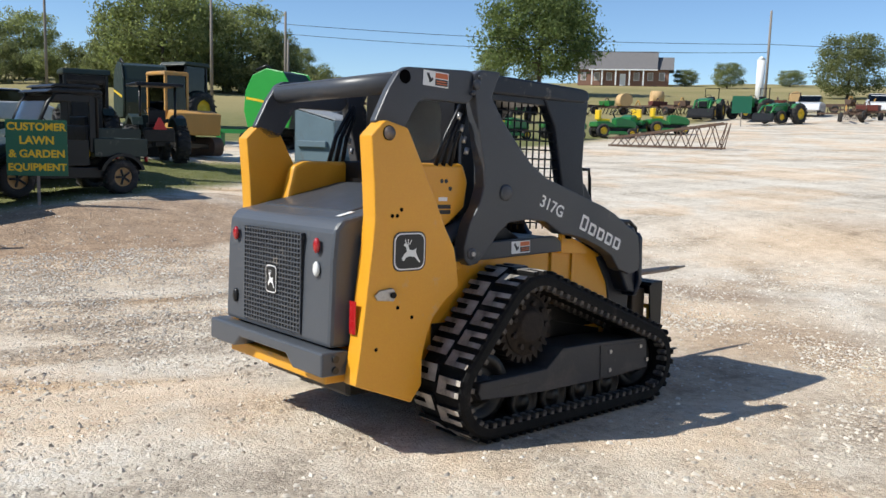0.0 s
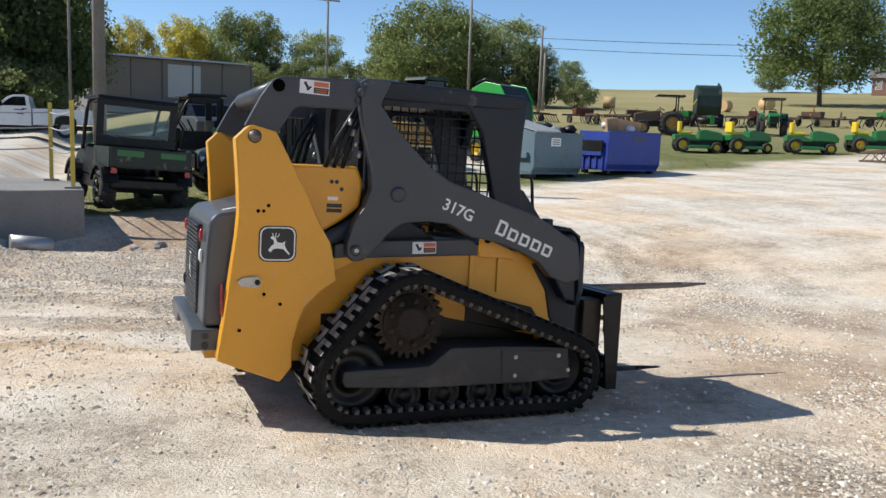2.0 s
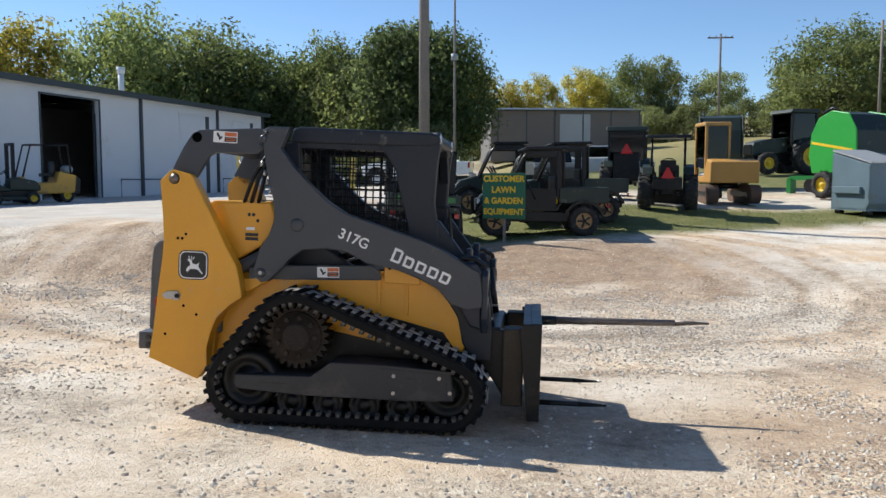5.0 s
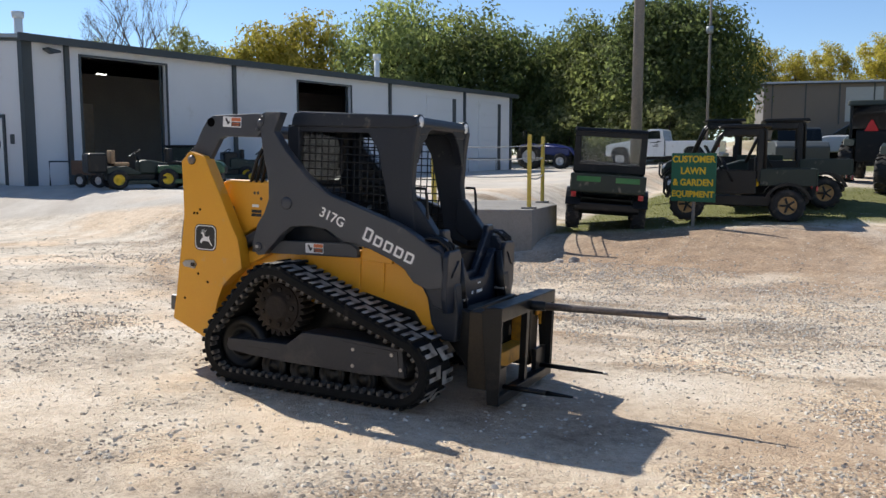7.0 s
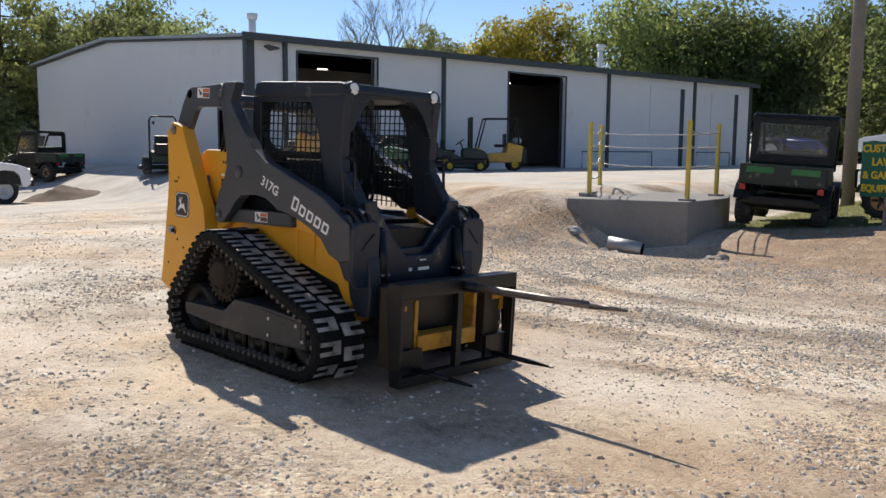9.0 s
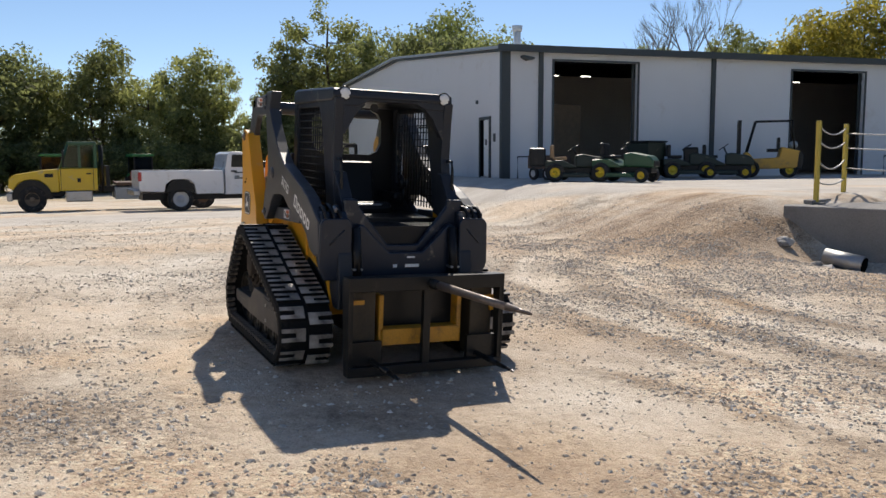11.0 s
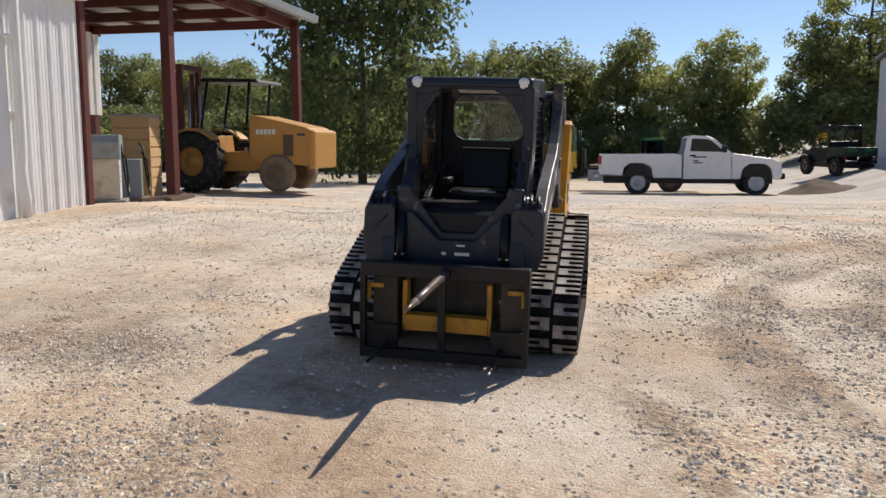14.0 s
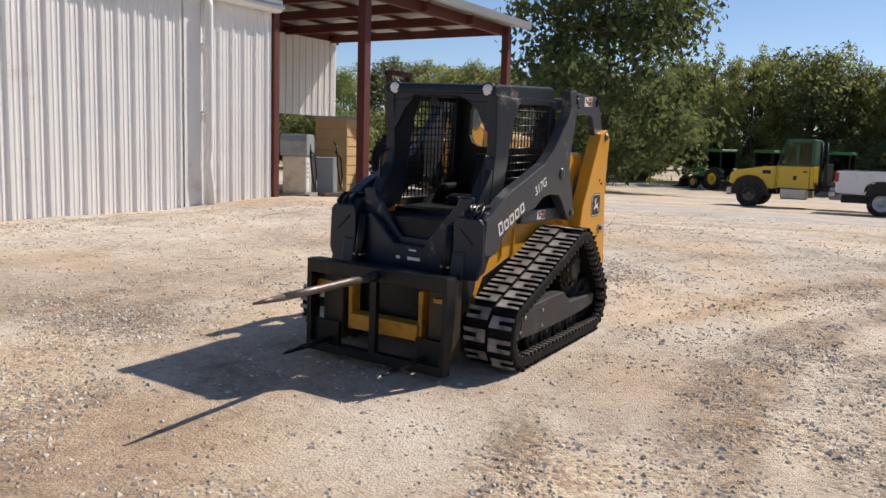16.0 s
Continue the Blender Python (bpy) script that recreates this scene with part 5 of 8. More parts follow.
        part("roof_vent", join(rod((p.x, p.y, z - 0.1), (p.x, p.y, z + h * 0.6), 0.13, n=14), rod((p.x, p.y, z + h * 0.6), (p.x, p.y, z + h * 0.75), 0.17, 0.20, 14)), TRIMW, root, "pale roof vent")
    # inside: floor, dark back partition, strip lights hung from the roof
    put("shop_floor", box(0.2, L - 0.2, 0.16, 13.6, 0.55, 0.70), CONC, root, F)
    put("partition", join(box(0.3, L - 0.3, 7.0, 7.1, 0.7, eave - 0.1), box(2.2, 2.5, 4.0, 4.3, 0.7, 3.4), box(2.5, 4.6, 4.0, 4.2, 3.2, 3.4)), DARKIN, root, F)
    put("inner_panel", box(3.2, 4.5, 3.4, 3.46, 0.7, 3.4, 0.01), DUSTTYRE, root, F, "tall dusty panel inside the door")
    for a in (2.7, 4.0, 11.9, 13.3):
        put("strip_light", box(a, a + 0.38, 2.4, 2.46, 4.36, 4.39), LAMPON, root, F, "lit white strip light")
    # pipe rail along the front wall
    rail = [tube([(0.3, -0.5, 0.75), (0.3, -0.5, 1.45), (1.5, -0.5, 1.45), (1.5, -0.5, 0.75)], 0.025), tube([(15.2, -0.5, 0.7), (15.2, -0.5, 1.45), (20.0, -0.5, 1.45), (20.0, -0.5, 0.7)], 0.025),
            tube([(23.5, -0.5, 0.7), (23.5, -0.5, 1.45), (26.4, -0.5, 1.45), (26.4, -0.5, 0.7)], 0.025)]
    for r in rail:
        put("guard_rail", r, TRIMG, root, F, "dark pipe guard rail")


# ---- ribbed white building and red steel canopy ----
def ribbed(width, z0, z1, pitch=0.305, depth=0.035):
    """Ribbed metal sheet in the x, z plane, ribs standing out towards -y."""
    xs = []
    x = 0.0
    while x < width:
        for dx, d in ((0.0, 0.0), (0.012, 0.010), (0.03, 0.010), (0.042, 0), (0.09, 0.0), (0.10, 0.010), (0.118, 0.010), (0.128, 0.0), (0.19, 0.0), (0.215, depth), (0.255, depth), (0.28, 0.0)):
            if x + dx <= width:
                xs.append((x + dx, -d))
        x += pitch
    xs.append((width, 0.0))
    bm = bmesh.new()
    lo = [bm.verts.new((x, y, z0)) for x, y in xs]
    hi = [bm.verts.new((x, y, z1)) for x, y in xs]
    for i in range(len(xs) - 1):
        bm.faces.new((lo[i], lo[i + 1], hi[i + 1], hi[i]))
    b0 = [bm.verts.new((0, 0.12, z)) for z in (z0, z1)]
    b1 = [bm.verts.new((width, 0.12, z)) for z in (z0, z1)]
    bm.faces.new((b0[0], b0[1], b1[1], b1[0]))
    bm.faces.new((lo[0], hi[0], b0[1], b0[0]))
    bm.faces.new((lo[-1], b1[0], b1[1], hi[-1]))
    return bm


def build_ribbed_building():
    root = thing("ribbed_building", Matrix.Translation((-6.37, -8.0, 0.3)), "white ribbed metal building with gutter and downpipe", "building", kind="structure")
    # front sheet faces +y: turn the sheet's -y towards +y
    turn = Matrix.Rotation(math.pi, 4, "Z")
    L = 15.0
    put("wall", ribbed(L, -0.60, 3.62), NEARWALL, root, Matrix.Translation((L, 0, 0)) @ turn, "white ribbed metal wall")
    part("wall", box(0.0, 0.1, -6.2, -0.13, -0.15, 3.6), NEARWALL, root)
    part("wall", box(L - 0.1, L, -6.2, -0.13, -0.15, 3.6), NEARWALL, root)
    part("wall", box(0, L, -6.3, -6.2, -0.15, 3.6), NEARWALL, root)
    part("roof", prism([(0.25, 3.62), (0.25, 3.70), (-3.2, 4.3), (-6.6, 3.70), (-6.6, 3.62), (-3.2, 4.2)], -0.1, L + 0.2, "x"), ROOFM, root, "grey metal roof")
    part("gutter", prism([(0.04, 3.56), (0.20, 3.56), (0.235, 3.60), (0.24, 3.78), (0.04, 3.78)], -0.05, L, "x", 0.01), NEARWALL, root, "white box gutter")
    part("base_strip", box(0, L, 0.0, 0.03, -0.60, -0.17), BROWNM, root)
    part("corner_post", box(-0.16, -0.02, -0.2, 0.06, -0.15, 4.4, 0.006), REDSTEEL, root, "dark red steel corner post")
    dp = part("downpipe", join(tube([(1.75, 0.14, 3.6), (1.75, 0.17, 3.4), (1.75, 0.17, 1.0), (1.79, 0.16, 0.75), (1.72, 0.16, 0.35), (1.72, 0.16, -0.10)], 0.07, 12), rod((1.72, 0.16, -0.12), (1.72, 0.16, 0.0), 0.085, n=12)), TRIMW, root, "bent white downpipe")
    for z in (2.75, 1.6):
        part("pipe_strap", box(1.66, 1.84, 0.03, 0.20, z, z + 0.04), TRIMW, dp)
    part("wall_batten", box(1.84, 2.20, 0.03, 0.05, -0.30, 3.56), NEARWALL, root)


def build_canopy():
    root = thing("steel_canopy", Matrix.Translation((-9.35, -8.0, 0.35)), "red oxide steel canopy with a thin metal roof", "canopy", kind="structure")
    x0, x1, y0, y1, eave = 2.9, -6.9, 0.35, -6.4, 4.32
    for x, y in ((0.0, 0.0), (-6.45, 0.25), (0.0, y1 + 0.3), (-6.45, y1 + 0.3)):
        part("column", join(box(x - 0.11, x + 0.11, y - 0.10, y + 0.10, -0.1, eave - 0.02, 0.006), box(x - 0.16, x + 0.16, y - 0.15, y + 0.15, -0.1, -0.06)), REDSTEEL, root, "red oxide steel column")
    for y in (0.1, y1 + 0.3):
        part("beam", join(box(x1, x0, y - 0.06, y + 0.06, eave - 0.06, eave + 0.20), box(x1, x0, y - 0.10, y + 0.10, eave + 0.18, eave + 0.20)), REDSTEEL, root, "red steel eave beam")
    for x in (2.75, 0.0, -2.1, -4.3, -6.45):
        part("rafter", box(x - 0.05, x + 0.05, y1, y0, eave - 0.05, eave + 0.18), REDSTEEL, root, "red steel rafter")
    for k in range(5):
        y = y1 + 0.5 + 1.3 * k
        part("purlin", box(x1, x0, y - 0.04, y + 0.04, eave + 0.18, eave + 0.26), REDSTEEL, root)
    part("canopy_roof", box(x1 - 0.25, x0, y1 - 0.2, y0 + 0.2, eave + 0.27, eave + 0.33), ROOFM, root, "thin metal canopy roof")
    part("eave_gutter", prism([(y0 + 0.18, eave + 0.16), (y0 + 0.30, eave + 0.18), (y0 + 0.32, eave + 0.36), (y0 + 0.18, eave + 0.36)], x1 - 0.3, x0, "x"), ROOFM, root, "grey eave gutter")
    put("hung_wall", ribbed(6.6, 1.95, eave), NEARWALL, root, Matrix.Translation((-0.1, y1 + 0.4, 0)) @ Matrix.Rotation(math.pi, 4, "Z"), "white ribbed wall hung from the rear beam")


# ---- brown shed beyond the yard ----
def build_shed():
    z = float(ground_z(8, 72)) + 0.45
    root = thing("brown_shed", Matrix.Translation((-2.4, 68.3, z)), "low brown metal storage shed in front of trees", "shed")
    L, W, h = 13.2, 9.0, 3.2
    a = Matrix.Rotation(radians(9), 4, "Z")
    put("wall", box(0, L, 0, W, -1.2, h), SHEDM, root, a, "brown metal sheeted walls")
    put("roof", prism([(-0.3, h), (W / 2, h + 0.5), (W + 0.3, h), (W + 0.3, h + 0.08), (W / 2, h + 0.6), (-0.3, h + 0.08)], -0.3, L + 0.3, "x"), TRIMG, root, a)
    for k in range(3):
        put("wall_panel", box(1.5 + 4.6 * k, 4.2 + 4.6 * k, -0.03, 0, 0.2, h - 0.3), SHEDM if k != 1 else ROOFM, root, a)
    for k in range(6):
        put("wall_rib", box(0.6 + 2.5 * k, 0.7 + 2.5 * k, -0.06, 0, 0, h), TRIMG, root, a)


# ---- concrete pad with yellow chain posts ----
def build_pad():
    root = thing("concrete_pad", Matrix.Translation((0, 0, 0)), "raised weathered concrete ramp wall", "ramp wall", kind="structure")
    part("pad_wall", prism([(-4.05, 9.25), (-1.95, 10.0), (-2.05, 11.9), (-2.6, 13.2), (-5.2, 12.6), (-5.6, 11.0)], -0.75, 0.585, "z", 0.02), CONC, root, "weathered concrete retaining wall")
    pipe = part("culvert_pipe", rod((-3.0, 9.06, -0.17), (-2.42, 9.24, -0.27), 0.13, 0.145, n=18), CHAIN, root, "crumpled galvanised culvert pipe")
    # the pipe is solid: a black disc on its end draws the shade within
    part("pipe_mouth", rod((-2.424, 9.239, -0.269), (-2.412, 9.243, -0.271), 0.128, n=18), HOLEBLK, pipe, "black disc drawn for the shade inside the pipe")
    rnd = random.Random(12)
    for k in range(12):
        bm = bmesh.new()
        bmesh.ops.create_icosphere(bm, subdivisions=2, radius=1)
        r = rnd.uniform(0.07, 0.19)
        for v in bm.verts:
            v.co *= r * (1 + 0.45 * noise.noise(v.co * 1.3 + Vector((k * 3.1, 0, 0))))
            v.co.z *= 0.7
        x, y = -3.5 + 0.24 * k + rnd.uniform(-0.15, 0.15), 8.55 + 0.06 * k + rnd.uniform(-0.25, 0.3)
        ob = solid("rubble_block", bm, CONC if k % 3 else NEARROCK, "broken pale concrete rubble block in the ditch", "rubble", "rubble by the ramp wall")
        ob.matrix_basis = Matrix.Translation((x, y, float(ground_z(x, y)) + r * 0.35)) @ Matrix.Rotation(k * 1.3, 4, "Z")
    posts = [(-4.10, 10.08), (-2.12, 10.28), (-2.55, 12.4), (-4.98, 11.85)]
    part("pad_curb", prism([(-4.28, 9.98), (-4.02, 9.90), (-4.80, 12.05), (-5.10, 12.0)], 0.585, 0.66, "z", 0.01), CONC, root, "low concrete curb")
    for x, y in posts:
        p = thing("chain_post", Matrix.Translation((x, y, 0.585)), "slim yellow steel post standing on the concrete pad", "post", "yellow posts round the pad")
        part("post", box(-0.035, 0.035, -0.035, 0.035, 0, 1.46, 0.006), POSTY, p)
        part("foot", box(-0.13, 0.13, -0.10, 0.10, 0, 0.035, 0.008), CONC, p)
    for i, j in ((0, 3), (3, 2), (2, 1)):
        for h, sag in ((1.38, 0.14), (1.12, 0.13), (0.78, 0.17), (0.40, 0.08)) if i == 0 else ((1.28, 0.05), (1.0, 0.05), (0.62, 0.06)):
            a, b = posts[i], posts[j]
            pts = [(a[0] + (b[0] - a[0]) * t, a[1] + (b[1] - a[1]) * t, 0.585 + h - sag * 4 * t * (1 - t)) for t in [k / 12 for k in range(13)]]
            solid("safety_chain", tube(pts, 0.014, 6), CHAIN, "galvanised chain hung between yellow posts", "chain", "chains between the posts")


build_shop()
build_ribbed_building()
build_canopy()
build_shed()
build_pad()


# ---- vehicles and yard machines (x ahead, y to the left, z up, standing on z = 0) ----
def on_ground(x, y, yaw=0.0, dz=0.0):
    return Matrix.Translation((x, y, float(ground_z(x, y)) + dz)) @ Matrix.Rotation(radians(yaw), 4, "Z")


def wheel(parent, x, y, r, w, tyre=None, rim=None, lugs=0, rim_r=0.55, z=None):
    z = r if z is None else z
    s = 1 if y >= 0 else -1
    h = w / 2
    t = part("tyre", revolve([(y - h * 0.1, r * rim_r * 0.97), (y - h, r * rim_r), (y - h, r * 0.86), (y - h * 0.72, r * 0.97), (y - h * 0.3, r), (y + h * 0.3, r), (y + h * 0.72, r * 0.97), (y + h, r * 0.86), (y + h, r * rim_r), (y + h * 0.1, r * rim_r * 0.97)], "y", 26, (x, 0, z)), tyre or TYRE, parent)
    part("rim", revolve([(y + s * h * 0.3, r * rim_r * 1.02), (y + s * h * 0.75, r * rim_r), (y + s * h * 0.4, r * rim_r * 0.82), (y + s * h * 0.35, r * 0.2), (y + s * h * 0.8, r * 0.17), (y + s * h * 0.85, 0.006)], "y", 20, (x, 0, z)), rim or GREYRIM, t)
    if lugs:
        bms = []
        for k in range(lugs):
            a = 2 * math.pi * k / lugs
            for e in (-1, 1):
                m = Matrix.Translation((x, y, z)) @ Matrix.Rotation(a + (0.5 * math.pi / lugs if e > 0 else 0), 4, "Y") @ Matrix.Translation((0, e * h * 0.45, r)) @ Matrix.Rotation(e * 0.5, 4, "Z")
                bms.append(moved(box(-r * 0.035, r * 0.035, -h * 0.5, h * 0.5, -0.01, r * 0.045), m))
        tagged(part("tread", join(*bms), tyre or TYRE, t), kind="stuff")
    return t


def utility_vehicle(m, label, roof=True, rear_panel=False):
    u = thing("utility_vehicle", m, label, "utility vehicle", "parked utility vehicles")
    part("chassis", prism([(-1.35, 0.38), (-1.35, 0.52), (1.25, 0.52), (1.35, 0.42), (1.2, 0.32), (-1.2, 0.30)], -0.62, 0.62, "y", 0.02), BLACK, u)
    part("hood", prism([(0.62, 0.52), (0.62, 1.02), (0.80, 1.04), (1.25, 0.90), (1.38, 0.72), (1.36, 0.52)], -0.60, 0.60, "y", 0.05), DKGREEN, u, "dark green plastic hood")
    part("front_guard", join(tube([(1.36, -0.45, 0.45), (1.46, -0.45, 0.55), (1.46, -0.45, 0.85), (1.46, 0.45, 0.85), (1.46, 0.45, 0.55), (1.36, 0.45, 0.45)], 0.025), box(1.36, 1.40, -0.4, 0.4, 0.55, 0.8)), BLACK, u, "black steel brush guard")
    bed = part("cargo_bed", join(box(-1.45, -0.42, -0.68, 0.68, 0.72, 0.78), box(-1.45, -0.42, -0.70, -0.65, 0.72, 1.06, 0.01), box(-1.45, -0.42, 0.65, 0.70, 0.72, 1.06, 0.01), box(-0.47, -0.42, -0.65, 0.65, 0.78, 1.10, 0.01)), DKGREEN, u, "dark green cargo bed")
    part("tailgate", box(-1.49, -1.45, -0.68, 0.68, 0.74, 1.06, 0.012), DKGREEN, bed)
    for y in (-0.36, 0.36):
        part("tailgate_panel", box(-1.50, -1.488, y - 0.22, y + 0.22, 0.92, 1.02, 0.004), DGREEN, bed, "green inset panel")
    for y in (-0.62, 0.62):
        part("tail_lamp", box(-1.50, -1.46, y - 0.05, y + 0.05, 0.62, 0.72, 0.01), REDREF, u, "red tail lamp")
    part("bench", box(-0.40, 0.10, -0.58, 0.58, 0.70, 0.85, 0.03), MYELLOW if not rear_panel else SEATBLK, u, "bench seat cushion")
    part("bench_back", box(-0.45, -0.32, -0.58, 0.58, 0.85, 1.30, 0.03), SEATBLK, u, "black bench back")
    part("dash", box(0.50, 0.66, -0.58, 0.58, 0.80, 1.08, 0.03), BLACK, u)
    part("steering_wheel", moved(tube([(0.18 * math.cos(a), 0.18 * math.sin(a), 0) for a in [k * math.pi / 8 for k in range(16)]], 0.014, 6, True), Matrix.Translation((0.38, 0.28, 1.12)) @ pose(0, 0, 0, 0, -55, 0)), BLACK, u)
    for y in (-0.62, 0.62):
        part("roll_bar", tube([(0.70, y, 0.98), (0.38, y * 1.04, 1.70), (0.25, y * 1.04, 1.84), (-0.40, y * 1.04, 1.88), (-0.50, y * 1.05, 1.80), (-0.50, y * 1.05, 0.80)], 0.035), BLACK, u, "black steel roll bar")
        part("door", prism([(-0.35, 0.55), (-0.35, 1.02), (0.45, 1.02), (0.55, 0.55)], *((y - 0.02, y + 0.02)), "y", 0.01), BLACK, u)
    part("cross_bar", join(rod((0.25, -0.6, 1.85), (0.25, 0.6, 1.85), 0.028), rod((-0.45, -0.6, 1.87), (-0.45, 0.6, 1.87), 0.028)), BLACK, u)
    if roof:
        part("roof", prism([(-0.62, 1.88), (-0.58, 1.95), (0.30, 1.94), (0.42, 1.88), (0.30, 1.87)], -0.70, 0.70, "y", 0.02), BLACK, u, "black plastic roof")
    ws = part("windshield", prism([(0.69, 1.04), (0.40, 1.72), (0.385, 1.72), (0.675, 1.03)], -0.56, 0.56, "y"), CLEARGL, u, "clear windshield")
    ws.visible_shadow = False
    if rear_panel:
        pn = part("rear_window", prism([(-0.54, 1.18), (-0.52, 1.80), (-0.505, 1.80), (-0.525, 1.18)], -0.56, 0.56, "y"), CLEARGL, u, "scratched rear window")
        pn.visible_shadow = False
        part("rear_frame", join(box(-0.55, -0.50, -0.70, 0.70, 1.78, 1.90, 0.01), box(-0.55, -0.50, -0.70, 0.70, 1.08, 1.24, 0.01), box(-0.55, -0.50, -0.70, -0.58, 1.24, 1.78), box(-0.55, -0.50, 0.58, 0.70, 1.24, 1.78)), BLACK, u)
    else:
        for y in (-0.64, 0.64):
            part("rear_quarter", join(box(-0.52, -0.36, y - 0.02, y + 0.02, 0.80, 1.86, 0.008), box(-0.36, 0.30, y - 0.02, y + 0.02, 1.72, 1.88, 0.008)), BLACK, u, "black cab rear quarter")
            part("slanted_bar", rod((0.10, y * 0.98, 0.80), (0.36, y * 0.98, 1.30), 0.025, n=8), BLACK, u)
    for y in (-0.5, 0.5):
        part("head_lamp", box(1.30, 1.385, y - 0.09, y + 0.09, 0.70, 0.80, 0.02), LAMPGL, u)
    for x in (-0.95, 0.98):
        for y in (-0.62, 0.62):
            wheel(u, x, y, 0.33, 0.26, None, MYELLOW if rear_panel else PLYWOOD, 14)
    for x in (-0.95, 0.98):
        for y in (-0.62, 0.62):
            e = 1 if y > 0 else -1
            for k in range(5):
                a = 2 * math.pi * k / 5
                part("rim_spoke", rod((x, y + e * 0.115, 0.33), (x + 0.15 * math.cos(a), y + e * 0.125, 0.33 + 0.15 * math.sin(a)), 0.022, n=6), DECALGAPBLK, u)
            part("mud_flap", prism([(x + 0.46 * math.cos(t), 0.33 + 0.46 * math.sin(t)) for t in [math.pi * (0.1 + 0.8 * k / 8) for k in range(9)]] + [(x + 0.40 * math.cos(t), 0.33 + 0.40 * math.sin(t)) for t in [math.pi * (0.9 - 0.8 * k / 8) for k in range(9)]], *sorted((y - e * 0.12, y + e * 0.15)), "y"), BLACK, u, "black wheel arch")
    part("axle", rod((-0.95, -0.6, 0.33), (-0.95, 0.6, 0.33), 0.05), BLACK, u)
    part("axle", rod((0.98, -0.6, 0.33), (0.98, 0.6, 0.33), 0.04), BLACK, u)
    return u


def tractor(m, label, scale=1.0, paint=None, cab="canopy", loader_arms=False, triangle=True, rim=None, rear_r=0.68, sign_z=1.45):
    paint, rim = paint or DGREEN, rim or MYELLOW
    u = thing("farm_tractor", m @ Matrix.Diagonal((scale, scale, scale, 1)), label, "tractor", "parked tractors")
    part("hood", prism([(0.1, 0.85), (0.1, 1.42), (0.9, 1.36), (1.55, 1.22), (1.62, 1.10), (1.62, 0.72), (0.9, 0.70)], -0.32, 0.32, "y", 0.05), paint, u)
    part("grille", box(1.60, 1.64, -0.26, 0.26, 0.76, 1.14, 0.01), BLACK, u)
    part("chassis", box(-0.9, 1.5, -0.20, 0.20, 0.48, 0.82, 0.03), BLACK, u)
    for y in (-0.62, 0.62):
        part("fender", prism([(-1.15, 1.10), (-1.0, 1.32), (-0.55, 1.42), (-0.1, 1.30), (0.0, 1.05), (-0.1, 1.05), (-0.5, 1.32), (-0.95, 1.22)], y - 0.16, y + 0.16, "y", 0.015), paint, u)
        wheel(u, -0.55, y * 1.15, rear_r, 0.40, None, rim, 18)
        wheel(u, 1.15, y * 0.98, 0.42, 0.26, None, rim, 14)
    part("seat", join(box(-0.70, -0.28, -0.24, 0.24, 1.05, 1.16, 0.03), box(-0.76, -0.66, -0.24, 0.24, 1.16, 1.55, 0.03)), SEATBLK, u)
    part("steering_wheel", moved(tube([(0.2 * math.cos(a), 0.2 * math.sin(a), 0) for a in [k * math.pi / 8 for k in range(16)]], 0.016, 6, True), Matrix.Translation((0.02, 0, 1.52)) @ pose(0, 0, 0, 0, -30, 0)), BLACK, u)
    if cab == "canopy":
        for y in (-0.5, 0.5):
            part("roll_post", tube([(-0.85, y, 0.9), (-0.85, y, 2.25)], 0.04), BLACK, u)
        part("canopy", prism([(-1.25, 2.22), (-1.2, 2.32), (0.35, 2.32), (0.42, 2.24)], -0.68, 0.68, "y", 0.03), BLACK, u, "black sun canopy")
    elif cab == "cab":
        for x in (-0.95, 0.12):
            for y in (-0.60, 0.60):
                part("cab_post", box(x - 0.04, x + 0.04, y - 0.04, y + 0.04, 1.1, 2.35), BLACK, u)
        part("cab_roof", prism([(-1.12, 2.33), (-1.05, 2.50), (0.15, 2.50), (0.28, 2.36)], -0.70, 0.70, "y", 0.04), paint, u)
        part("cab_glass", join(box(-0.94, 0.1, -0.60, -0.59, 1.25, 2.33), box(-0.94, 0.1, 0.59, 0.60, 1.25, 2.33), box(0.11, 0.12, -0.57, 0.57, 1.4, 2.33), box(-0.96, -0.95, -0.57, 0.57, 1.3, 2.33)), DARKGL, u, "dark cab glass")
    elif cab == "bar":
        part("roll_bar", tube([(-0.9, -0.45, 0.9), (-0.92, -0.45, 2.1), (-0.92, 0.45, 2.1), (-0.9, 0.45, 0.9)], 0.035), BLACK, u)
    if triangle:
        part("slow_sign", moved(prism([(-0.20, 0.0), (0.20, 0.0), (0.03, 0.34), (-0.03, 0.34)], -0.01, 0.01, "x"), Matrix.Translation((-1.08, 0, sign_z))), REDPL, u, "red triangle sign")
        part("sign_bracket", box(-1.06, -0.7, -0.02, 0.02, sign_z - 0.1, sign_z + 0.02), BLACK, u)
        part("rear_panel", prism([(-1.04, 0.62), (-1.04, sign_z), (-0.92, sign_z + 0.06), (-0.86, 0.62)], -0.44, 0.44, "y", 0.02), BLACK, u, "black rear body panel")
    part("hitch", join(box(-1.25, -0.85, -0.35, -0.28, 0.45, 0.55), box(-1.25, -0.85, 0.28, 0.35, 0.45, 0.55), box(-1.0, -0.8, -0.1, 0.1, 0.5, 0.9)), BLACK, u)
    if loader_arms:
        for y in (-0.5, 0.5):
            part("loader_arm", tube([(0.2, y, 1.25), (1.6, y, 1.15), (2.2, y, 0.45)], 0.06), paint, u)
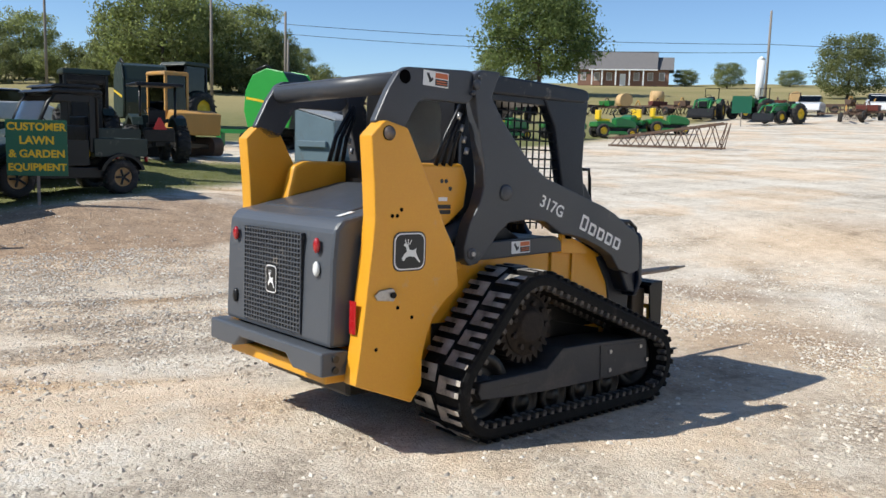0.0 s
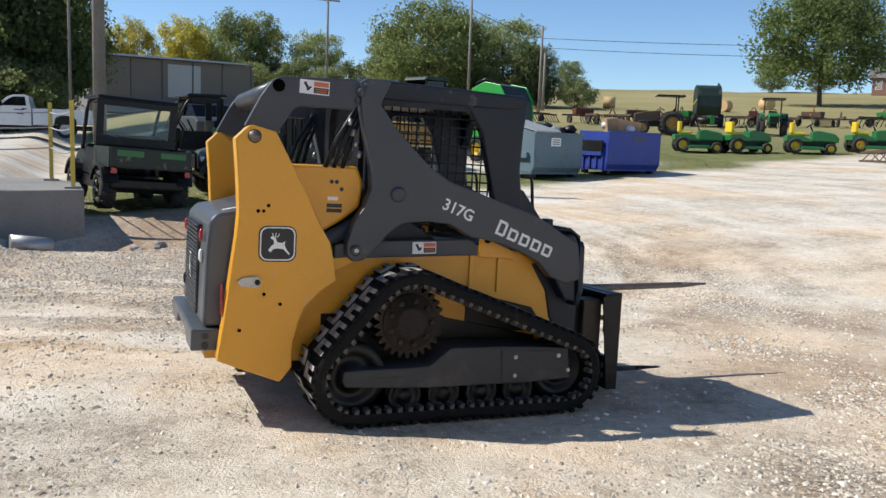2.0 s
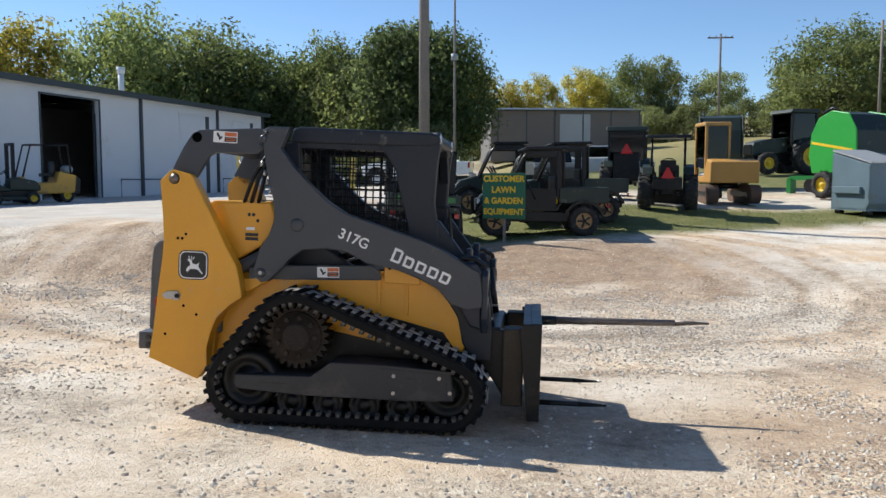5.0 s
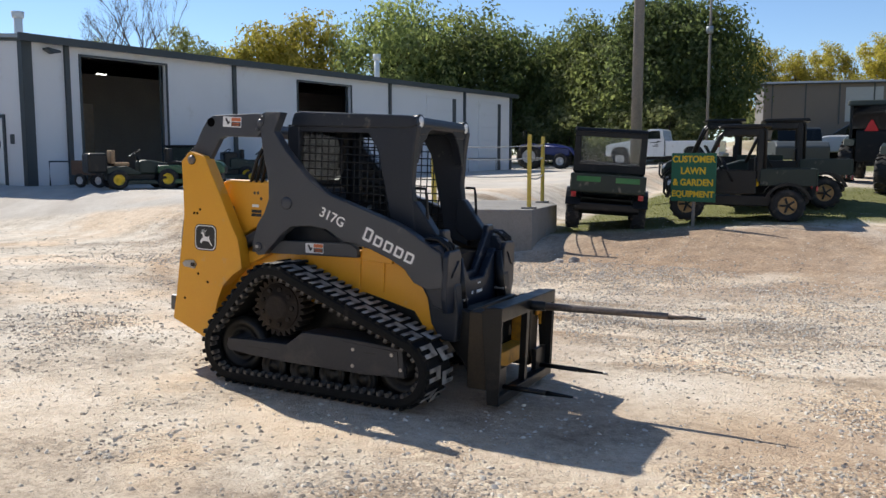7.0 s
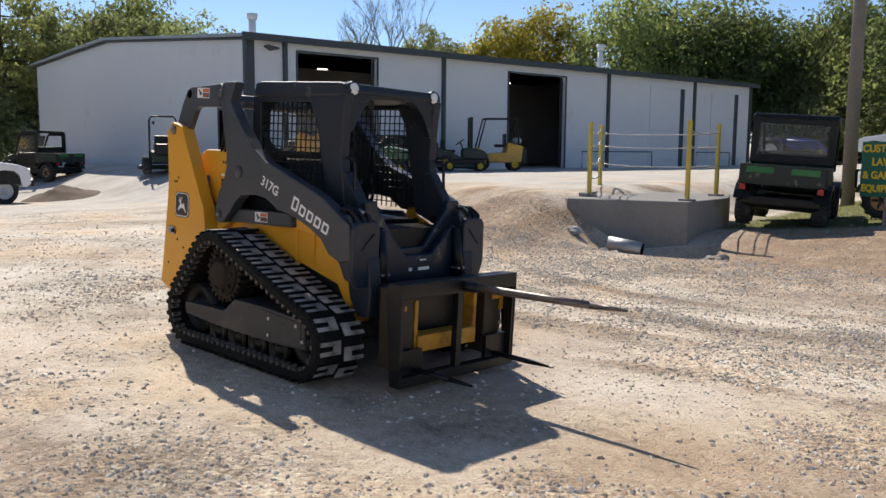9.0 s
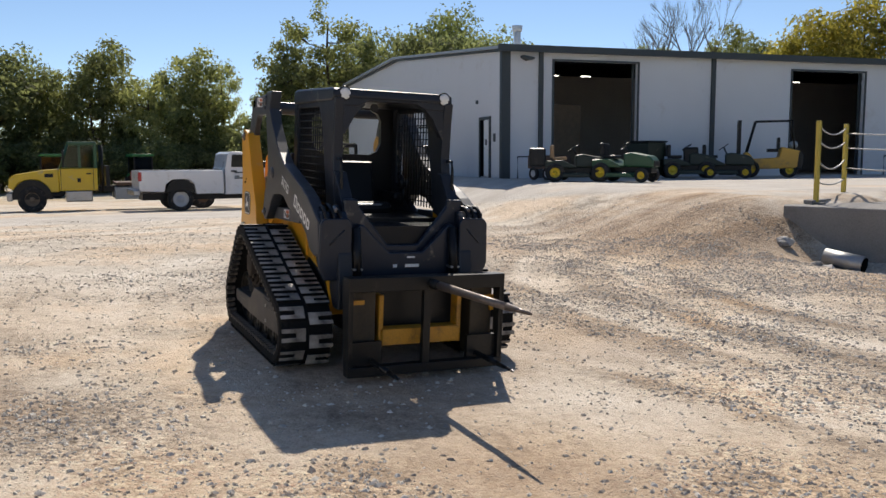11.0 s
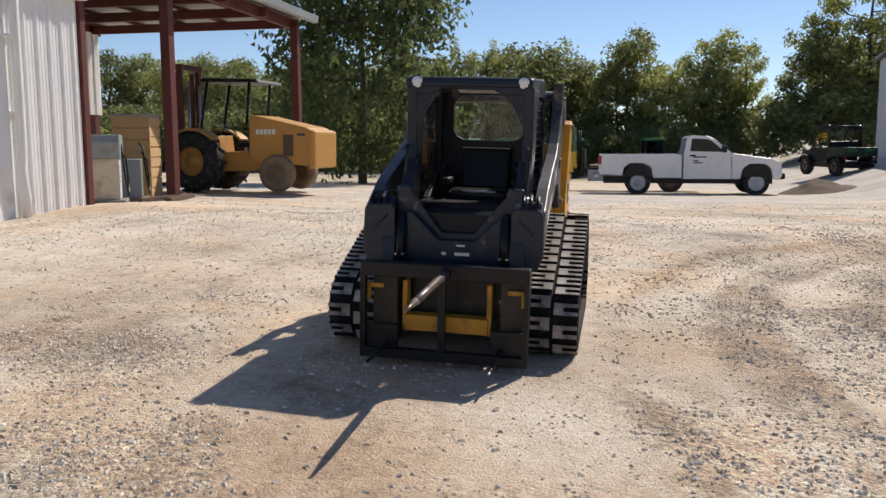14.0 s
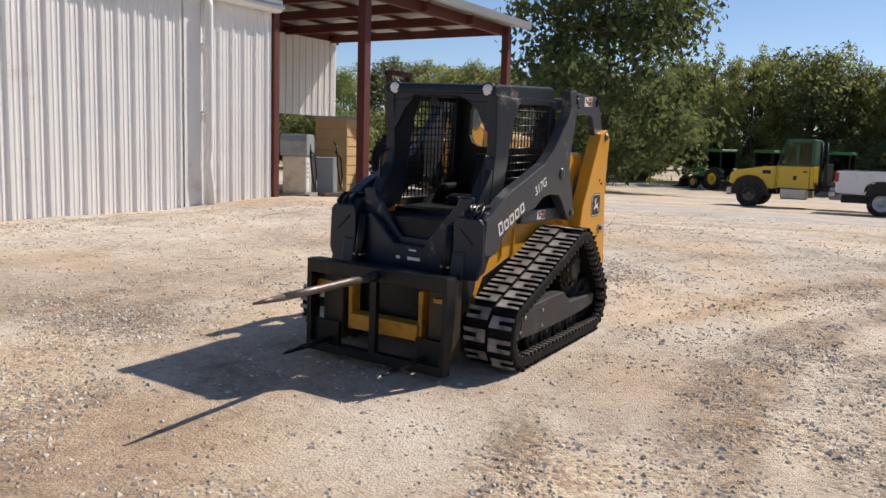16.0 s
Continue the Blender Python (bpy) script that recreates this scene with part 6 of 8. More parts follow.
        part("bucket", prism([(2.1, 0.08), (2.05, 0.6), (2.2, 0.65), (2.3, 0.2), (2.75, 0.06), (2.7, 0.03)], -0.8, 0.8, "y"), BLACK, u)
    return u


def lawn_tractor(m, label, group="parked lawn mowers", bagger=False, paint=None, seat=None):
    paint = paint or DGREEN
    u = thing("lawn_tractor", m, label, "lawn mower", group)
    part("hood", prism([(0.05, 0.42), (0.05, 0.78), (0.25, 0.82), (0.80, 0.72), (0.92, 0.60), (0.92, 0.40)], -0.25, 0.25, "y", 0.05), paint, u, "green hood")
    part("grille", box(0.90, 0.94, -0.2, 0.2, 0.42, 0.58, 0.01), BLACK, u)
    part("frame", box(-0.75, 0.85, -0.2, 0.2, 0.25, 0.42, 0.02), BLACK, u)
    part("mower_deck", prism([(-0.35, 0.14), (-0.30, 0.26), (0.40, 0.26), (0.48, 0.14)], -0.58, 0.58, "y", 0.02), paint, u, "green mower deck")
    part("rear_body", prism([(-0.80, 0.42), (-0.80, 0.62), (-0.30, 0.64), (0.05, 0.46), (0.05, 0.40)], -0.44, 0.44, "y", 0.04), paint, u)
    part("seat", join(box(-0.58, -0.18, -0.23, 0.23, 0.64, 0.74, 0.03), box(-0.66, -0.54, -0.23, 0.23, 0.70, 1.08, 0.03)), seat or MYELLOW, u, "moulded seat")
    part("steering_column", rod((0.10, 0, 0.78), (0.0, 0, 1.0), 0.025), BLACK, u)
    part("steering_wheel", moved(tube([(0.17 * math.cos(a), 0.17 * math.sin(a), 0) for a in [k * math.pi / 8 for k in range(16)]], 0.014, 6, True), Matrix.Translation((0.0, 0, 1.0)) @ pose(0, 0, 0, 0, -35, 0)), BLACK, u)
    for y in (-0.42, 0.42):
        wheel(u, -0.52, y, 0.27, 0.20, None, MYELLOW, 0)
        wheel(u, 0.66, y, 0.19, 0.15, None, MYELLOW, 0)
    if bagger:
        part("grass_bagger", box(-1.25, -0.78, -0.45, 0.45, 0.45, 1.0, 0.06), BLACK, u)
    return u


def zero_turn(m, label):
    u = thing("zero_turn_mower", m, label, "lawn mower", "parked lawn mowers")
    part("deck", prism([(-0.1, 0.14), (-0.05, 0.28), (0.75, 0.28), (0.82, 0.14)], -0.70, 0.70, "y", 0.03), DKGREEN, u)
    part("body", prism([(-0.95, 0.35), (-0.95, 0.72), (-0.35, 0.78), (0.1, 0.55), (0.7, 0.40), (0.7, 0.30)], -0.40, 0.40, "y", 0.05), DKGREEN, u)
    part("engine", box(-1.05, -0.55, -0.3, 0.3, 0.60, 0.98, 0.05), BLACK, u)
    part("seat", join(box(-0.45, 0.0, -0.26, 0.26, 0.72, 0.84, 0.04), box(-0.52, -0.40, -0.26, 0.26, 0.80, 1.25, 0.04)), SEATBLK, u)
    part("roll_bar", tube([(-0.6, -0.42, 0.5), (-0.62, -0.42, 1.75), (-0.62, -0.34, 1.86), (-0.62, 0.34, 1.86), (-0.62, 0.42, 1.75), (-0.6, 0.42, 0.5)], 0.032), BLACK, u, "black roll bar")
    for y in (-0.36, 0.36):
        part("lever", tube([(0.05, y, 0.7), (0.12, y, 1.0), (0.15, y * 0.4, 1.06)], 0.015), BLACK, u)
    for y in (-0.52, 0.52):
        wheel(u, -0.55, y, 0.30, 0.26, None, MYELLOW, 0)
        wheel(u, 0.95, y * 0.8, 0.16, 0.14, None, BLACK)
    part("fork", box(0.7, 0.98, -0.45, 0.45, 0.30, 0.36), BLACK, u)
    return u


def pickup(m, label, paint=None):
    u = thing("pickup_truck", m, label, "pickup truck", "parked road vehicles")
    paint = paint or WHITECAR
    part("bed", prism([(-2.95, 0.72), (-2.95, 1.30), (-0.35, 1.30), (-0.35, 0.55), (-1.22, 0.55), (-1.28, 0.88), (-1.45, 1.02), (-1.95, 1.02), (-2.14, 0.88), (-2.2, 0.62), (-2.9, 0.66)], -0.98, 0.98, "y", 0.03), paint, u, "white truck bed")
    part("bed_well", box(-2.85, -0.45, -0.80, 0.80, 1.295, 1.31), BLACK, u)
    part("cab", prism([(-0.32, 0.52), (-0.32, 1.32), (-0.27, 1.40), (-0.20, 1.82), (-0.06, 1.90), (0.40, 1.88), (0.62, 1.80), (1.15, 1.36), (1.18, 0.52)], -0.96, 0.96, "y", 0.05), paint, u, "white cab")
    part("front_body", prism([(1.18, 0.52), (1.18, 1.34), (1.5, 1.30), (2.35, 1.18), (2.62, 1.08), (2.68, 0.92), (2.70, 0.60), (2.55, 0.50), (2.42, 0.55), (2.35, 0.88), (2.2, 1.0), (1.7, 1.0), (1.52, 0.86), (1.45, 0.52)], -0.98, 0.98, "y", 0.04), paint, u, "white hood and wings")
    for y in (-0.965, 0.965):
        o = 0.008 if y > 0 else -0.008
        part("side_window", prism([(-0.10, 1.40), (-0.06, 1.80), (0.38, 1.79), (0.56, 1.72), (0.95, 1.38)], *sorted((y - o, y + o)), "y"), DARKGL, u, "dark side window")
        part("door_seam", box(-0.32, -0.30, *sorted((y + o * 2.0, y + o * 2.6)), 0.55, 1.35), TRIMG, u)
        part("door_handle", box(-0.12, 0.08, *sorted((y + o, y + o * 4)), 1.24, 1.29, 0.01), BLACK, u)
        part("mirror", box(0.86, 1.0, *sorted((y + o * 2, y + o * 26)), 1.36, 1.58, 0.03), BLACK, u)
        for k, (w, z) in enumerate(((0.40, 1.20), (0.16, 1.08), (0.28, 1.02))):
            part("door_mark", box(0.0, w, *sorted((y + o * 1.6, y + o * 1.9)), z, z + 0.04), TRIMG, u, "small grey mark")
        part("tail_lamp", box(-2.97, -2.86, *sorted((y - o * 4, y + o * 3)), 0.98, 1.26, 0.02), REDREF, u, "red tail lamp")
        part("head_lamp", box(2.48, 2.68, *sorted((y - o * 25, y + o * 2)), 0.96, 1.06, 0.02), LAMPGL, u)
        part("arch", prism([(-1.98 + 0.44 * math.cos(a) + 0.28, 0.62 + 0.42 * math.sin(a)) for a in [math.pi * k / 10 for k in range(11)]], *sorted((y - o * 14, y + o * 0.5)), "y"), BLACK, u)
        part("arch", prism([(1.94 + 0.46 * math.cos(a), 0.60 + 0.42 * math.sin(a)) for a in [math.pi * k / 10 for k in range(11)]], *sorted((y - o * 14, y + o * 0.5)), "y"), BLACK, u)
    part("windshield", prism([(0.66, 1.80), (1.14, 1.39), (1.16, 1.40), (0.68, 1.82)], -0.82, 0.82, "y"), DARKGL, u)
    part("bumper", join(box(2.60, 2.80, -0.95, 0.95, 0.52, 0.72, 0.05), box(2.66, 2.72, -0.8, 0.8, 0.74, 1.0, 0.02)), BLACK, u)
    part("rear_bumper", box(-3.12, -2.92, -0.95, 0.95, 0.52, 0.70, 0.04), STEEL, u)
    part("chassis", box(-2.8, 2.5, -0.5, 0.5, 0.36, 0.58), BLACK, u)
    for x in (-1.70, 1.94):
        for y in (-0.84, 0.84):
            wheel(u, x, y, 0.40, 0.27, None, GREYRIM, 0, 0.62)
    return u


def semi_truck(m):
    u = thing("yellow_truck", m, "yellow flatbed truck with dark green cab top", "truck", "parked road vehicles")
    part("hood", prism([(1.05, 0.75), (1.05, 1.62), (1.5, 1.60), (2.6, 1.42), (2.75, 1.30), (2.8, 0.95), (2.62, 0.85), (2.45, 1.10), (2.2, 1.22), (1.75, 1.20), (1.5, 1.0), (1.45, 0.75)], -0.95, 0.95, "y", 0.05), TRUCKY, u, "yellow bonnet")
    part("lower_cab", prism([(-0.30, 0.80), (-0.30, 1.65), (1.05, 1.65), (1.05, 0.80)], -0.98, 0.98, "y", 0.03), TRUCKY, u, "yellow cab body")
    part("upper_cab", join(box(-0.30, -0.18, -0.95, 0.95, 1.65, 2.62, 0.02), box(-0.30, 0.75, -0.95, 0.95, 2.52, 2.66, 0.05), *[rod((1.0, y, 1.65), (0.70, y, 2.56), 0.045) for y in (-0.9, 0.9)], *[box(0.28, 0.36, y - 0.03, y + 0.03, 1.65, 2.55) for y in (-0.93, 0.93)]), TRUCKG, u, "dark green cab roof and pillars")
    part("cab_glass", join(*[prism([(-0.16, 1.68), (-0.16, 2.50), (0.70, 2.50), (0.97, 1.68)], y - 0.01, y + 0.01, "y") for y in (-0.93, 0.93)], prism([(1.0, 1.68), (0.73, 2.52), (0.72, 2.52), (0.99, 1.68)], -0.88, 0.88, "y")), glass_material("green_tinted_glass", (0.50, 0.62, 0.50)), u, "green tinted cab glass")
    for y in (-0.985, 0.985):
        o = 0.006 if y > 0 else -0.006
        part("door_mark", box(0.30, 0.42, *sorted((y - o, y + o)), 1.12, 1.28), BLACK, u, "small dark mark")
        part("door_seam", box(-0.16, -0.14, *sorted((y, y + o * 0.8)), 0.85, 1.62), BLACK, u)
        part("door_seam", box(0.98, 1.0, *sorted((y, y + o * 0.8)), 0.85, 1.62), BLACK, u)
        part("door_handle", box(-0.08, 0.10, *sorted((y, y + o * 3)), 1.42, 1.47, 0.008), BLACK, u)
        part("hood_vent", box(1.25, 1.55, *sorted((y * 0.955, y * 0.972)), 1.32, 1.46), BLACK, u)
        part("mirror", join(box(0.86, 0.92, *sorted((y + o * 14, y + o * 40)), 1.75, 2.35, 0.01)), BLACK, u)
        part("mirror_arm", join(rod((0.9, y * 0.97, 2.3), (0.9, y + o * 30, 2.3), 0.015), rod((0.9, y * 0.97, 1.8), (0.9, y + o * 30, 1.8), 0.015)), BLACK, u)
        part("step_tank", box(-0.10, 0.85, *sorted((y - o * 60, y + o * 4)), 0.38, 0.80, 0.05), STEEL, u, "bright metal step tank")
        part("exhaust_stack", join(rod((-0.48, y * 0.7, 0.7), (-0.48, y * 0.7, 2.55), 0.05)), BLACK, u)
        part("wing_guard", prism([(2.0 + 0.70 * math.cos(a), 0.50 + 0.74 * math.sin(a)) for a in [math.pi * k / 12 for k in range(13)]], *sorted((y - o * 30, y + o * 3)), "y"), BLACK, u)
    part("frame_rails", join(box(-5.6, 2.5, -0.45, -0.30, 0.72, 0.95), box(-5.6, 2.5, 0.30, 0.45, 0.72, 0.95)), BLACK, u)
    part("head_rack", box(-0.75, -0.60, -0.75, 0.75, 0.95, 1.75, 0.02), BLACK, u)
    part("flat_deck", box(-5.7, -0.95, -1.15, 1.15, 0.98, 1.10, 0.01), BROWNM, u)
    part("tool_box", box(-1.9, -0.9, -1.1, -0.6, 0.45, 0.92, 0.03), PLASTIC, u)
    part("tool_box", box(-1.9, -0.9, 0.6, 1.1, 0.45, 0.92, 0.03), PLASTIC, u)
    part("bumper", box(2.66, 2.85, -1.05, 1.05, 0.45, 0.75, 0.03), STEEL, u)
    for y in (-0.92, 0.92):
        wheel(u, 2.0, y, 0.50, 0.28, None, DUSTTYRE, 0, 0.52)
        wheel(u, -4.2, y, 0.50, 0.50, None, BROWNM, 0, 0.52)
    return u


def yard_forklift(m):
    """Rough-terrain mast lift: big drive wheels and mast ahead, engine bonnet behind."""
    u = thing("rough_terrain_forklift", m, "weathered yellow mast forklift with canopy under the shelter", "forklift")
    part("engine_bonnet", prism([(-1.95, 0.62), (-2.0, 1.45), (-1.90, 1.52), (-0.55, 1.82), (-0.42, 1.80), (-0.38, 0.80), (-0.6, 0.68)], -0.62, 0.62, "y", 0.04), INDY, u, "weathered yellow engine bonnet")
    part("counterweight", prism([(-2.12, 0.55), (-2.14, 1.42), (-1.98, 1.48), (-1.95, 0.55)], -0.68, 0.68, "y", 0.04), INDY, u)
    part("chassis", prism([(-0.6, 0.62), (-0.42, 0.95), (1.0, 0.95), (1.2, 0.70), (1.0, 0.45), (-0.5, 0.50)], -0.50, 0.50, "y", 0.03), INDY, u)
    for y in (-0.635, 0.635):
        for k in range(5):
            part("name_block", box(-1.10 + 0.105 * k, -1.02 + 0.105 * k, *sorted((y, y * 1.008)), 1.36, 1.48), WHITEP, u, "white block")
        part("vent_panel", box(-1.55, -1.30, *sorted((y, y * 1.01)), 0.85, 1.35), BROWNM, u)
        part("number_bar", box(-1.86, -1.66, *sorted((y, y * 1.01)), 1.32, 1.38), TRIMG, u)
    part("seat", join(box(-0.32, 0.10, -0.25, 0.25, 1.05, 1.18, 0.03), box(-0.40, -0.28, -0.25, 0.25, 1.15, 1.55, 0.03)), BLACK, u)
    part("steering_wheel", moved(tube([(0.19 * math.cos(a), 0.19 * math.sin(a), 0) for a in [k * math.pi / 8 for k in range(16)]], 0.015, 6, True), Matrix.Translation((0.45, 0, 1.48)) @ pose(0, 0, 0, 0, -35, 0)), BLACK, u)
    part("dash", prism([(0.50, 0.95), (0.55, 1.35), (0.75, 1.30), (0.80, 0.95)], -0.35, 0.35, "y", 0.02), INDY, u)
    for x, x2 in ((-0.32, -0.42), (0.85, 0.70)):
        for y in (-0.55, 0.55):
            part("canopy_post", rod((x if x < 0 else 1.0, y, 1.0 if x > 0 else 1.6), (x2, y, 2.62), 0.035), BLACK, u)
    part("canopy", prism([(-0.72, 2.58), (-0.65, 2.66), (0.78, 2.72), (0.86, 2.66), (0.78, 2.62)], -0.66, 0.66, "y", 0.02), BLACK, u, "black canopy roof")
    for y in (-0.72, 0.72):
        part("fender", prism([(1.0 + 0.80 * math.cos(a), 0.72 + 0.80 * math.sin(a)) for a in [radians(60 + 11 * k) for k in range(8)]] + [(1.0 + 0.74 * math.cos(a), 0.72 + 0.74 * math.sin(a)) for a in [radians(137 - 11 * k) for k in range(8)]], y - 0.2, y + 0.2, "y"), INDY, u)
        wheel(u, 1.0, y, 0.72, 0.46, None, INDY, 16, 0.5)
        wheel(u, -1.15, y * 0.92, 0.44, 0.30, DUSTTYRE, DUSTTYRE, 0, 0.5)
    for y in (-0.42, 0.42):
        part("mast_rail", box(1.45, 1.58, y - 0.05, y + 0.05, 0.25, 3.05, 0.01), REDSTEEL, u, "rusty red mast rail")
        part("fork", join(box(1.70, 1.76, y - 0.06, y + 0.06, 0.12, 1.0), box(1.70, 2.8, y - 0.06, y + 0.06, 0.10, 0.15)), BLACK, u)
        part("inner_mast_rail", box(1.59, 1.68, y * 0.75 - 0.04, y * 0.75 + 0.04, 0.25, 2.90, 0.01), REDSTEEL, u, "rusty red inner mast rail")
        part("mast_ram", rod((1.40, y * 0.6, 0.4), (1.40, y * 0.6, 2.6), 0.035), STEEL, u)
    part("mast_head", box(1.43, 1.60, -0.5, 0.5, 2.95, 3.08, 0.01), REDSTEEL, u)
    for z in (0.35, 0.9):
        part("carriage_bar", box(1.60, 1.70, -0.55, 0.55, z, z + 0.10), REDSTEEL, u)
    return u


def warehouse_forklift(m):
    u = thing("forklift", m, "yellow and black warehouse forklift parked by the shop", "forklift")
    part("body", prism([(-1.1, 0.35), (-1.15, 1.0), (-0.5, 1.15), (-0.4, 0.75), (0.5, 0.70), (0.7, 0.95), (0.85, 0.95), (0.9, 0.3)], -0.55, 0.55, "y", 0.05), FORKY, u)
    part("counterweight", prism([(-1.25, 0.3), (-1.3, 0.85), (-1.1, 1.0), (-1.0, 0.3)], -0.55, 0.55, "y", 0.04), BLACK, u)
    for y in (-0.48, 0.48):
        part("guard_post", tube([(0.75, y, 0.95), (0.45, y, 2.1), (-0.85, y, 2.12), (-0.95, y, 1.0)], 0.035), BLACK, u)
        part("mast_rail", box(0.98, 1.1, y * 0.8 - 0.05, y * 0.8 + 0.05, 0.05, 2.15), BLACK, u)
        wheel(u, 0.6, y, 0.33, 0.22, None, MYELLOW)
        wheel(u, -0.8, y * 0.9, 0.27, 0.2, None, MYELLOW)
        part("fork", join(box(1.15, 1.2, y * 0.5 - 0.05, y * 0.5 + 0.05, 0.1, 0.7), box(1.15, 1.75, y * 0.5 - 0.05, y * 0.5 + 0.05, 0.08, 0.13)), BLACK, u)
    part("guard_roof", join(*[box(0.45 - 0.22 * k, 0.48 - 0.22 * k, -0.48, 0.48, 2.09, 2.13) for k in range(7)]), BLACK, u)
    part("seat", join(box(-0.4, 0.0, -0.25, 0.25, 0.95, 1.08, 0.03), box(-0.46, -0.36, -0.25, 0.25, 1.05, 1.5, 0.03)), BLACK, u)
    part("mast_cross", join(box(0.98, 1.1, -0.42, 0.42, 2.05, 2.15), box(1.1, 1.16, -0.5, 0.5, 0.3, 0.4)), BLACK, u)
    part("gas_tank", revolve([(-0.34, 0.05), (-0.30, 0.14), (0.30, 0.14), (0.34, 0.05)], "y", 18, (-0.95, 0, 1.22)), PLASTIC, u, "grey gas cylinder")
    return u


def mini_excavator(m):
    u = thing("mini_excavator", m, "weathered yellow mini excavator with a cab on grass", "excavator")
    for y in (-0.62, 0.62):
        pts = [(-0.85 + 0.28 * math.cos(a), 0.29 + 0.28 * math.sin(a)) for a in [radians(90 + 18 * k) for k in range(11)]] + [(0.85 + 0.28 * math.cos(a), 0.29 + 0.28 * math.sin(a)) for a in [radians(-90 + 18 * k) for k in range(11)]]
        part("crawler", prism(pts, y - 0.16, y + 0.16, "y", 0.02), BROWNM, u, "muddy crawler track")
        part("crawler_frame", box(-0.8, 0.8, y - 0.17, y + 0.17, 0.22, 0.38, 0.02), BLACK, u)
    part("slew_ring", rod((0, 0, 0.45), (0, 0, 0.62), 0.42, n=20), BLACK, u)
    part("deck", prism([(-1.05, 0.62), (-1.1, 1.25), (-0.6, 1.35), (-0.3, 0.85), (0.75, 0.80), (0.8, 0.62)], -0.72, 0.72, "y", 0.05), INDY, u)
    for x in (-0.35, 0.72):
        for y in (-0.02, 0.66):
            part("cab_post", box(x - 0.035, x + 0.035, y - 0.035, y + 0.035, 0.8, 2.35), INDY, u)
    part("cab_roof", prism([(-0.42, 2.33), (-0.36, 2.45), (0.70, 2.45), (0.80, 2.35)], -0.07, 0.72, "y", 0.03), INDY, u)
    part("cab_glass", join(box(-0.34, 0.70, 0.655, 0.665, 1.1, 2.33), box(-0.34, 0.70, -0.02, -0.01, 1.1, 2.33), box(0.715, 0.725, 0.0, 0.64, 1.1, 2.33), box(-0.355, -0.345, 0.0, 0.64, 1.3, 2.33)), DARKGL, u, "dark cab glass")
    part("boom", prism([(0.7, 0.85), (1.0, 1.7), (1.7, 2.1), (2.3, 1.7), (2.2, 1.55), (1.7, 1.85), (1.15, 1.5), (0.95, 0.8)], -0.36, -0.18, "y", 0.02), INDY, u)
    part("stick", prism([(2.15, 1.75), (2.35, 1.70), (2.1, 0.45), (1.95, 0.45)], -0.34, -0.20, "y", 0.01), INDY, u)
    part("bucket", prism([(1.9, 0.55), (2.15, 0.55), (2.2, 0.15), (1.85, 0.05), (1.7, 0.2)], -0.5, -0.04, "y", 0.01), BLACK, u)
    part("seat", box(-0.2, 0.25, 0.1, 0.55, 0.85, 1.35, 0.05), SEATBLK, u)
    return u


def round_baler(m, label="bright green round hay baler with yellow wheels", shield=None):
    u = thing("round_baler", m, label, "hay baler", "parked hay balers")
    prof = [(-1.05, 0.75), (-1.2, 1.3), (-1.15, 2.1), (-0.85, 2.6), (-0.2, 2.72), (0.35, 2.5), (0.62, 2.0), (0.7, 1.3), (0.55, 0.75)]
    part("body", prism(prof, -0.70, 0.70, "y", 0.03), DKGREEN, u)
    for y in (-0.78, 0.78):
        part("side_shield", prism([(x * 1.03, z + 0.03) for x, z in prof], *sorted((y * 0.92, y)), "y", 0.05), shield or BGREEN, u, "green side shield")
        part("stripe", prism([(-1.05, 1.45), (0.60, 1.72), (0.60, 1.80), (-1.08, 1.53)], *sorted((y, y * 1.008)), "y"), MYELLOW, u, "yellow stripe")
        wheel(u, -0.1, y * 1.15, 0.42, 0.30, None, MYELLOW, 12)
    part("tongue", join(box(0.5, 2.3, -0.08, 0.08, 0.55, 0.70), box(2.2, 2.4, -0.12, 0.12, 0.1, 0.62)), DGREEN, u)
    part("axle", rod((-0.1, -0.9, 0.42), (-0.1, 0.9, 0.42), 0.06), BLACK, u)
    part("pickup_reel", rod((0.75, -0.7, 0.38), (0.75, 0.7, 0.38), 0.22, n=16), BLACK, u)
    part("gate_ram", tube([(-0.5, 0.6, 2.6), (-0.1, 0.62, 2.85), (0.3, 0.6, 2.7)], 0.05), BLACK, u)
    return u


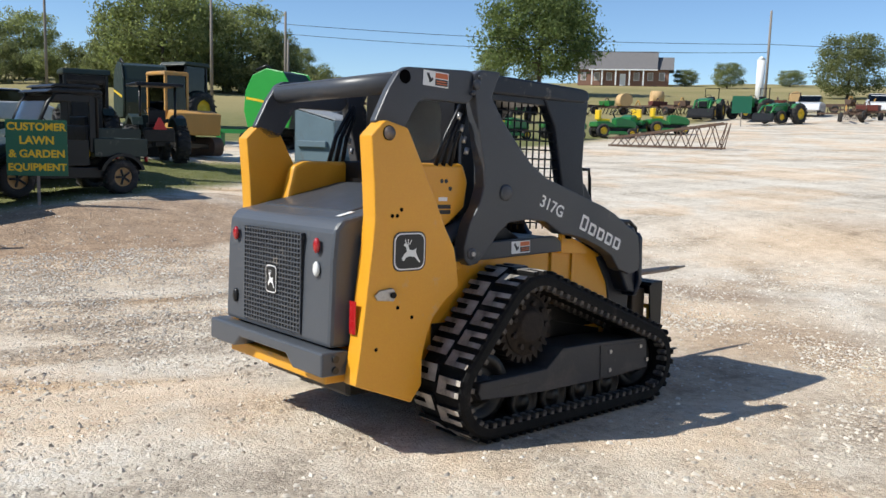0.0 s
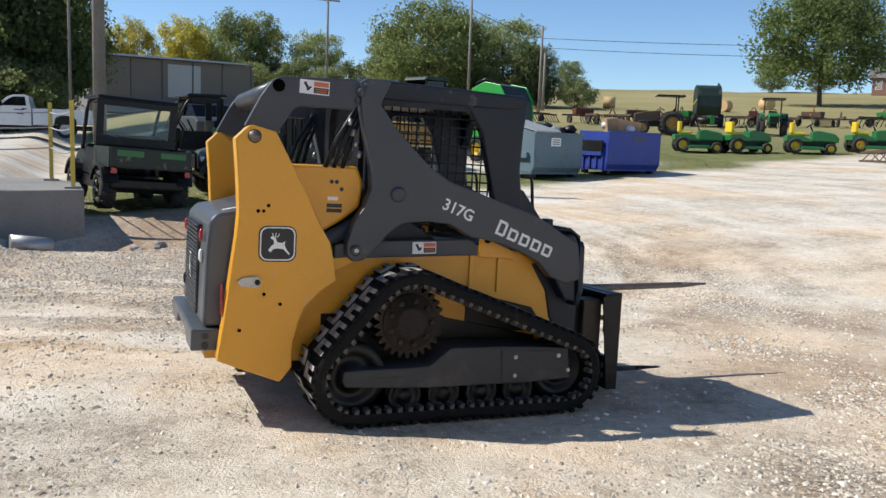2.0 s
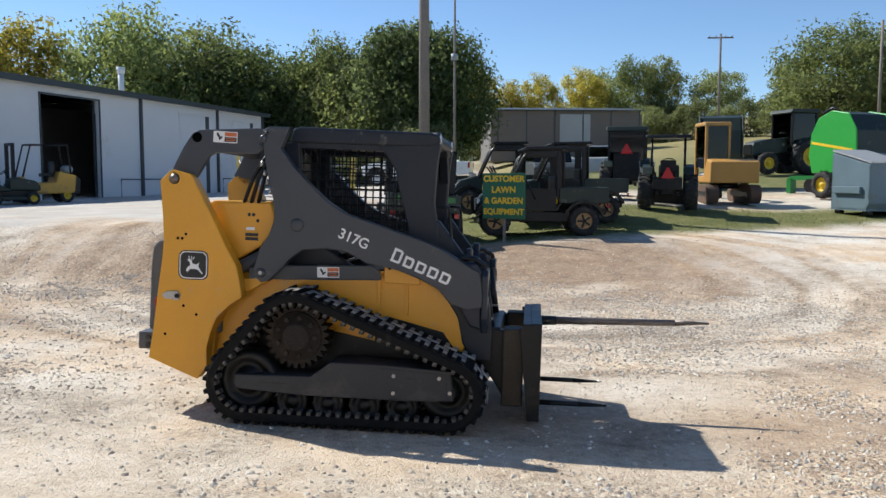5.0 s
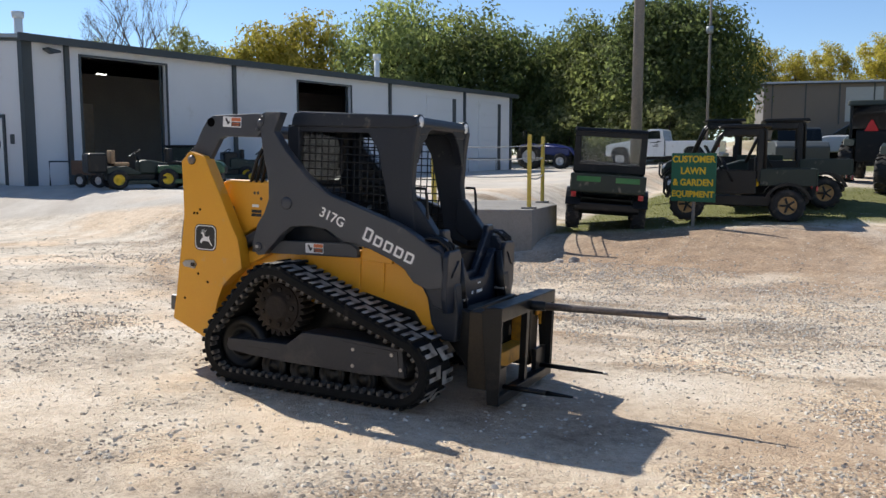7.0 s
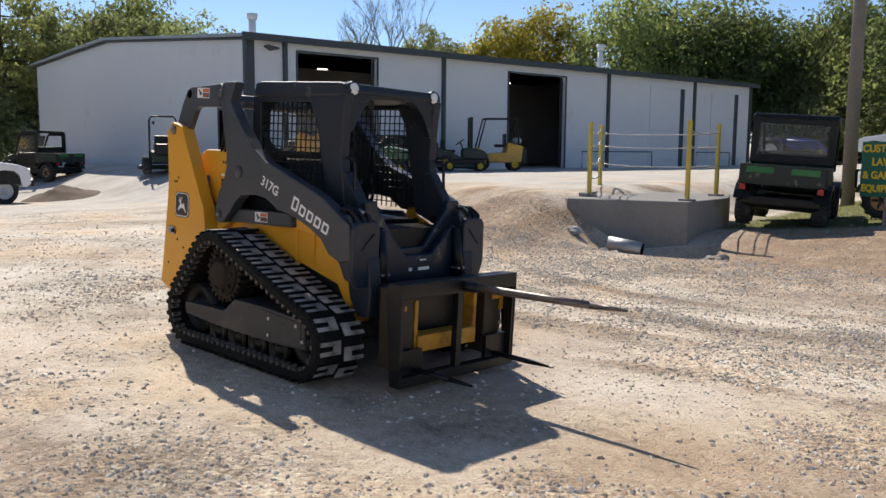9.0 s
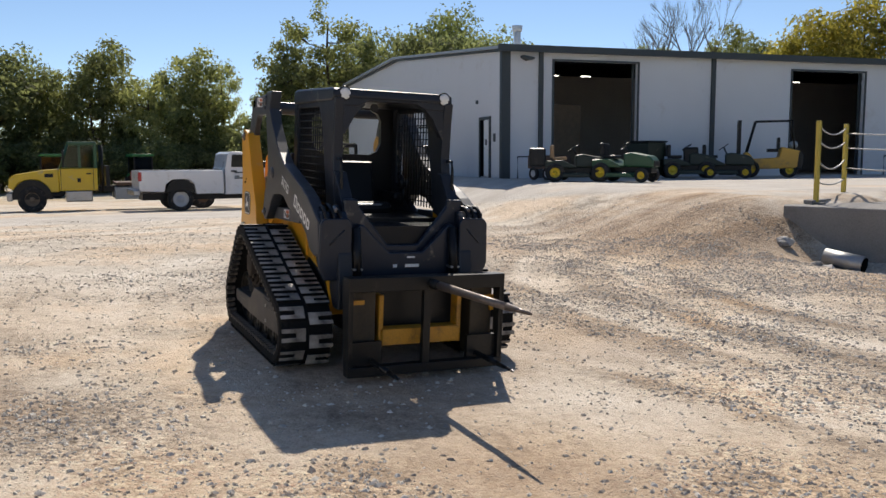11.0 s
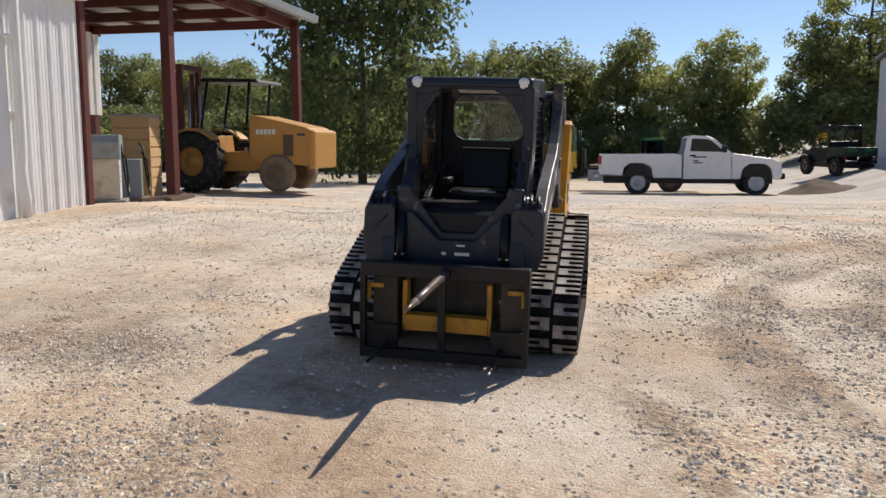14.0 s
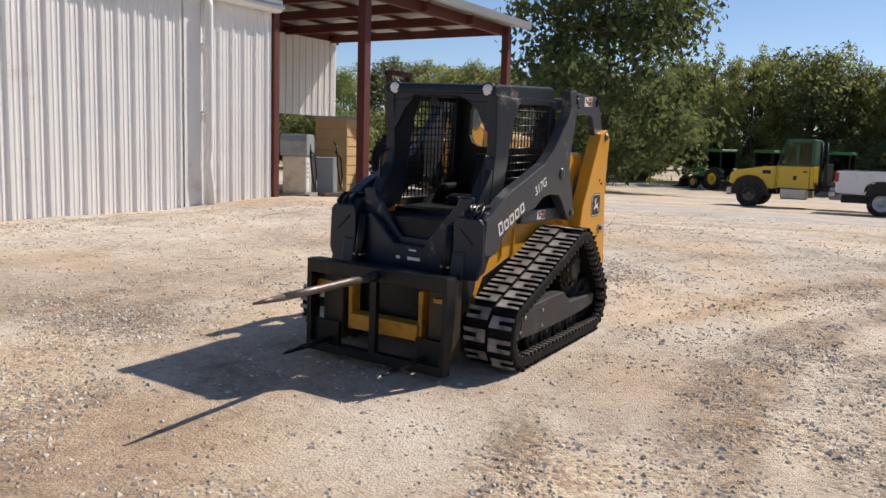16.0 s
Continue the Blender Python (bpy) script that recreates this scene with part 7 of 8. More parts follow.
def dumpster(m, name, label, paint, kind):
    u = thing(name, m, label, "dumpster", "dumpsters on the grass edge")
    L, W, H = (2.0, 1.5, 1.45) if kind == "front" else (2.15, 1.4, 1.4)
    x0, x1, y0, y1 = -L / 2, L / 2, -W / 2, W / 2
    t = 0.04
    shape = [(y0 + 0.12, 0.12), (y0, 0.30), (y0, 1.28), (y1, 1.62 if kind == "front" else 1.32), (y1, 0.12)]
    part("end_wall", prism(shape, x0, x0 + t, "x", 0.008), paint, u)
    part("end_wall", prism(shape, x1 - t, x1, "x", 0.008), paint, u)
    part("front_wall", prism([(y0, 0.30), (y0, 1.28), (y0 + t, 1.28), (y0 + t, 0.32), (y0 + 0.15, 0.14), (y0 + 0.12, 0.12)], x0, x1, "x"), paint, u)
    part("rear_wall", box(x0, x1, y1 - t, y1, 0.12, 1.62 if kind == "front" else 1.32, 0.006), paint, u)
    part("floor_plate", box(x0, x1, y0 + 0.1, y1, 0.10, 0.16), paint, u)
    part("top_rail", join(box(x0 - 0.02, x1 + 0.02, y0 - 0.03, y0 + 0.05, 1.24, 1.31, 0.01)), paint, u)
    for x, sg in ((x0, -1), (x1, 1)):
        part("fork_pocket", box(x + (0.0 if sg > 0 else -0.10), x + (0.10 if sg > 0 else 0.0), y0 + 0.25, y1 - 0.15, 0.55, 0.72, 0.01), paint, u)
    for x in (x0 + 0.15, x1 - 0.15):
        for y in (y0 + 0.25, y1 - 0.15):
            part("skid", box(x - 0.06, x + 0.06, y - 0.12, y + 0.12, 0, 0.11, 0.01), BLACK, u)
    if kind == "front":
        lid = part("lid", prism([(y0 - 0.02, 1.315), (y1 + 0.02, 1.655), (y1 + 0.02, 1.675), (y0 - 0.02, 1.335)], x0, x0 + 1.04, "x"), ROOFM, u, "grey ribbed plastic lid")
        for k in range(9):
            x = x0 + 0.02 + k * 0.115
            part("lid_rib", prism([(y0 - 0.02, 1.336), (y1 + 0.02, 1.676), (y1 + 0.02, 1.705), (y0 - 0.02, 1.365)], x, x + 0.075, "x"), ROOFM, lid)
        part("notice", box(-0.35, 0.05, y0 - 0.006, y0, 0.92, 1.16), WHITEP, u, "white notice with grey lines")
        for k in range(3):
            part("notice_line", box(-0.30, 0.0, y0 - 0.009, y0 - 0.006, 0.97 + 0.06 * k, 0.995 + 0.06 * k), TRIMG, u)
    else:
        for k in range(4):
            part("end_rib", box(x0 - 0.05, x0, y0 + 0.2 + 0.3 * k, y0 + 0.28 + 0.3 * k, 0.15, 0.8, 0.01), paint, u)
        part("dark_pocket", box(x0 - 0.11, x0 - 0.05, y0 + 0.2, y1 - 0.25, 0.68, 1.02, 0.01), BLACK, u)
        part("notice", box(-0.1, 0.35, y0 - 0.006, y0, 1.02, 1.16), TRIMG, u)
    return u


def rubbish(x, y, z, seed, card):
    rnd = random.Random(seed)
    for k in range(6):
        bm = bmesh.new()
        bmesh.ops.create_icosphere(bm, subdivisions=2, radius=1)
        for v in bm.verts:
            v.co *= 0.20 + 0.07 * noise.noise(v.co * 2.3 + Vector((seed, k, 0)))
            v.co.z *= 0.7
        for f in bm.faces:
            f.smooth = True
        ob = solid("rubbish_bag", bm, BAG if card or k % 3 == 0 else SEATBLK, "crumpled plastic rubbish bag in the dumpster", "rubbish bag", "rubbish in the dumpsters")
        ob.matrix_basis = Matrix.Translation((x + rnd.uniform(-0.5, 0.6), y + rnd.uniform(-0.3, 0.3), z + rnd.uniform(-0.05, 0.08)))
    if card:
        for dx, w, h, a in ((0.1, 0.95, 0.42, 8), (-0.45, 0.35, 0.48, -14)):
            ob = solid("cardboard_box", box(-w / 2, w / 2, -0.22, 0.22, -0.3, h - 0.3, 0.01), CARD, "torn brown cardboard box in the dumpster", "box", "rubbish in the dumpsters")
            ob.matrix_basis = Matrix.Translation((x + dx, y - 0.15, z + 0.12)) @ pose(0, 0, 0, 0, a * 0.6, a)


# parked on the grass north of the yard
utility_vehicle(on_ground(-1.25, 12.85, 104) @ Matrix.Rotation(radians(3.5), 4, "X") @ Matrix.Diagonal((1.08, 1.08, 1.08, 1)), "dark green utility vehicle with a rear window and tailgate", True, True)
utility_vehicle(on_ground(1.50, 13.1, 186), "dark green utility vehicle with black roll cage and bed")
utility_vehicle(on_ground(0.6, 17.3, 186), "dark green utility vehicle parked behind others on grass")
utility_vehicle(on_ground(2.15, 15.15, 185), "black utility vehicle with green bed parked behind another")
tractor(on_ground(5.05, 17.4, 80), "dark utility tractor with black canopy and red triangle", 0.84, DKGREEN, "canopy", True, True, DKGREEN, 0.54, 0.98)
tractor(on_ground(4.3, 20.4, 80), "black cab tractor with red triangle on grass", 0.86, DKGREEN, "cab", False, True, DKGREEN, 0.62, 1.55)
mini_excavator(on_ground(7.2, 20.6, 95))
round_baler(on_ground(11.3, 22.3, 116))
round_baler(on_ground(8.4, 27.0, 80), "dark green round baler behind other machines", DKGREEN)
tractor(on_ground(12.6, 33.5, 200), "green cab tractor beyond the lane", 1.15, DKGREEN, "cab", False, False)
dumpster(on_ground(10.6, 17.35, 17), "grey_dumpster", "blue-grey steel dumpster with a ribbed lid and rubbish", DUMPG, "front")
dumpster(on_ground(13.65, 17.75, 9), "blue_dumpster", "dark blue steel dumpster piled with cardboard and bags", DUMPB, "rear")
rubbish(11.15, 17.35, float(ground_z(10.75, 17.25)) + 1.40, 3, False)
rubbish(13.6, 17.75, float(ground_z(13.65, 17.75)) + 1.42, 5, True)
for x, y, a in ((22.0, 24.5, 330), (23.8, 23.6, 350), (26.2, 22.4, 325), (29.0, 21.7, 330), (31.4, 22.4, 200), (33.2, 21.6, 322)):
    lawn_tractor(on_ground(x, y, a) @ Matrix.Diagonal((1.2, 1.2, 1.2, 1)), "green lawn tractor with yellow seat on the grass edge")
tractor(on_ground(33.5, 32.4, 230), "green tractor with a black canopy on grass", 0.9, DGREEN, "canopy", False, False)
round_baler(on_ground(35.5, 40.5, 240), "dark green hay baler on the far grass", DKGREEN)
tractor(on_ground(47.0, 28.0, 200), "green loader tractor on the far grass", 1.0, DGREEN, "bar", True, False)
tractor(on_ground(49.5, 26.2, 160), "green tractor on the far grass", 1.0, DGREEN, "bar", False, False)
tractor(on_ground(46.2, 22.2, 170), "green tractor with a loader bucket on the far grass", 0.9, DGREEN, "bar", True, False)
tractor(on_ground(27.5, 34.5, 150), "old yellow and brown tractor on the grass", 0.95, BROWNM, "canopy", False, False, INDY)

# by the workshop
lawn_tractor(on_ground(-13.65, 11.45, 58) @ Matrix.Diagonal((1.0, 1.0, 0.95, 1)), "dark green lawn tractor parked by the workshop door", "parked lawn mowers", True, DKGREEN, CARD)
lawn_tractor(on_ground(-12.6, 12.45, 30), "green lawn tractor facing the yard by the workshop", "parked lawn mowers", False, TRUCKG, SEATBLK)
lawn_tractor(on_ground(-14.9, 16.7, 60), "dark green lawn tractor in front of the workshop wall", "parked lawn mowers", False, DKGREEN, SEATBLK)
lawn_tractor(on_ground(-14.35, 17.75, 48), "dark green lawn tractor beside the forklift", "parked lawn mowers", True, DKGREEN, SEATBLK)
zero_turn(on_ground(-20.9, 10.2, 158), "zero-turn mower with roll bar by the gable wall")
warehouse_forklift(on_ground(-14.45, 19.75, 228) @ Matrix.Diagonal((0.86, 0.86, 0.88, 1)))
utility_vehicle(on_ground(-28.5, 9.4, 200), "small dark utility vehicle beyond the pickup truck", False)
cart = thing("steel_cart", on_ground(-15.3, 11.7, 10), "rusty brown steel cart by the workshop wall", "cart")
part("tray", join(box(-0.55, 0.55, -0.35, 0.35, 0.35, 0.40), box(-0.55, 0.55, -0.37, -0.33, 0.35, 0.75), box(-0.55, 0.55, 0.33, 0.37, 0.35, 0.75), box(-0.57, -0.53, -0.35, 0.35, 0.35, 0.75)), BROWNM, cart)
for y in (-0.34, 0.34):
    wheel(cart, -0.3, y, 0.2, 0.1)
    wheel(cart, 0.3, y, 0.2, 0.1)
bin_ = thing("black_bin", on_ground(-15.6, 15.6, 8), "black steel waste bin by the workshop wall", "bin")
part("bin_body", prism([(-0.42, 0.1), (-0.50, 1.15), (0.50, 1.15), (0.42, 0.1)], -0.4, 0.4, "y", 0.03), DKGREEN, bin_)
part("bin_lid", box(-0.54, 0.54, -0.44, 0.44, 1.15, 1.21, 0.02), BLACK, bin_)

# west side
pickup(on_ground(-22.15, 3.42, 91), "white single-cab pickup truck with long bed")
semi_truck(on_ground(-25.2, -0.75, 269) @ Matrix.Diagonal((0.88, 0.88, 0.88, 1)))
for x, y, a in ((-43.5, -5.5, 250), (-45.5, -8.5, 240), (-44.5, -2.0, 265), (-46.0, 3.5, 100)):
    tractor(on_ground(x, y, a), "green cab tractor parked in front of trees", 0.95, DGREEN, "cab", a < 255, False)
yard_forklift(Matrix.Translation((-12.85, -7.95, 0.30)) @ Matrix.Rotation(radians(-93), 4, "Z"))

# far vehicles by the trees
tractor(on_ground(-12.6, 42.3, 10), "dark blue tractor with loader arms beyond the drive", 1.05, BLUEP, "bar", True, False, GREYRIM)
pickup(on_ground(-4.8, 38.4, 178), "white pickup truck behind the utility vehicles")


# ---- trees ----
def leaf_cards(centres, radii, per, size, seed):
    """Small three-cornered leaves scattered round clump centres, densest at the outside of each clump."""
    rng = np.random.default_rng(seed)
    c = np.repeat(np.array(centres), per, axis=0)
    r = np.repeat(np.array(radii), per)
    d = rng.normal(size=c.shape)
    d /= np.linalg.norm(d, axis=1)[:, None]
    d[:, 2] *= 0.75
    p = c + d * (r * rng.uniform(0.25, 1.12, len(r)) ** 0.7)[:, None]
    face = d + np.array((0, 0, 0.35)) + rng.normal(0, 0.45, c.shape)
    a = np.cross(face, rng.normal(size=c.shape))
    a /= np.linalg.norm(a, axis=1)[:, None]
    b = np.cross(a, face)
    b /= np.linalg.norm(b, axis=1)[:, None]
    s = size * rng.uniform(0.6, 1.3, len(r))[:, None]
    quads = np.stack([p - a * s, p + a * s, p + b * s * 1.1], 1)
    return quads.reshape(-1, 3)


def crown_mesh(name, verts, mat):
    me = bpy.data.meshes.new(name)
    me.from_pydata(verts.tolist(), [], np.arange(len(verts)).reshape(-1, 3).tolist())
    me.materials.append(mat)
    return me


def tree_parts(seed, height, spread, bare_trunk, clumps, per, leaf, mat, lean=0.0, bottom=0.25, shape=1.0):
    """A tapered trunk with forked limbs and a crown of clumps on them; shape below 1 narrows the top."""
    rnd = random.Random(seed)
    wood, tips = [], []
    top = Vector((lean * height + rnd.uniform(-0.2, 0.2), rnd.uniform(-0.2, 0.2), height * 0.86))
    mid = top * 0.5 + Vector((rnd.uniform(-0.25, 0.25), rnd.uniform(-0.25, 0.25), 0))
    r0 = 0.022 * height + 0.03
    wood.append(tube([(0, 0, -0.3), (0, 0, 0.1), mid * 0.5, mid, top * 0.78, top], r0, 9, False, 0.18))
    limbs = 9 + rnd.randrange(4)
    for k in range(limbs):
        f = bare_trunk + (0.92 - bare_trunk) * (k + rnd.random() * 0.6) / limbs
        start = Vector((0, 0, 0)).lerp(mid, f * 2) if f < 0.5 else mid.lerp(top, f * 2 - 1)
        ang = k * 2.4 + rnd.uniform(-0.4, 0.4)
        reach = spread * 0.5 * (0.55 + 0.45 * math.sin(math.pi * min(1, f * shape + 0.12))) * rnd.uniform(0.7, 1.1)
        out = Vector((math.cos(ang), math.sin(ang), 0))
        end = start + out * reach + Vector((0, 0, height * rnd.uniform(0.04, 0.16)))
        knee = start.lerp(end, 0.5) + Vector((rnd.uniform(-0.1, 0.1), rnd.uniform(-0.1, 0.1), -0.03 * height))
        wood.append(tube([start, knee, end], r0 * 0.36 * (1.1 - f * 0.6), 6, False, 0.25))
        tips += [end, knee.lerp(end, 0.5)]
        for j in range(2):
            a2 = ang + rnd.choice((-1, 1)) * rnd.uniform(0.5, 1.1)
            e2 = knee + Vector((math.cos(a2), math.sin(a2), rnd.uniform(0.1, 0.7))) * reach * 0.55
            wood.append(tube([knee, knee.lerp(e2, 0.5) + Vector((0, 0, 0.04)), e2], r0 * 0.16, 5, False, 0.3))
            tips.append(e2)
    tips.append(top)
    centres, radii = [], []
    for k in range(clumps):
        base = tips[k % len(tips)] if k < len(tips) * 2 else None
        if base is None:
            z = bottom + (0.98 - bottom) * rnd.random()
            env = spread * 0.5 * math.sqrt(max(0.05, 1 - ((z - 0.55) / 0.5) ** 2)) * (1 if z < 0.55 else shape)
            a, q = rnd.uniform(0, 6.283), math.sqrt(rnd.random()) * env
            base = Vector((q * math.cos(a) + lean * height * z, q * math.sin(a), z * height))
        centres.append(tuple(base + Vector([rnd.uniform(-1, 1) * spread * 0.06 for _ in range(3)])))
        radii.append(spread * rnd.uniform(0.09, 0.17))
    return mesh_of("trunk", join(*wood), BARK), (crown_mesh("crown", leaf_cards(centres, radii, per, leaf, seed), mat) if per else None)


KINDS = {
    "oak": tree_parts(11, 10, 10.5, 0.18, 230, 66, 0.165, LEAF_G, 0, 0.12),
    "oak_dark": tree_parts(12, 10, 9.5, 0.16, 220, 66, 0.165, LEAF_D, 0, 0.10),
    "lone_oak": tree_parts(14, 10, 10.5, 0.26, 330, 66, 0.165, LEAF_M, 0, 0.24),
    "deep_oak": tree_parts(13, 10, 8.6, 0.14, 230, 66, 0.16, LEAF_K, 0, 0.06, 0.85),
    "wood_a": tree_parts(21, 10, 6.0, 0.15, 170, 62, 0.15, LEAF_O, 0.02, 0.06, 0.75),
    "wood_b": tree_parts(22, 10, 6.8, 0.12, 180, 62, 0.15, LEAF_D, -0.03, 0.04, 0.8),
    "wood_c": tree_parts(23, 10, 5.2, 0.3, 100, 66, 0.12, LEAF_O, 0.04, 0.28, 0.7),
    "yellow": tree_parts(31, 10, 7.5, 0.18, 190, 66, 0.155, LEAF_Y, 0, 0.10, 0.85),
    "bare": tree_parts(41, 10, 6.0, 0.3, 10, 0, 0.1, LEAF_O, 0.02),
    "scrub": tree_parts(51, 4, 6.0, 0.1, 110, 66, 0.14, LEAF_D, 0, 0.0, 1.0),
}
TREE_WORDS = {"lone_oak": "large round green oak standing alone in the field", "oak": "broad green deciduous tree with full crown", "oak_dark": "broad dark green deciduous tree with full crown", "deep_oak": "tall dense deep green tree beside the shelter", "wood_a": "slender olive green woodland tree",
              "wood_b": "dense dark green woodland tree", "wood_c": "tall thin sparse woodland tree", "yellow": "woodland tree with yellowing autumn leaves", "bare": "leafless bare tree with thin branches", "scrub": "low dark green scrub at the wood's edge"}


def twiggy(seed):
    rnd = random.Random(seed)
    out = []
    def grow(p, d, length, r, level):
        q = p + d * length
        out.append(tube([p, p.lerp(q, 0.5) + Vector((rnd.uniform(-1, 1), rnd.uniform(-1, 1), 0)) * length * 0.06, q], r, 5, False, 0.6))
        if level:
            for k in range(3 if level > 1 else 4):
                e = (d + Vector((rnd.uniform(-1, 1), rnd.uniform(-1, 1), rnd.uniform(-0.1, 0.5))) * 0.66).normalized()
                grow(p.lerp(q, rnd.uniform(0.55, 1.0)), e, length * rnd.uniform(0.52, 0.74), r * 0.52, level - 1)
    grow(Vector((0, 0, -0.2)), Vector((0.03, 0, 1)).normalized(), 4.0, 0.11, 5)
    return mesh_of("trunk", join(*out), BARK)


KINDS["bare"] = (twiggy(5), None)
KIND_HEIGHT = {"scrub": 4.0}


def plant(kind, x, y, height, spin=0.0, widen=1.0, group="trees round the yard"):
    k = height / KIND_HEIGHT.get(kind, 10.0)
    z = float(ground_z(x, y))
    t = thing("tree" if kind != "scrub" else "shrub", Matrix.Translation((x, y, z)) @ Matrix.Rotation(spin, 4, "Z") @ Matrix.Diagonal((k * widen, k * widen, k, 1)), TREE_WORDS[kind], "tree" if kind != "scrub" else "shrub", group)
    trunk, crown = KINDS[kind]
    shared("trunk", trunk, t, Matrix.Identity(4))
    if crown:
        shared("crown", crown, t, Matrix.Identity(4))
    return t


def wood_line(points, step, kinds, h0, h1, seed, depth=3.0, scrub=True):
    """A belt of trees along a line, with undergrowth at its foot."""
    rnd = random.Random(seed)
    for (xa, ya), (xb, yb) in zip(points, points[1:]):
        n = max(1, int(math.hypot(xb - xa, yb - ya) / step))
        nx, ny = -(yb - ya), xb - xa
        q = math.hypot(nx, ny)
        for i in range(n):
            f = (i + rnd.uniform(0.2, 0.8)) / n
            off = rnd.uniform(-depth, depth)
            x, y = xa + (xb - xa) * f + nx / q * off, ya + (yb - ya) * f + ny / q * off
            plant(rnd.choice(kinds), x, y, rnd.uniform(h0, h1), rnd.uniform(0, 6.28), rnd.uniform(0.72, 1.1), "trees of the wood")
            if scrub:
                plant("scrub", x + rnd.uniform(1.0, 3.0) * (1 if x < -20 else -0.3), y - (2.5 if y > 40 else 0), rnd.uniform(2.4, 4.4), rnd.uniform(0, 6.28), rnd.uniform(0.9, 1.3), "scrub at the wood's edge")


wood_line([(-62, -38), (-57, -10), (-53, 18), (-45, 36), (-31, 51)], 2.9, ["wood_a", "wood_b", "wood_a", "wood_b", "oak_dark", "wood_c"], 6.2, 9.8, 3, 4.0)
wood_line([(-27, 54), (-14, 53), (-6, 50.5), (-3.6, 50)], 2.9, ["wood_b", "oak", "lone_oak", "deep_oak"], 8.9, 11.0, 4)
wood_line([(-8, 97), (19, 99)], 4.5, ["yellow", "yellow", "oak", "wood_a"], 9.0, 11.0, 5, 2.0, True)
wood_line([(-100, -22), (-92, -48), (-70, -85), (-40, -95)], 5.2, ["oak_dark", "oak", "wood_b"], 10.5, 13.5, 6, 5, False)
wood_line([(-62, -20), (-52, -36), (-42, -48), (-24, -54)], 2.5, ["scrub"], 3.4, 5.0, 7, 3, False)
for kind, x, y, h, w in (("deep_oak", -36.0, -12.1, 12.2, 0.88), ("wood_c", -52.3, -10.2, 8.8, 0.7), ("wood_c", -52.6, -7.7, 8.6, 0.7), ("wood_b", -54.9, -4.5, 7.9, 1.0), ("wood_a", -53.0, 1.7, 9.0, 0.95),
                         ("wood_a", -52.6, 7.2, 8.6, 0.95), ("wood_c", -50.8, 15.7, 10.8, 1.0), ("wood_b", -51.8, 19.3, 9.0, 0.9), ("oak", -61.3, 30.6, 12.0, 0.8),
                         ("yellow", -31.6, 45.6, 9.6, 0.9), ("yellow", -34.1, 43.9, 9.0, 0.8), ("oak", -24.9, 47.3, 10.2, 0.8), ("deep_oak", -6.5, 48.4, 9.2, 0.95), ("wood_a", -43.4, 46.6, 10.0, 0.6),
                         ("bare", -43.2, 40.0, 14.6, 0.8), ("bare", -42.5, 42.0, 15.6, 0.8), ("bare", -43.5, 38.4, 14.0, 0.8), ("bare", -53, -8, 9.6, 0.8)):
    plant(kind, x, y, h * 1.08, x * 1.7, w)
for kind, x, y, h, w in (("oak_dark", 22.5, 96.7, 7.0, 1.1), ("oak", 28.5, 74.2, 9.8, 1.05), ("oak_dark", 36.6, 74.1, 8.3, 1.15), ("oak_dark", 27.2, 82.0, 7.0, 0.9), ("oak_dark", 40.0, 72.5, 5.8, 0.8), ("oak", 33.0, 77.0, 8.8, 1.0),
                         ("oak_dark", 10.5, 104, 9.0, 0.9), ("lone_oak", 76.8, 71.4, 13.4, 1.05), ("oak_dark", 96.9, 41.4, 7.0, 1.25), ("oak_dark", 124.8, 74, 4.0, 1.4), ("oak_dark", 129.6, 85.2, 2.8, 1.8), ("oak_dark", 138.5, 70.2, 2.7, 1.9),
                         ("oak_dark", 84, 142, 5.0, 1.2), ("oak_dark", 70, 150, 3.5, 1.3), ("oak_dark", 112, 117, 6.0, 1.2), ("oak_dark", 117, 111, 4.0, 1.2), ("oak_dark", 60, 152, 4.0, 1.3)):
    plant(kind, x, y, h, x * 0.9, w)


wood_line([(9, 92), (20, 86), (30, 76), (43, 69)], 2.6, ["scrub"], 2.8, 4.2, 8, 2.0, False)


# ---- poles and wires ----
def utility_pole(x, y, h, r, label, arms=0, box_z=None):
    p = thing("utility_pole", Matrix.Translation((x, y, float(ground_z(x, y)))), label, "utility pole", "utility poles")
    part("pole", rod((0, 0, -0.5), (0, 0, h), r, r * 0.72, 14), WOODPOLE, p)
    for k in range(arms):
        part("cross_arm", box(-1.1, 1.1, -0.05, 0.05, h - 0.4 - 0.7 * k, h - 0.28 - 0.7 * k), WOODPOLE, p)
        for dx in (-0.95, -0.4, 0.4, 0.95):
            part("insulator", rod((dx, 0, h - 0.28 - 0.7 * k), (dx, 0, h - 0.12 - 0.7 * k), 0.04), PLASTIC, p)
    if box_z:
        part("transformer", rod((0, -r - 0.14, box_z - 0.35), (0, -r - 0.14, box_z), 0.18, n=16), PLASTIC, p)
    return p


utility_pole(-1.68, 17.85, 12.0, 0.165, "thick weathered wooden utility pole on the grass")
utility_pole(-3.0, 41.0, 11.5, 0.08, "slim pole with a pale box near trees", 0, 7.6)
for x, y, h, a in ((34.0, 61.0, 7.4, 0), (26.5, 59.4, 9.0, 0), (17.5, 71.0, 9.5, 1), (36.0, 64.0, 5.2, 0), (66.5, 34.8, 8.4, 0)):
    utility_pole(x, y, h, 0.13, "distant wooden utility pole beside the field", a)


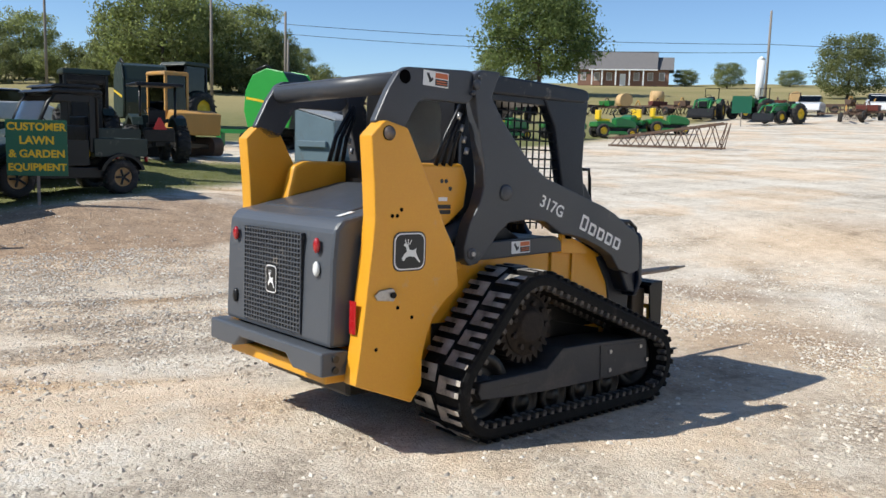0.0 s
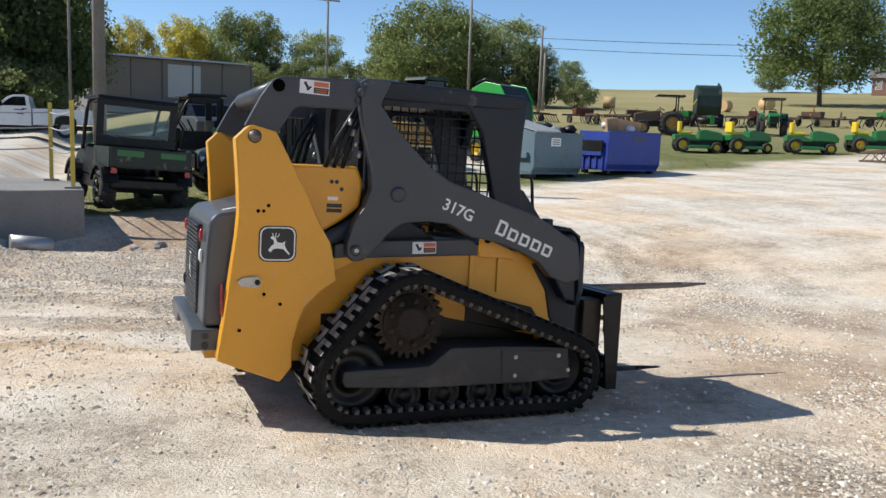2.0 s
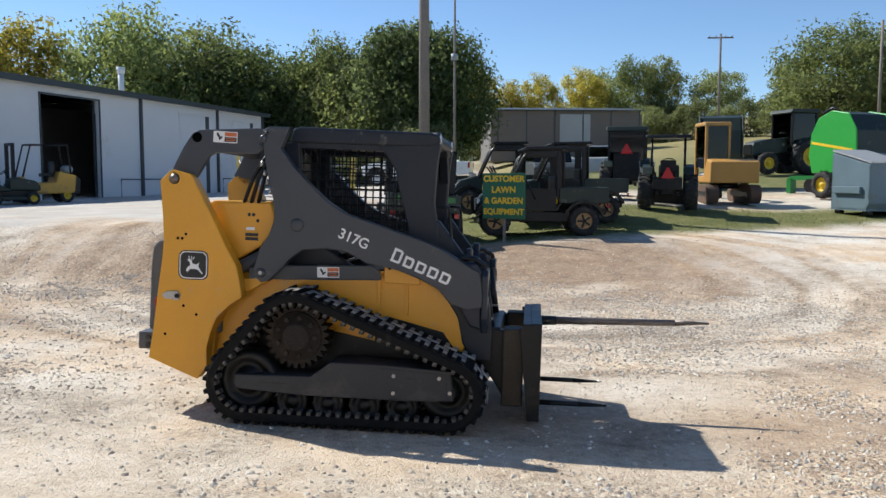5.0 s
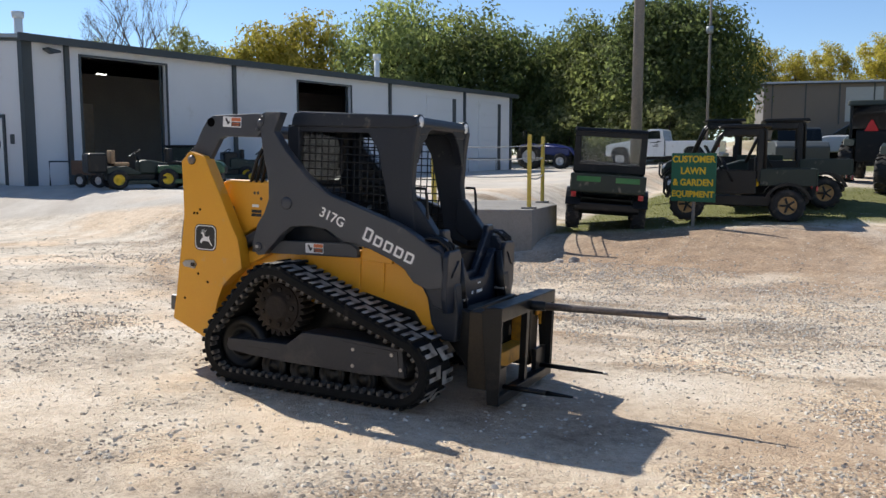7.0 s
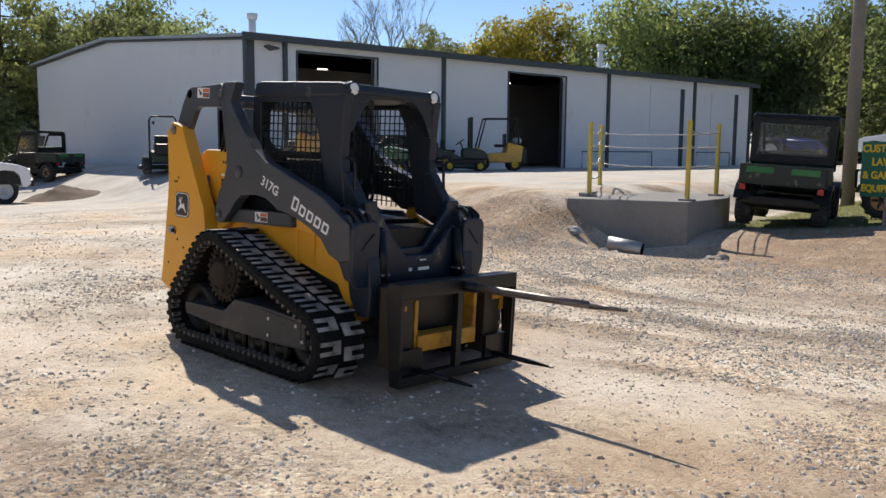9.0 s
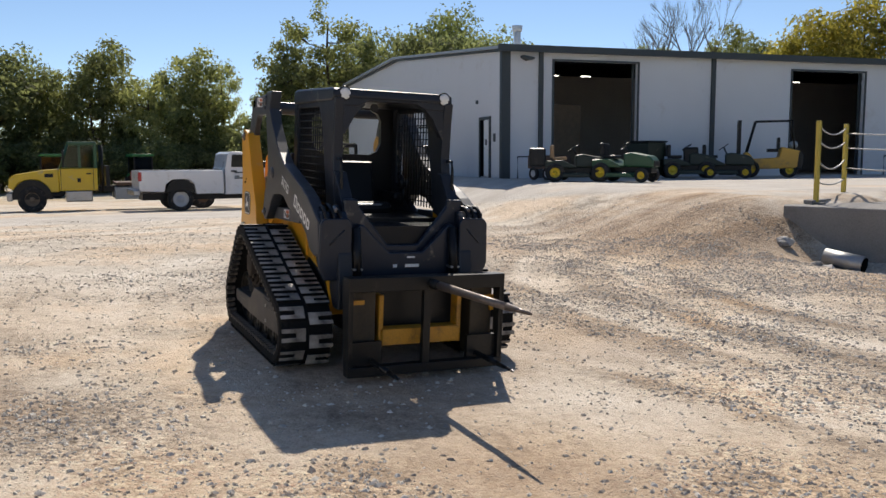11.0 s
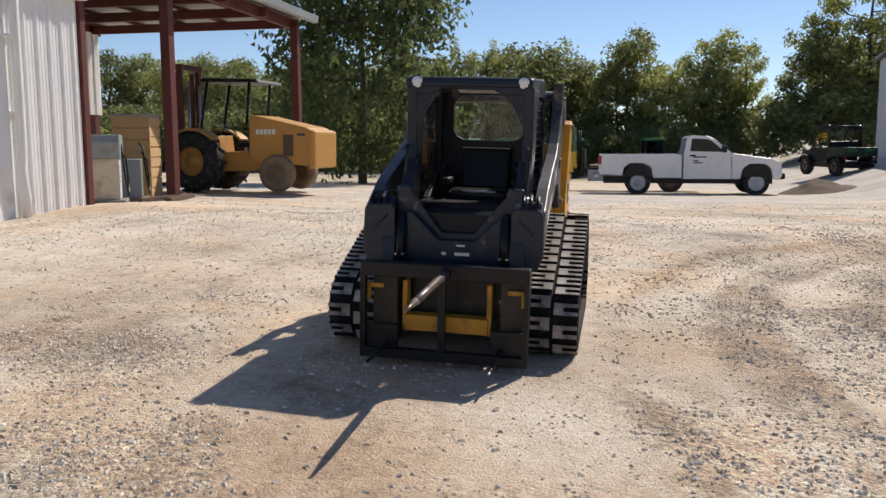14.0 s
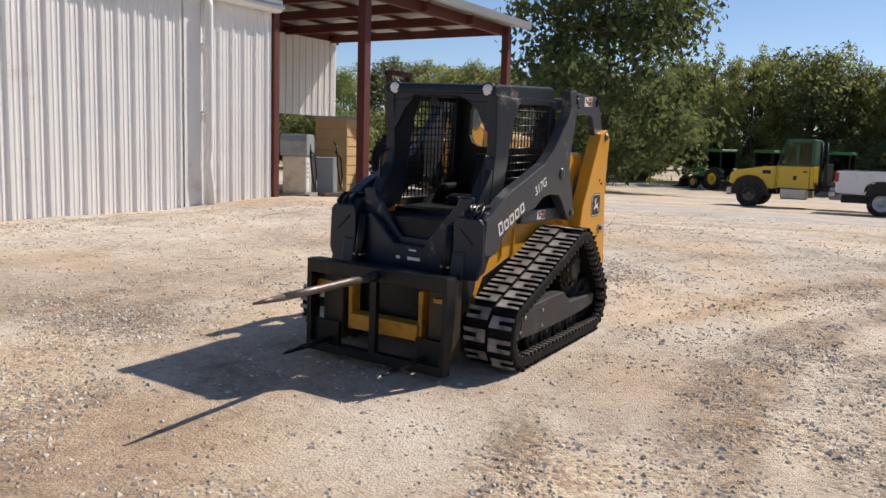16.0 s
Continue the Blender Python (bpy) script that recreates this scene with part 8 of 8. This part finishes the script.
def wire(a, b, sag):
    pts = [Vector(a).lerp(Vector(b), k / 16) - Vector((0, 0, sag * 4 * (k / 16) * (1 - k / 16))) for k in range(17)]
    solid("overhead_wire", tube(pts, 0.022, 5), BLACK, "thin dark overhead wire between utility poles", "wire", "overhead wires")


wire((34.0, 61.0, 10.6), (66.5, 34.8, 10.2), 0.4)
wire((34.0, 61.0, 9.8), (66.5, 34.8, 9.5), 0.5)
wire((66.5, 34.8, 10.2), (120, -10, 12.0), 0.8)
wire((26.5, 59.4, 12.2), (34.0, 61.0, 10.6), 0.2)


# ---- house on the hill ----
def build_house():
    z = float(ground_z(123, 94)) - 0.2
    h = thing("house", Matrix.Translation((123, 94, z)) @ Matrix.Rotation(radians(35 + 90), 4, "Z"), "low brick house with grey hipped roof on the hill", "house")
    # local x runs along the front, the front faces +y
    part("wall", box(-8, 8, -4, 3.0, 0, 2.9), BRICKR, h, "brick walls")
    part("roof", prism([(-5.2, 2.8), (0, 6.3), (4.2, 2.8), (4.2, 2.65), (-5.2, 2.65)], -6.0, 6.0, "x", 0.02), SHINGLE, h, "grey shingle roof")
    part("wing_roof", prism([(-4.6, 2.8), (-0.4, 5.3), (3.4, 2.8)], 6.0, 8.8, "x"), SHINGLE, h)
    part("wing_roof", prism([(-4.6, 2.8), (-0.4, 5.3), (3.4, 2.8)], -8.8, -6.0, "x"), SHINGLE, h)
    for x in (-3.6, -1.2, 1.2, 3.6, 5.4):
        part("porch_column", box(x - 0.12, x + 0.12, 3.85, 4.1, 0, 2.7), TRIMW, h, "white porch column")
    for x in (-6.8, -4.8, -2.4, 2.4, 4.6, 7.0):
        w = part("window", box(x - 0.5, x + 0.5, 3.0, 3.04, 0.9, 2.3), TRIMW, h)
        part("pane", box(x - 0.42, x + 0.42, 3.04, 3.06, 0.98, 2.22), DARKIN, w)
    part("door", box(-0.5, 0.5, 3.0, 3.05, 0, 2.1), TRIMW, h)
    part("fascia", box(-6.0, 6.0, 4.15, 4.22, 2.62, 2.82), TRIMW, h)


build_house()
tower = thing("white_silo", on_ground(69.2, 36.9), "slim white silo beside the field", "silo")
part("shell", rod((0, 0, -0.2), (0, 0, 4.3), 0.36, n=18), TRIMW, tower)
part("cap", rod((0, 0, 4.3), (0, 0, 4.6), 0.38, 0.08, 18), TRIMW, tower)


# ---- sign, fuel pumps, crates, scrap ----
def build_sign():
    m = Matrix.Translation((0.80, 11.75, 0.30)) @ Matrix.Rotation(radians(-20), 4, "Z")
    s = thing("dealer_sign", m, "green board sign with yellow capital letters on posts", "sign")
    part("board", box(-0.48, 0.48, -0.015, 0.015, 0.42, 1.38, 0.005), SIGNG, s, "green painted board")
    part("stake", box(-0.025, 0.025, 0.016, 0.06, -0.3, 1.3), WOODPOLE, s)
    for text, z, size in (("CUSTOMER", 1.255, 0.178), ("LAWN", 1.025, 0.185), ("& GARDEN", 0.795, 0.178), ("EQUIPMENT", 0.565, 0.168)):
        lettering("sign_line", text, size, Matrix.Translation((0, -0.0165, z)) @ pose(0, 0, 0, 90, 0, 0), SIGNY, s, 0.001, "yellow capital letters", 0.006)


def fuel_pump(x, y, label, boxy):
    p = thing("fuel_pump", Matrix.Translation((x, y, float(ground_z(x, y)) + 0.05)) @ Matrix.Rotation(radians(28), 4, "Z"), label, "fuel pump", "fuel pumps under the shelter")
    part("plinth", box(-0.42, 0.42, -0.35, 0.35, -0.25, 0.03, 0.01), CONC, p)
    if boxy:
        part("cabinet", box(-0.30, 0.30, -0.24, 0.24, 0.03, 0.80, 0.02), PUMPCREAM, p, "dirty cream lower cabinet")
        part("front_sheet", box(-0.02, 0.29, 0.24, 0.25, 0.06, 0.76), TRIMW, p, "pale front panel")
        for k in range(4):
            part("panel_line", box(0.08, 0.22, 0.25, 0.253, 0.62 - 0.09 * k, 0.66 - 0.09 * k), PLASTIC, p)
        part("head", prism([(-0.36, 0.80), (-0.40, 1.18), (-0.30, 1.24), (0.32, 1.24), (0.40, 1.10), (0.36, 0.80)], -0.28, 0.28, "y", 0.02), PUMPHEAD, p, "blue-grey metal pump head")
        part("side_rack", join(*[box(-0.42, -0.32, -0.2, 0.2, 0.15 + 0.16 * k, 0.18 + 0.16 * k) for k in range(5)]), BLACK, p)
    else:
        part("cabinet", box(-0.30, 0.30, -0.24, 0.24, 0.03, 0.82, 0.03), PLASTIC, p, "grey pump cabinet")
    part("hose", tube([(0.1, 0.26, 0.95), (-0.12, 0.34, 0.80), (-0.22, 0.36, 0.40), (-0.05, 0.38, 0.10), (0.15, 0.36, 0.30), (0.18, 0.32, 0.65), (0.05, 0.28, 1.05), (-0.05, 0.2, 1.15)], 0.02), BLACK, p, "black rubber fuel hose")
    return p


build_sign()
fuel_pump(-7.55, -8.35, "old grey fuel pump with a pale panel", True)
fuel_pump(-8.95, -8.75, "low grey fuel pump with looped hose", False)
crate = thing("plywood_crate", Matrix.Translation((-10.0, -9.2, 0.27)) @ Matrix.Rotation(radians(16), 4, "Z"), "tall raw plywood crate standing under the shelter", "crate")
part("crate_body", box(-0.42, 0.42, -0.38, 0.38, 0, 1.75, 0.01), PLYWOOD, crate)
for k in range(8):
    part("crate_slat", box(-0.44, 0.44, 0.38, 0.40, 0.02 + 0.22 * k, 0.21 + 0.22 * k, 0.004), PLYWOOD, crate)
for k in range(7):
    part("crate_slat", box(0.42, 0.445, -0.38, 0.38, 0.04 + 0.25 * k, 0.25 + 0.25 * k, 0.004), PLYWOOD, crate)
part("crate_lid", box(-0.48, 0.48, -0.42, 0.44, 1.75, 1.80, 0.01), ROOFM, crate)
for x, y, l, a in ((-8.9, -7.6, 1.6, 12), (-8.3, -7.75, 1.1, -8), (-9.9, -8.2, 1.9, 20)):
    b = solid("timber", box(-l / 2, l / 2, -0.07, 0.07, 0, 0.09, 0.01), BROWNM, "weathered timber lying by the fuel pumps", "timber", "timbers on the ground")
    b.matrix_basis = on_ground(x, y, a, 0.01)
rack = thing("tank_rack", Matrix.Translation((-11.6, -11.0, 0.26)), "grey steel tank on a low dark rack", "tank")
part("tank", rod((-0.9, 0, 0.95), (0.9, 0, 0.95), 0.32, n=20), ROOFM, rack)
for x in (-0.6, 0.6):
    part("leg", box(x - 0.05, x + 0.05, -0.3, 0.3, 0, 0.66), BLACK, rack)


def truss_frame():
    t = thing("steel_truss", on_ground(26.4, 16.8, 292), "rusty steel truss frame lying on gravel", "truss", "scrap steel")
    part("chord", box(-2.3, 2.3, -0.5, -0.42, 0.0, 0.08), BROWNM, t)
    part("chord", box(-2.3, 2.3, 0.42, 0.5, 0.0, 0.08), BROWNM, t)
    part("chord", prism([(-2.3, 0.30), (2.3, 1.0), (2.3, 1.08), (-2.3, 0.38)], -0.5, -0.42, "y"), BROWNM, t)
    part("chord", prism([(-2.3, 0.30), (2.3, 1.0), (2.3, 1.08), (-2.3, 0.38)], 0.42, 0.5, "y"), BROWNM, t)
    for k in range(8):
        x = -2.2 + 0.62 * k
        h = 0.34 + 0.152 * (x + 2.3)
        for y in (-0.46, 0.46):
            part("web", rod((x, y, 0.05), (x + 0.3, y, h + 0.04), 0.022, n=6), BROWNM, t)
            part("web", rod((x + 0.3, y, h + 0.04), (min(2.25, x + 0.62), y, 0.05), 0.022, n=6), BROWNM, t)


truss_frame()


def implement(x, y, a, k):
    """Low scrap farm implement: a frame with discs or tines on small wheels."""
    t = thing("farm_implement", on_ground(x, y, a), "rusty brown farm implement standing in the field", "implement", "implements in the field")
    part("frame", join(box(-1.8, 1.8, -0.06, 0.06, 0.55, 0.68), box(-1.5, 1.5, -0.8, -0.7, 0.5, 0.6), box(-0.1, 0.1, -0.8, 1.6, 0.5, 0.6)), BROWNM, t)
    tine = mesh_of("tine", rod((0, -0.7, 0.5), (0.05, -1.0, 0.02), 0.03, n=5), RUST)
    for i in range(11):
        shared("tine", tine, t, Matrix.Translation((-1.5 + 0.3 * i, 0, 0)))
    h = 1.05 + 0.2 * (k % 2)
    part("mast", tube([(-0.35, 0, 0.6), (-0.05, 0, h), (0.05, 0, h), (0.35, 0, 0.6)], 0.04, 6), INDY if k % 3 == 0 else BROWNM, t)
    if k % 2:
        part("seed_box", prism([(-0.2, 0.62), (-0.28, 1.0), (0.28, 1.0), (0.2, 0.62)], -0.7, 0.7, "y", 0.02), (BROWNM, REDSTEEL, DGREEN)[k % 3], t)
    wheel(t, -1.2, 0.3, 0.3, 0.16, None, BROWNM)
    wheel(t, 1.2, 0.3, 0.3, 0.16, None, BROWNM)


rnd_i = random.Random(9)
for k in range(22):
    f = k / 21
    implement(26 + 38 * f + rnd_i.uniform(-1, 1), 47 - 19 * f + rnd_i.uniform(-1.5, 1.5), rnd_i.uniform(0, 180), k)
for k in range(7):
    implement(50 + 3.2 * k, 20 + 0.7 * k + rnd_i.uniform(-1, 1), rnd_i.uniform(0, 180), k)
for x, y in ((60, 45), (55, 62), (72, 50), (47, 70), (82, 40), (64, 66)):
    b = solid("hay_bale", rod((-0.6, 0, 0.62), (0.6, 0, 0.62), 0.62, n=20), PLYWOOD, "round straw hay bale in the field", "hay bale", "hay bales in the field")
    b.matrix_basis = on_ground(x, y, x * 7, -0.03)


def car(x, y, a, paint, label):
    u = thing("car", on_ground(x, y, a), label, "car", "parked road vehicles")
    part("body", prism([(-2.1, 0.35), (-2.15, 0.80), (-1.9, 0.95), (-1.3, 1.0), (1.0, 0.98), (1.9, 0.82), (2.1, 0.62), (2.1, 0.35)], -0.86, 0.86, "y", 0.05), paint, u)
    part("cabin", prism([(-1.5, 0.98), (-1.05, 1.42), (0.25, 1.44), (1.0, 0.98)], -0.72, 0.72, "y", 0.05), DARKGL, u, "dark glazed cabin")
    part("roof", prism([(-1.05, 1.40), (-1.0, 1.46), (0.2, 1.47), (0.28, 1.41)], -0.68, 0.68, "y", 0.02), paint, u)
    for xx in (-1.35, 1.35):
        for yy in (-0.76, 0.76):
            wheel(u, xx, yy, 0.32, 0.2)


car(1.9, 27.6, 100, TRIMG, "dark grey car parked on the lane behind utility vehicles")
car(4.2, 30.4, 160, GREYRIM, "silver car parked beyond the lane")
car(60.5, 22.5, 200, WHITECAR, "white car parked beyond the far grass")
car(57.0, 26.0, 200, WHITECAR, "white car parked among farm machines")
car(66.0, 25.0, 205, GREYRIM, "grey car parked beyond the far grass")
sg = thing("field_sign", on_ground(42.3, 22.8, 215), "green board sign on a thin post", "sign")
part("board", box(-0.02, 0.02, -0.55, 0.55, 0.75, 1.75), SIGNG, sg)
for k in range(4):
    part("sign_bar", box(-0.03, -0.02, -0.4, 0.4, 0.86 + 0.22 * k, 0.98 + 0.22 * k), SIGNY, sg)
part("stake", box(-0.03, 0.03, -0.03, 0.03, -0.3, 0.8), WOODPOLE, sg)


def mound(name, x, y, r, h, mat, label, category, seed):
    bm = bmesh.new()
    bmesh.ops.create_grid(bm, x_segments=22, y_segments=22, size=r)
    for v in bm.verts:
        d = math.hypot(v.co.x, v.co.y) / r
        k = max(0.0, 1 - d) ** 1.1
        n = 0.35 * noise.fractal(v.co * 2.2 + Vector((seed, 0, 0)), 1.0, 2.0, 4)
        gz = float(ground_z(x + v.co.x, y + v.co.y)) - float(ground_z(x, y))
        v.co.z = h * k * (1 + n) - 0.04 + gz
    for f in bm.faces:
        f.smooth = True
    ob = solid(name, bm, mat, label, category, kind="structure")
    ob.matrix_basis = Matrix.Translation((x, y, float(ground_z(x, y))))


SOIL = material("bare_soil", (0.12, 0.08, 0.052), 0.95, 0, 0.3, 2.5, 0.6, 25)
mound("earth_mound", -22, 7.3, 1.3, 0.5, SOIL, "heap of dry brown earth beside the pickup truck", "earth heap", 2)
mound("earth_mound", -9.0, 60.0, 5.0, 2.2, SOIL, "heap of earth and brush near the trees", "earth heap", 4)


# ---- loose stones, weeds ----
def scatter_stones(name, count, inner, outer, lo, hi, seed, mat, label):
    """Angular stones lying on the yard, joined, thinning out from the loader."""
    rng = np.random.default_rng(seed)
    base = np.array([(1, 0.2, -0.6), (0.1, 1, -0.6), (-1, 0.1, -0.6), (-0.2, -1, -0.6), (0.45, 0.15, 0.8), (-0.4, -0.05, 0.7)], float)
    tri = np.array([(0, 1, 4), (1, 5, 4), (1, 2, 5), (2, 3, 5), (3, 4, 5), (3, 0, 4)])
    r = np.sqrt(rng.uniform(inner ** 2, outer ** 2, count))
    a = rng.uniform(0, 2 * np.pi, count)
    x, y = r * np.cos(a), r * np.sin(a)
    keep = (rng.uniform(0, 1, count) < 0.10 + 0.90 * stony(x, y)) & ~((np.abs(y) < 0.95) & (x > -0.85) & (x < 1.35))
    keep &= ~((x < -4.0) & (y > 8.8)) & (y > -7.7)
    x, y = x[keep], y[keep]
    n = len(x)
    s = lo * (hi / lo) ** (rng.uniform(0, 1, n) ** 2.2)
    v = base[None] * (1 + rng.normal(0, 0.16, (n, 6, 1)))
    v = v * np.stack([rng.uniform(0.8, 1.4, n), rng.uniform(0.7, 1.1, n), rng.uniform(0.35, 0.6, n)], -1)[:, None]
    w = rng.uniform(0, 6.28, n)
    c, d = np.cos(w)[:, None], np.sin(w)[:, None]
    vx, vy = v[..., 0] * c - v[..., 1] * d, v[..., 0] * d + v[..., 1] * c
    v = np.stack([vx, vy, v[..., 2]], -1) * s[:, None, None]
    z = ground_z(x, y) + relief(x, y) + s * 0.25
    v += np.stack([x, y, z], -1)[:, None]
    f = (tri[None] + 6 * np.arange(n)[:, None, None]).reshape(-1, 3)
    me = bpy.data.meshes.new(name)
    me.from_pydata(v.reshape(-1, 3).tolist(), [], f.tolist())
    me.materials.append(mat)
    tagged(new(name, me), label, "gravel", kind="stuff")


def stone_material():
    m = bpy.data.materials.new("limestone_gravel")
    m.use_nodes = True
    n, ln = m.node_tree.nodes, m.node_tree.links
    b = n["Principled BSDF"]
    geo = n.new("ShaderNodeNewGeometry")
    r = n.new("ShaderNodeValToRGB")
    els = r.color_ramp.elements
    els[0].color, els[1].color = rgb((0.34, 0.285, 0.225)), rgb((0.72, 0.665, 0.58))
    els.new(0.35).color = rgb((0.48, 0.42, 0.345))
    els.new(0.7).color = rgb((0.60, 0.545, 0.46))
    ln.new(geo.outputs["Random Per Island"], r.inputs[0])
    ln.new(r.outputs[0], b.inputs["Base Color"])
    b.inputs["Roughness"].default_value = 0.9
    return m


STONE = stone_material()
scatter_stones("gravel", 300000, 0.8, 8.5, 0.006, 0.022, 1, STONE, "loose pale limestone gravel on the yard")
scatter_stones("gravel", 90000, 7.0, 15.0, 0.009, 0.026, 2, STONE, "coarse loose limestone gravel on the yard")


def scatter_grass():
    rng = np.random.default_rng(8)
    n = 60000
    x, y = rng.uniform(-2.2, 20, n), rng.uniform(10.3, 24, n)
    g, _, _ = zone_of(x, y)
    keep = rng.uniform(0, 1, n) < g * 0.9
    x, y = x[keep], y[keep]
    n = len(x)
    z = ground_z(x, y)
    h, w, a = rng.uniform(0.02, 0.055, n), 0.006, rng.uniform(0, 6.28, n)
    lean = rng.normal(0, 0.03, (n, 2))
    p = np.stack([x, y, z], -1)
    side = np.stack([np.cos(a) * w, np.sin(a) * w, np.zeros(n)], -1)
    tip = p + np.stack([lean[:, 0], lean[:, 1], h], -1)
    verts = np.stack([p - side, p + side, tip], 1).reshape(-1, 3)
    me = bpy.data.meshes.new("grass")
    me.from_pydata(verts.tolist(), [], np.arange(3 * n).reshape(-1, 3).tolist())
    me.materials.append(GRASSB)
    tagged(new("grass", me), "short dry grass at the edge of the yard", "grass", kind="stuff")


scatter_grass()
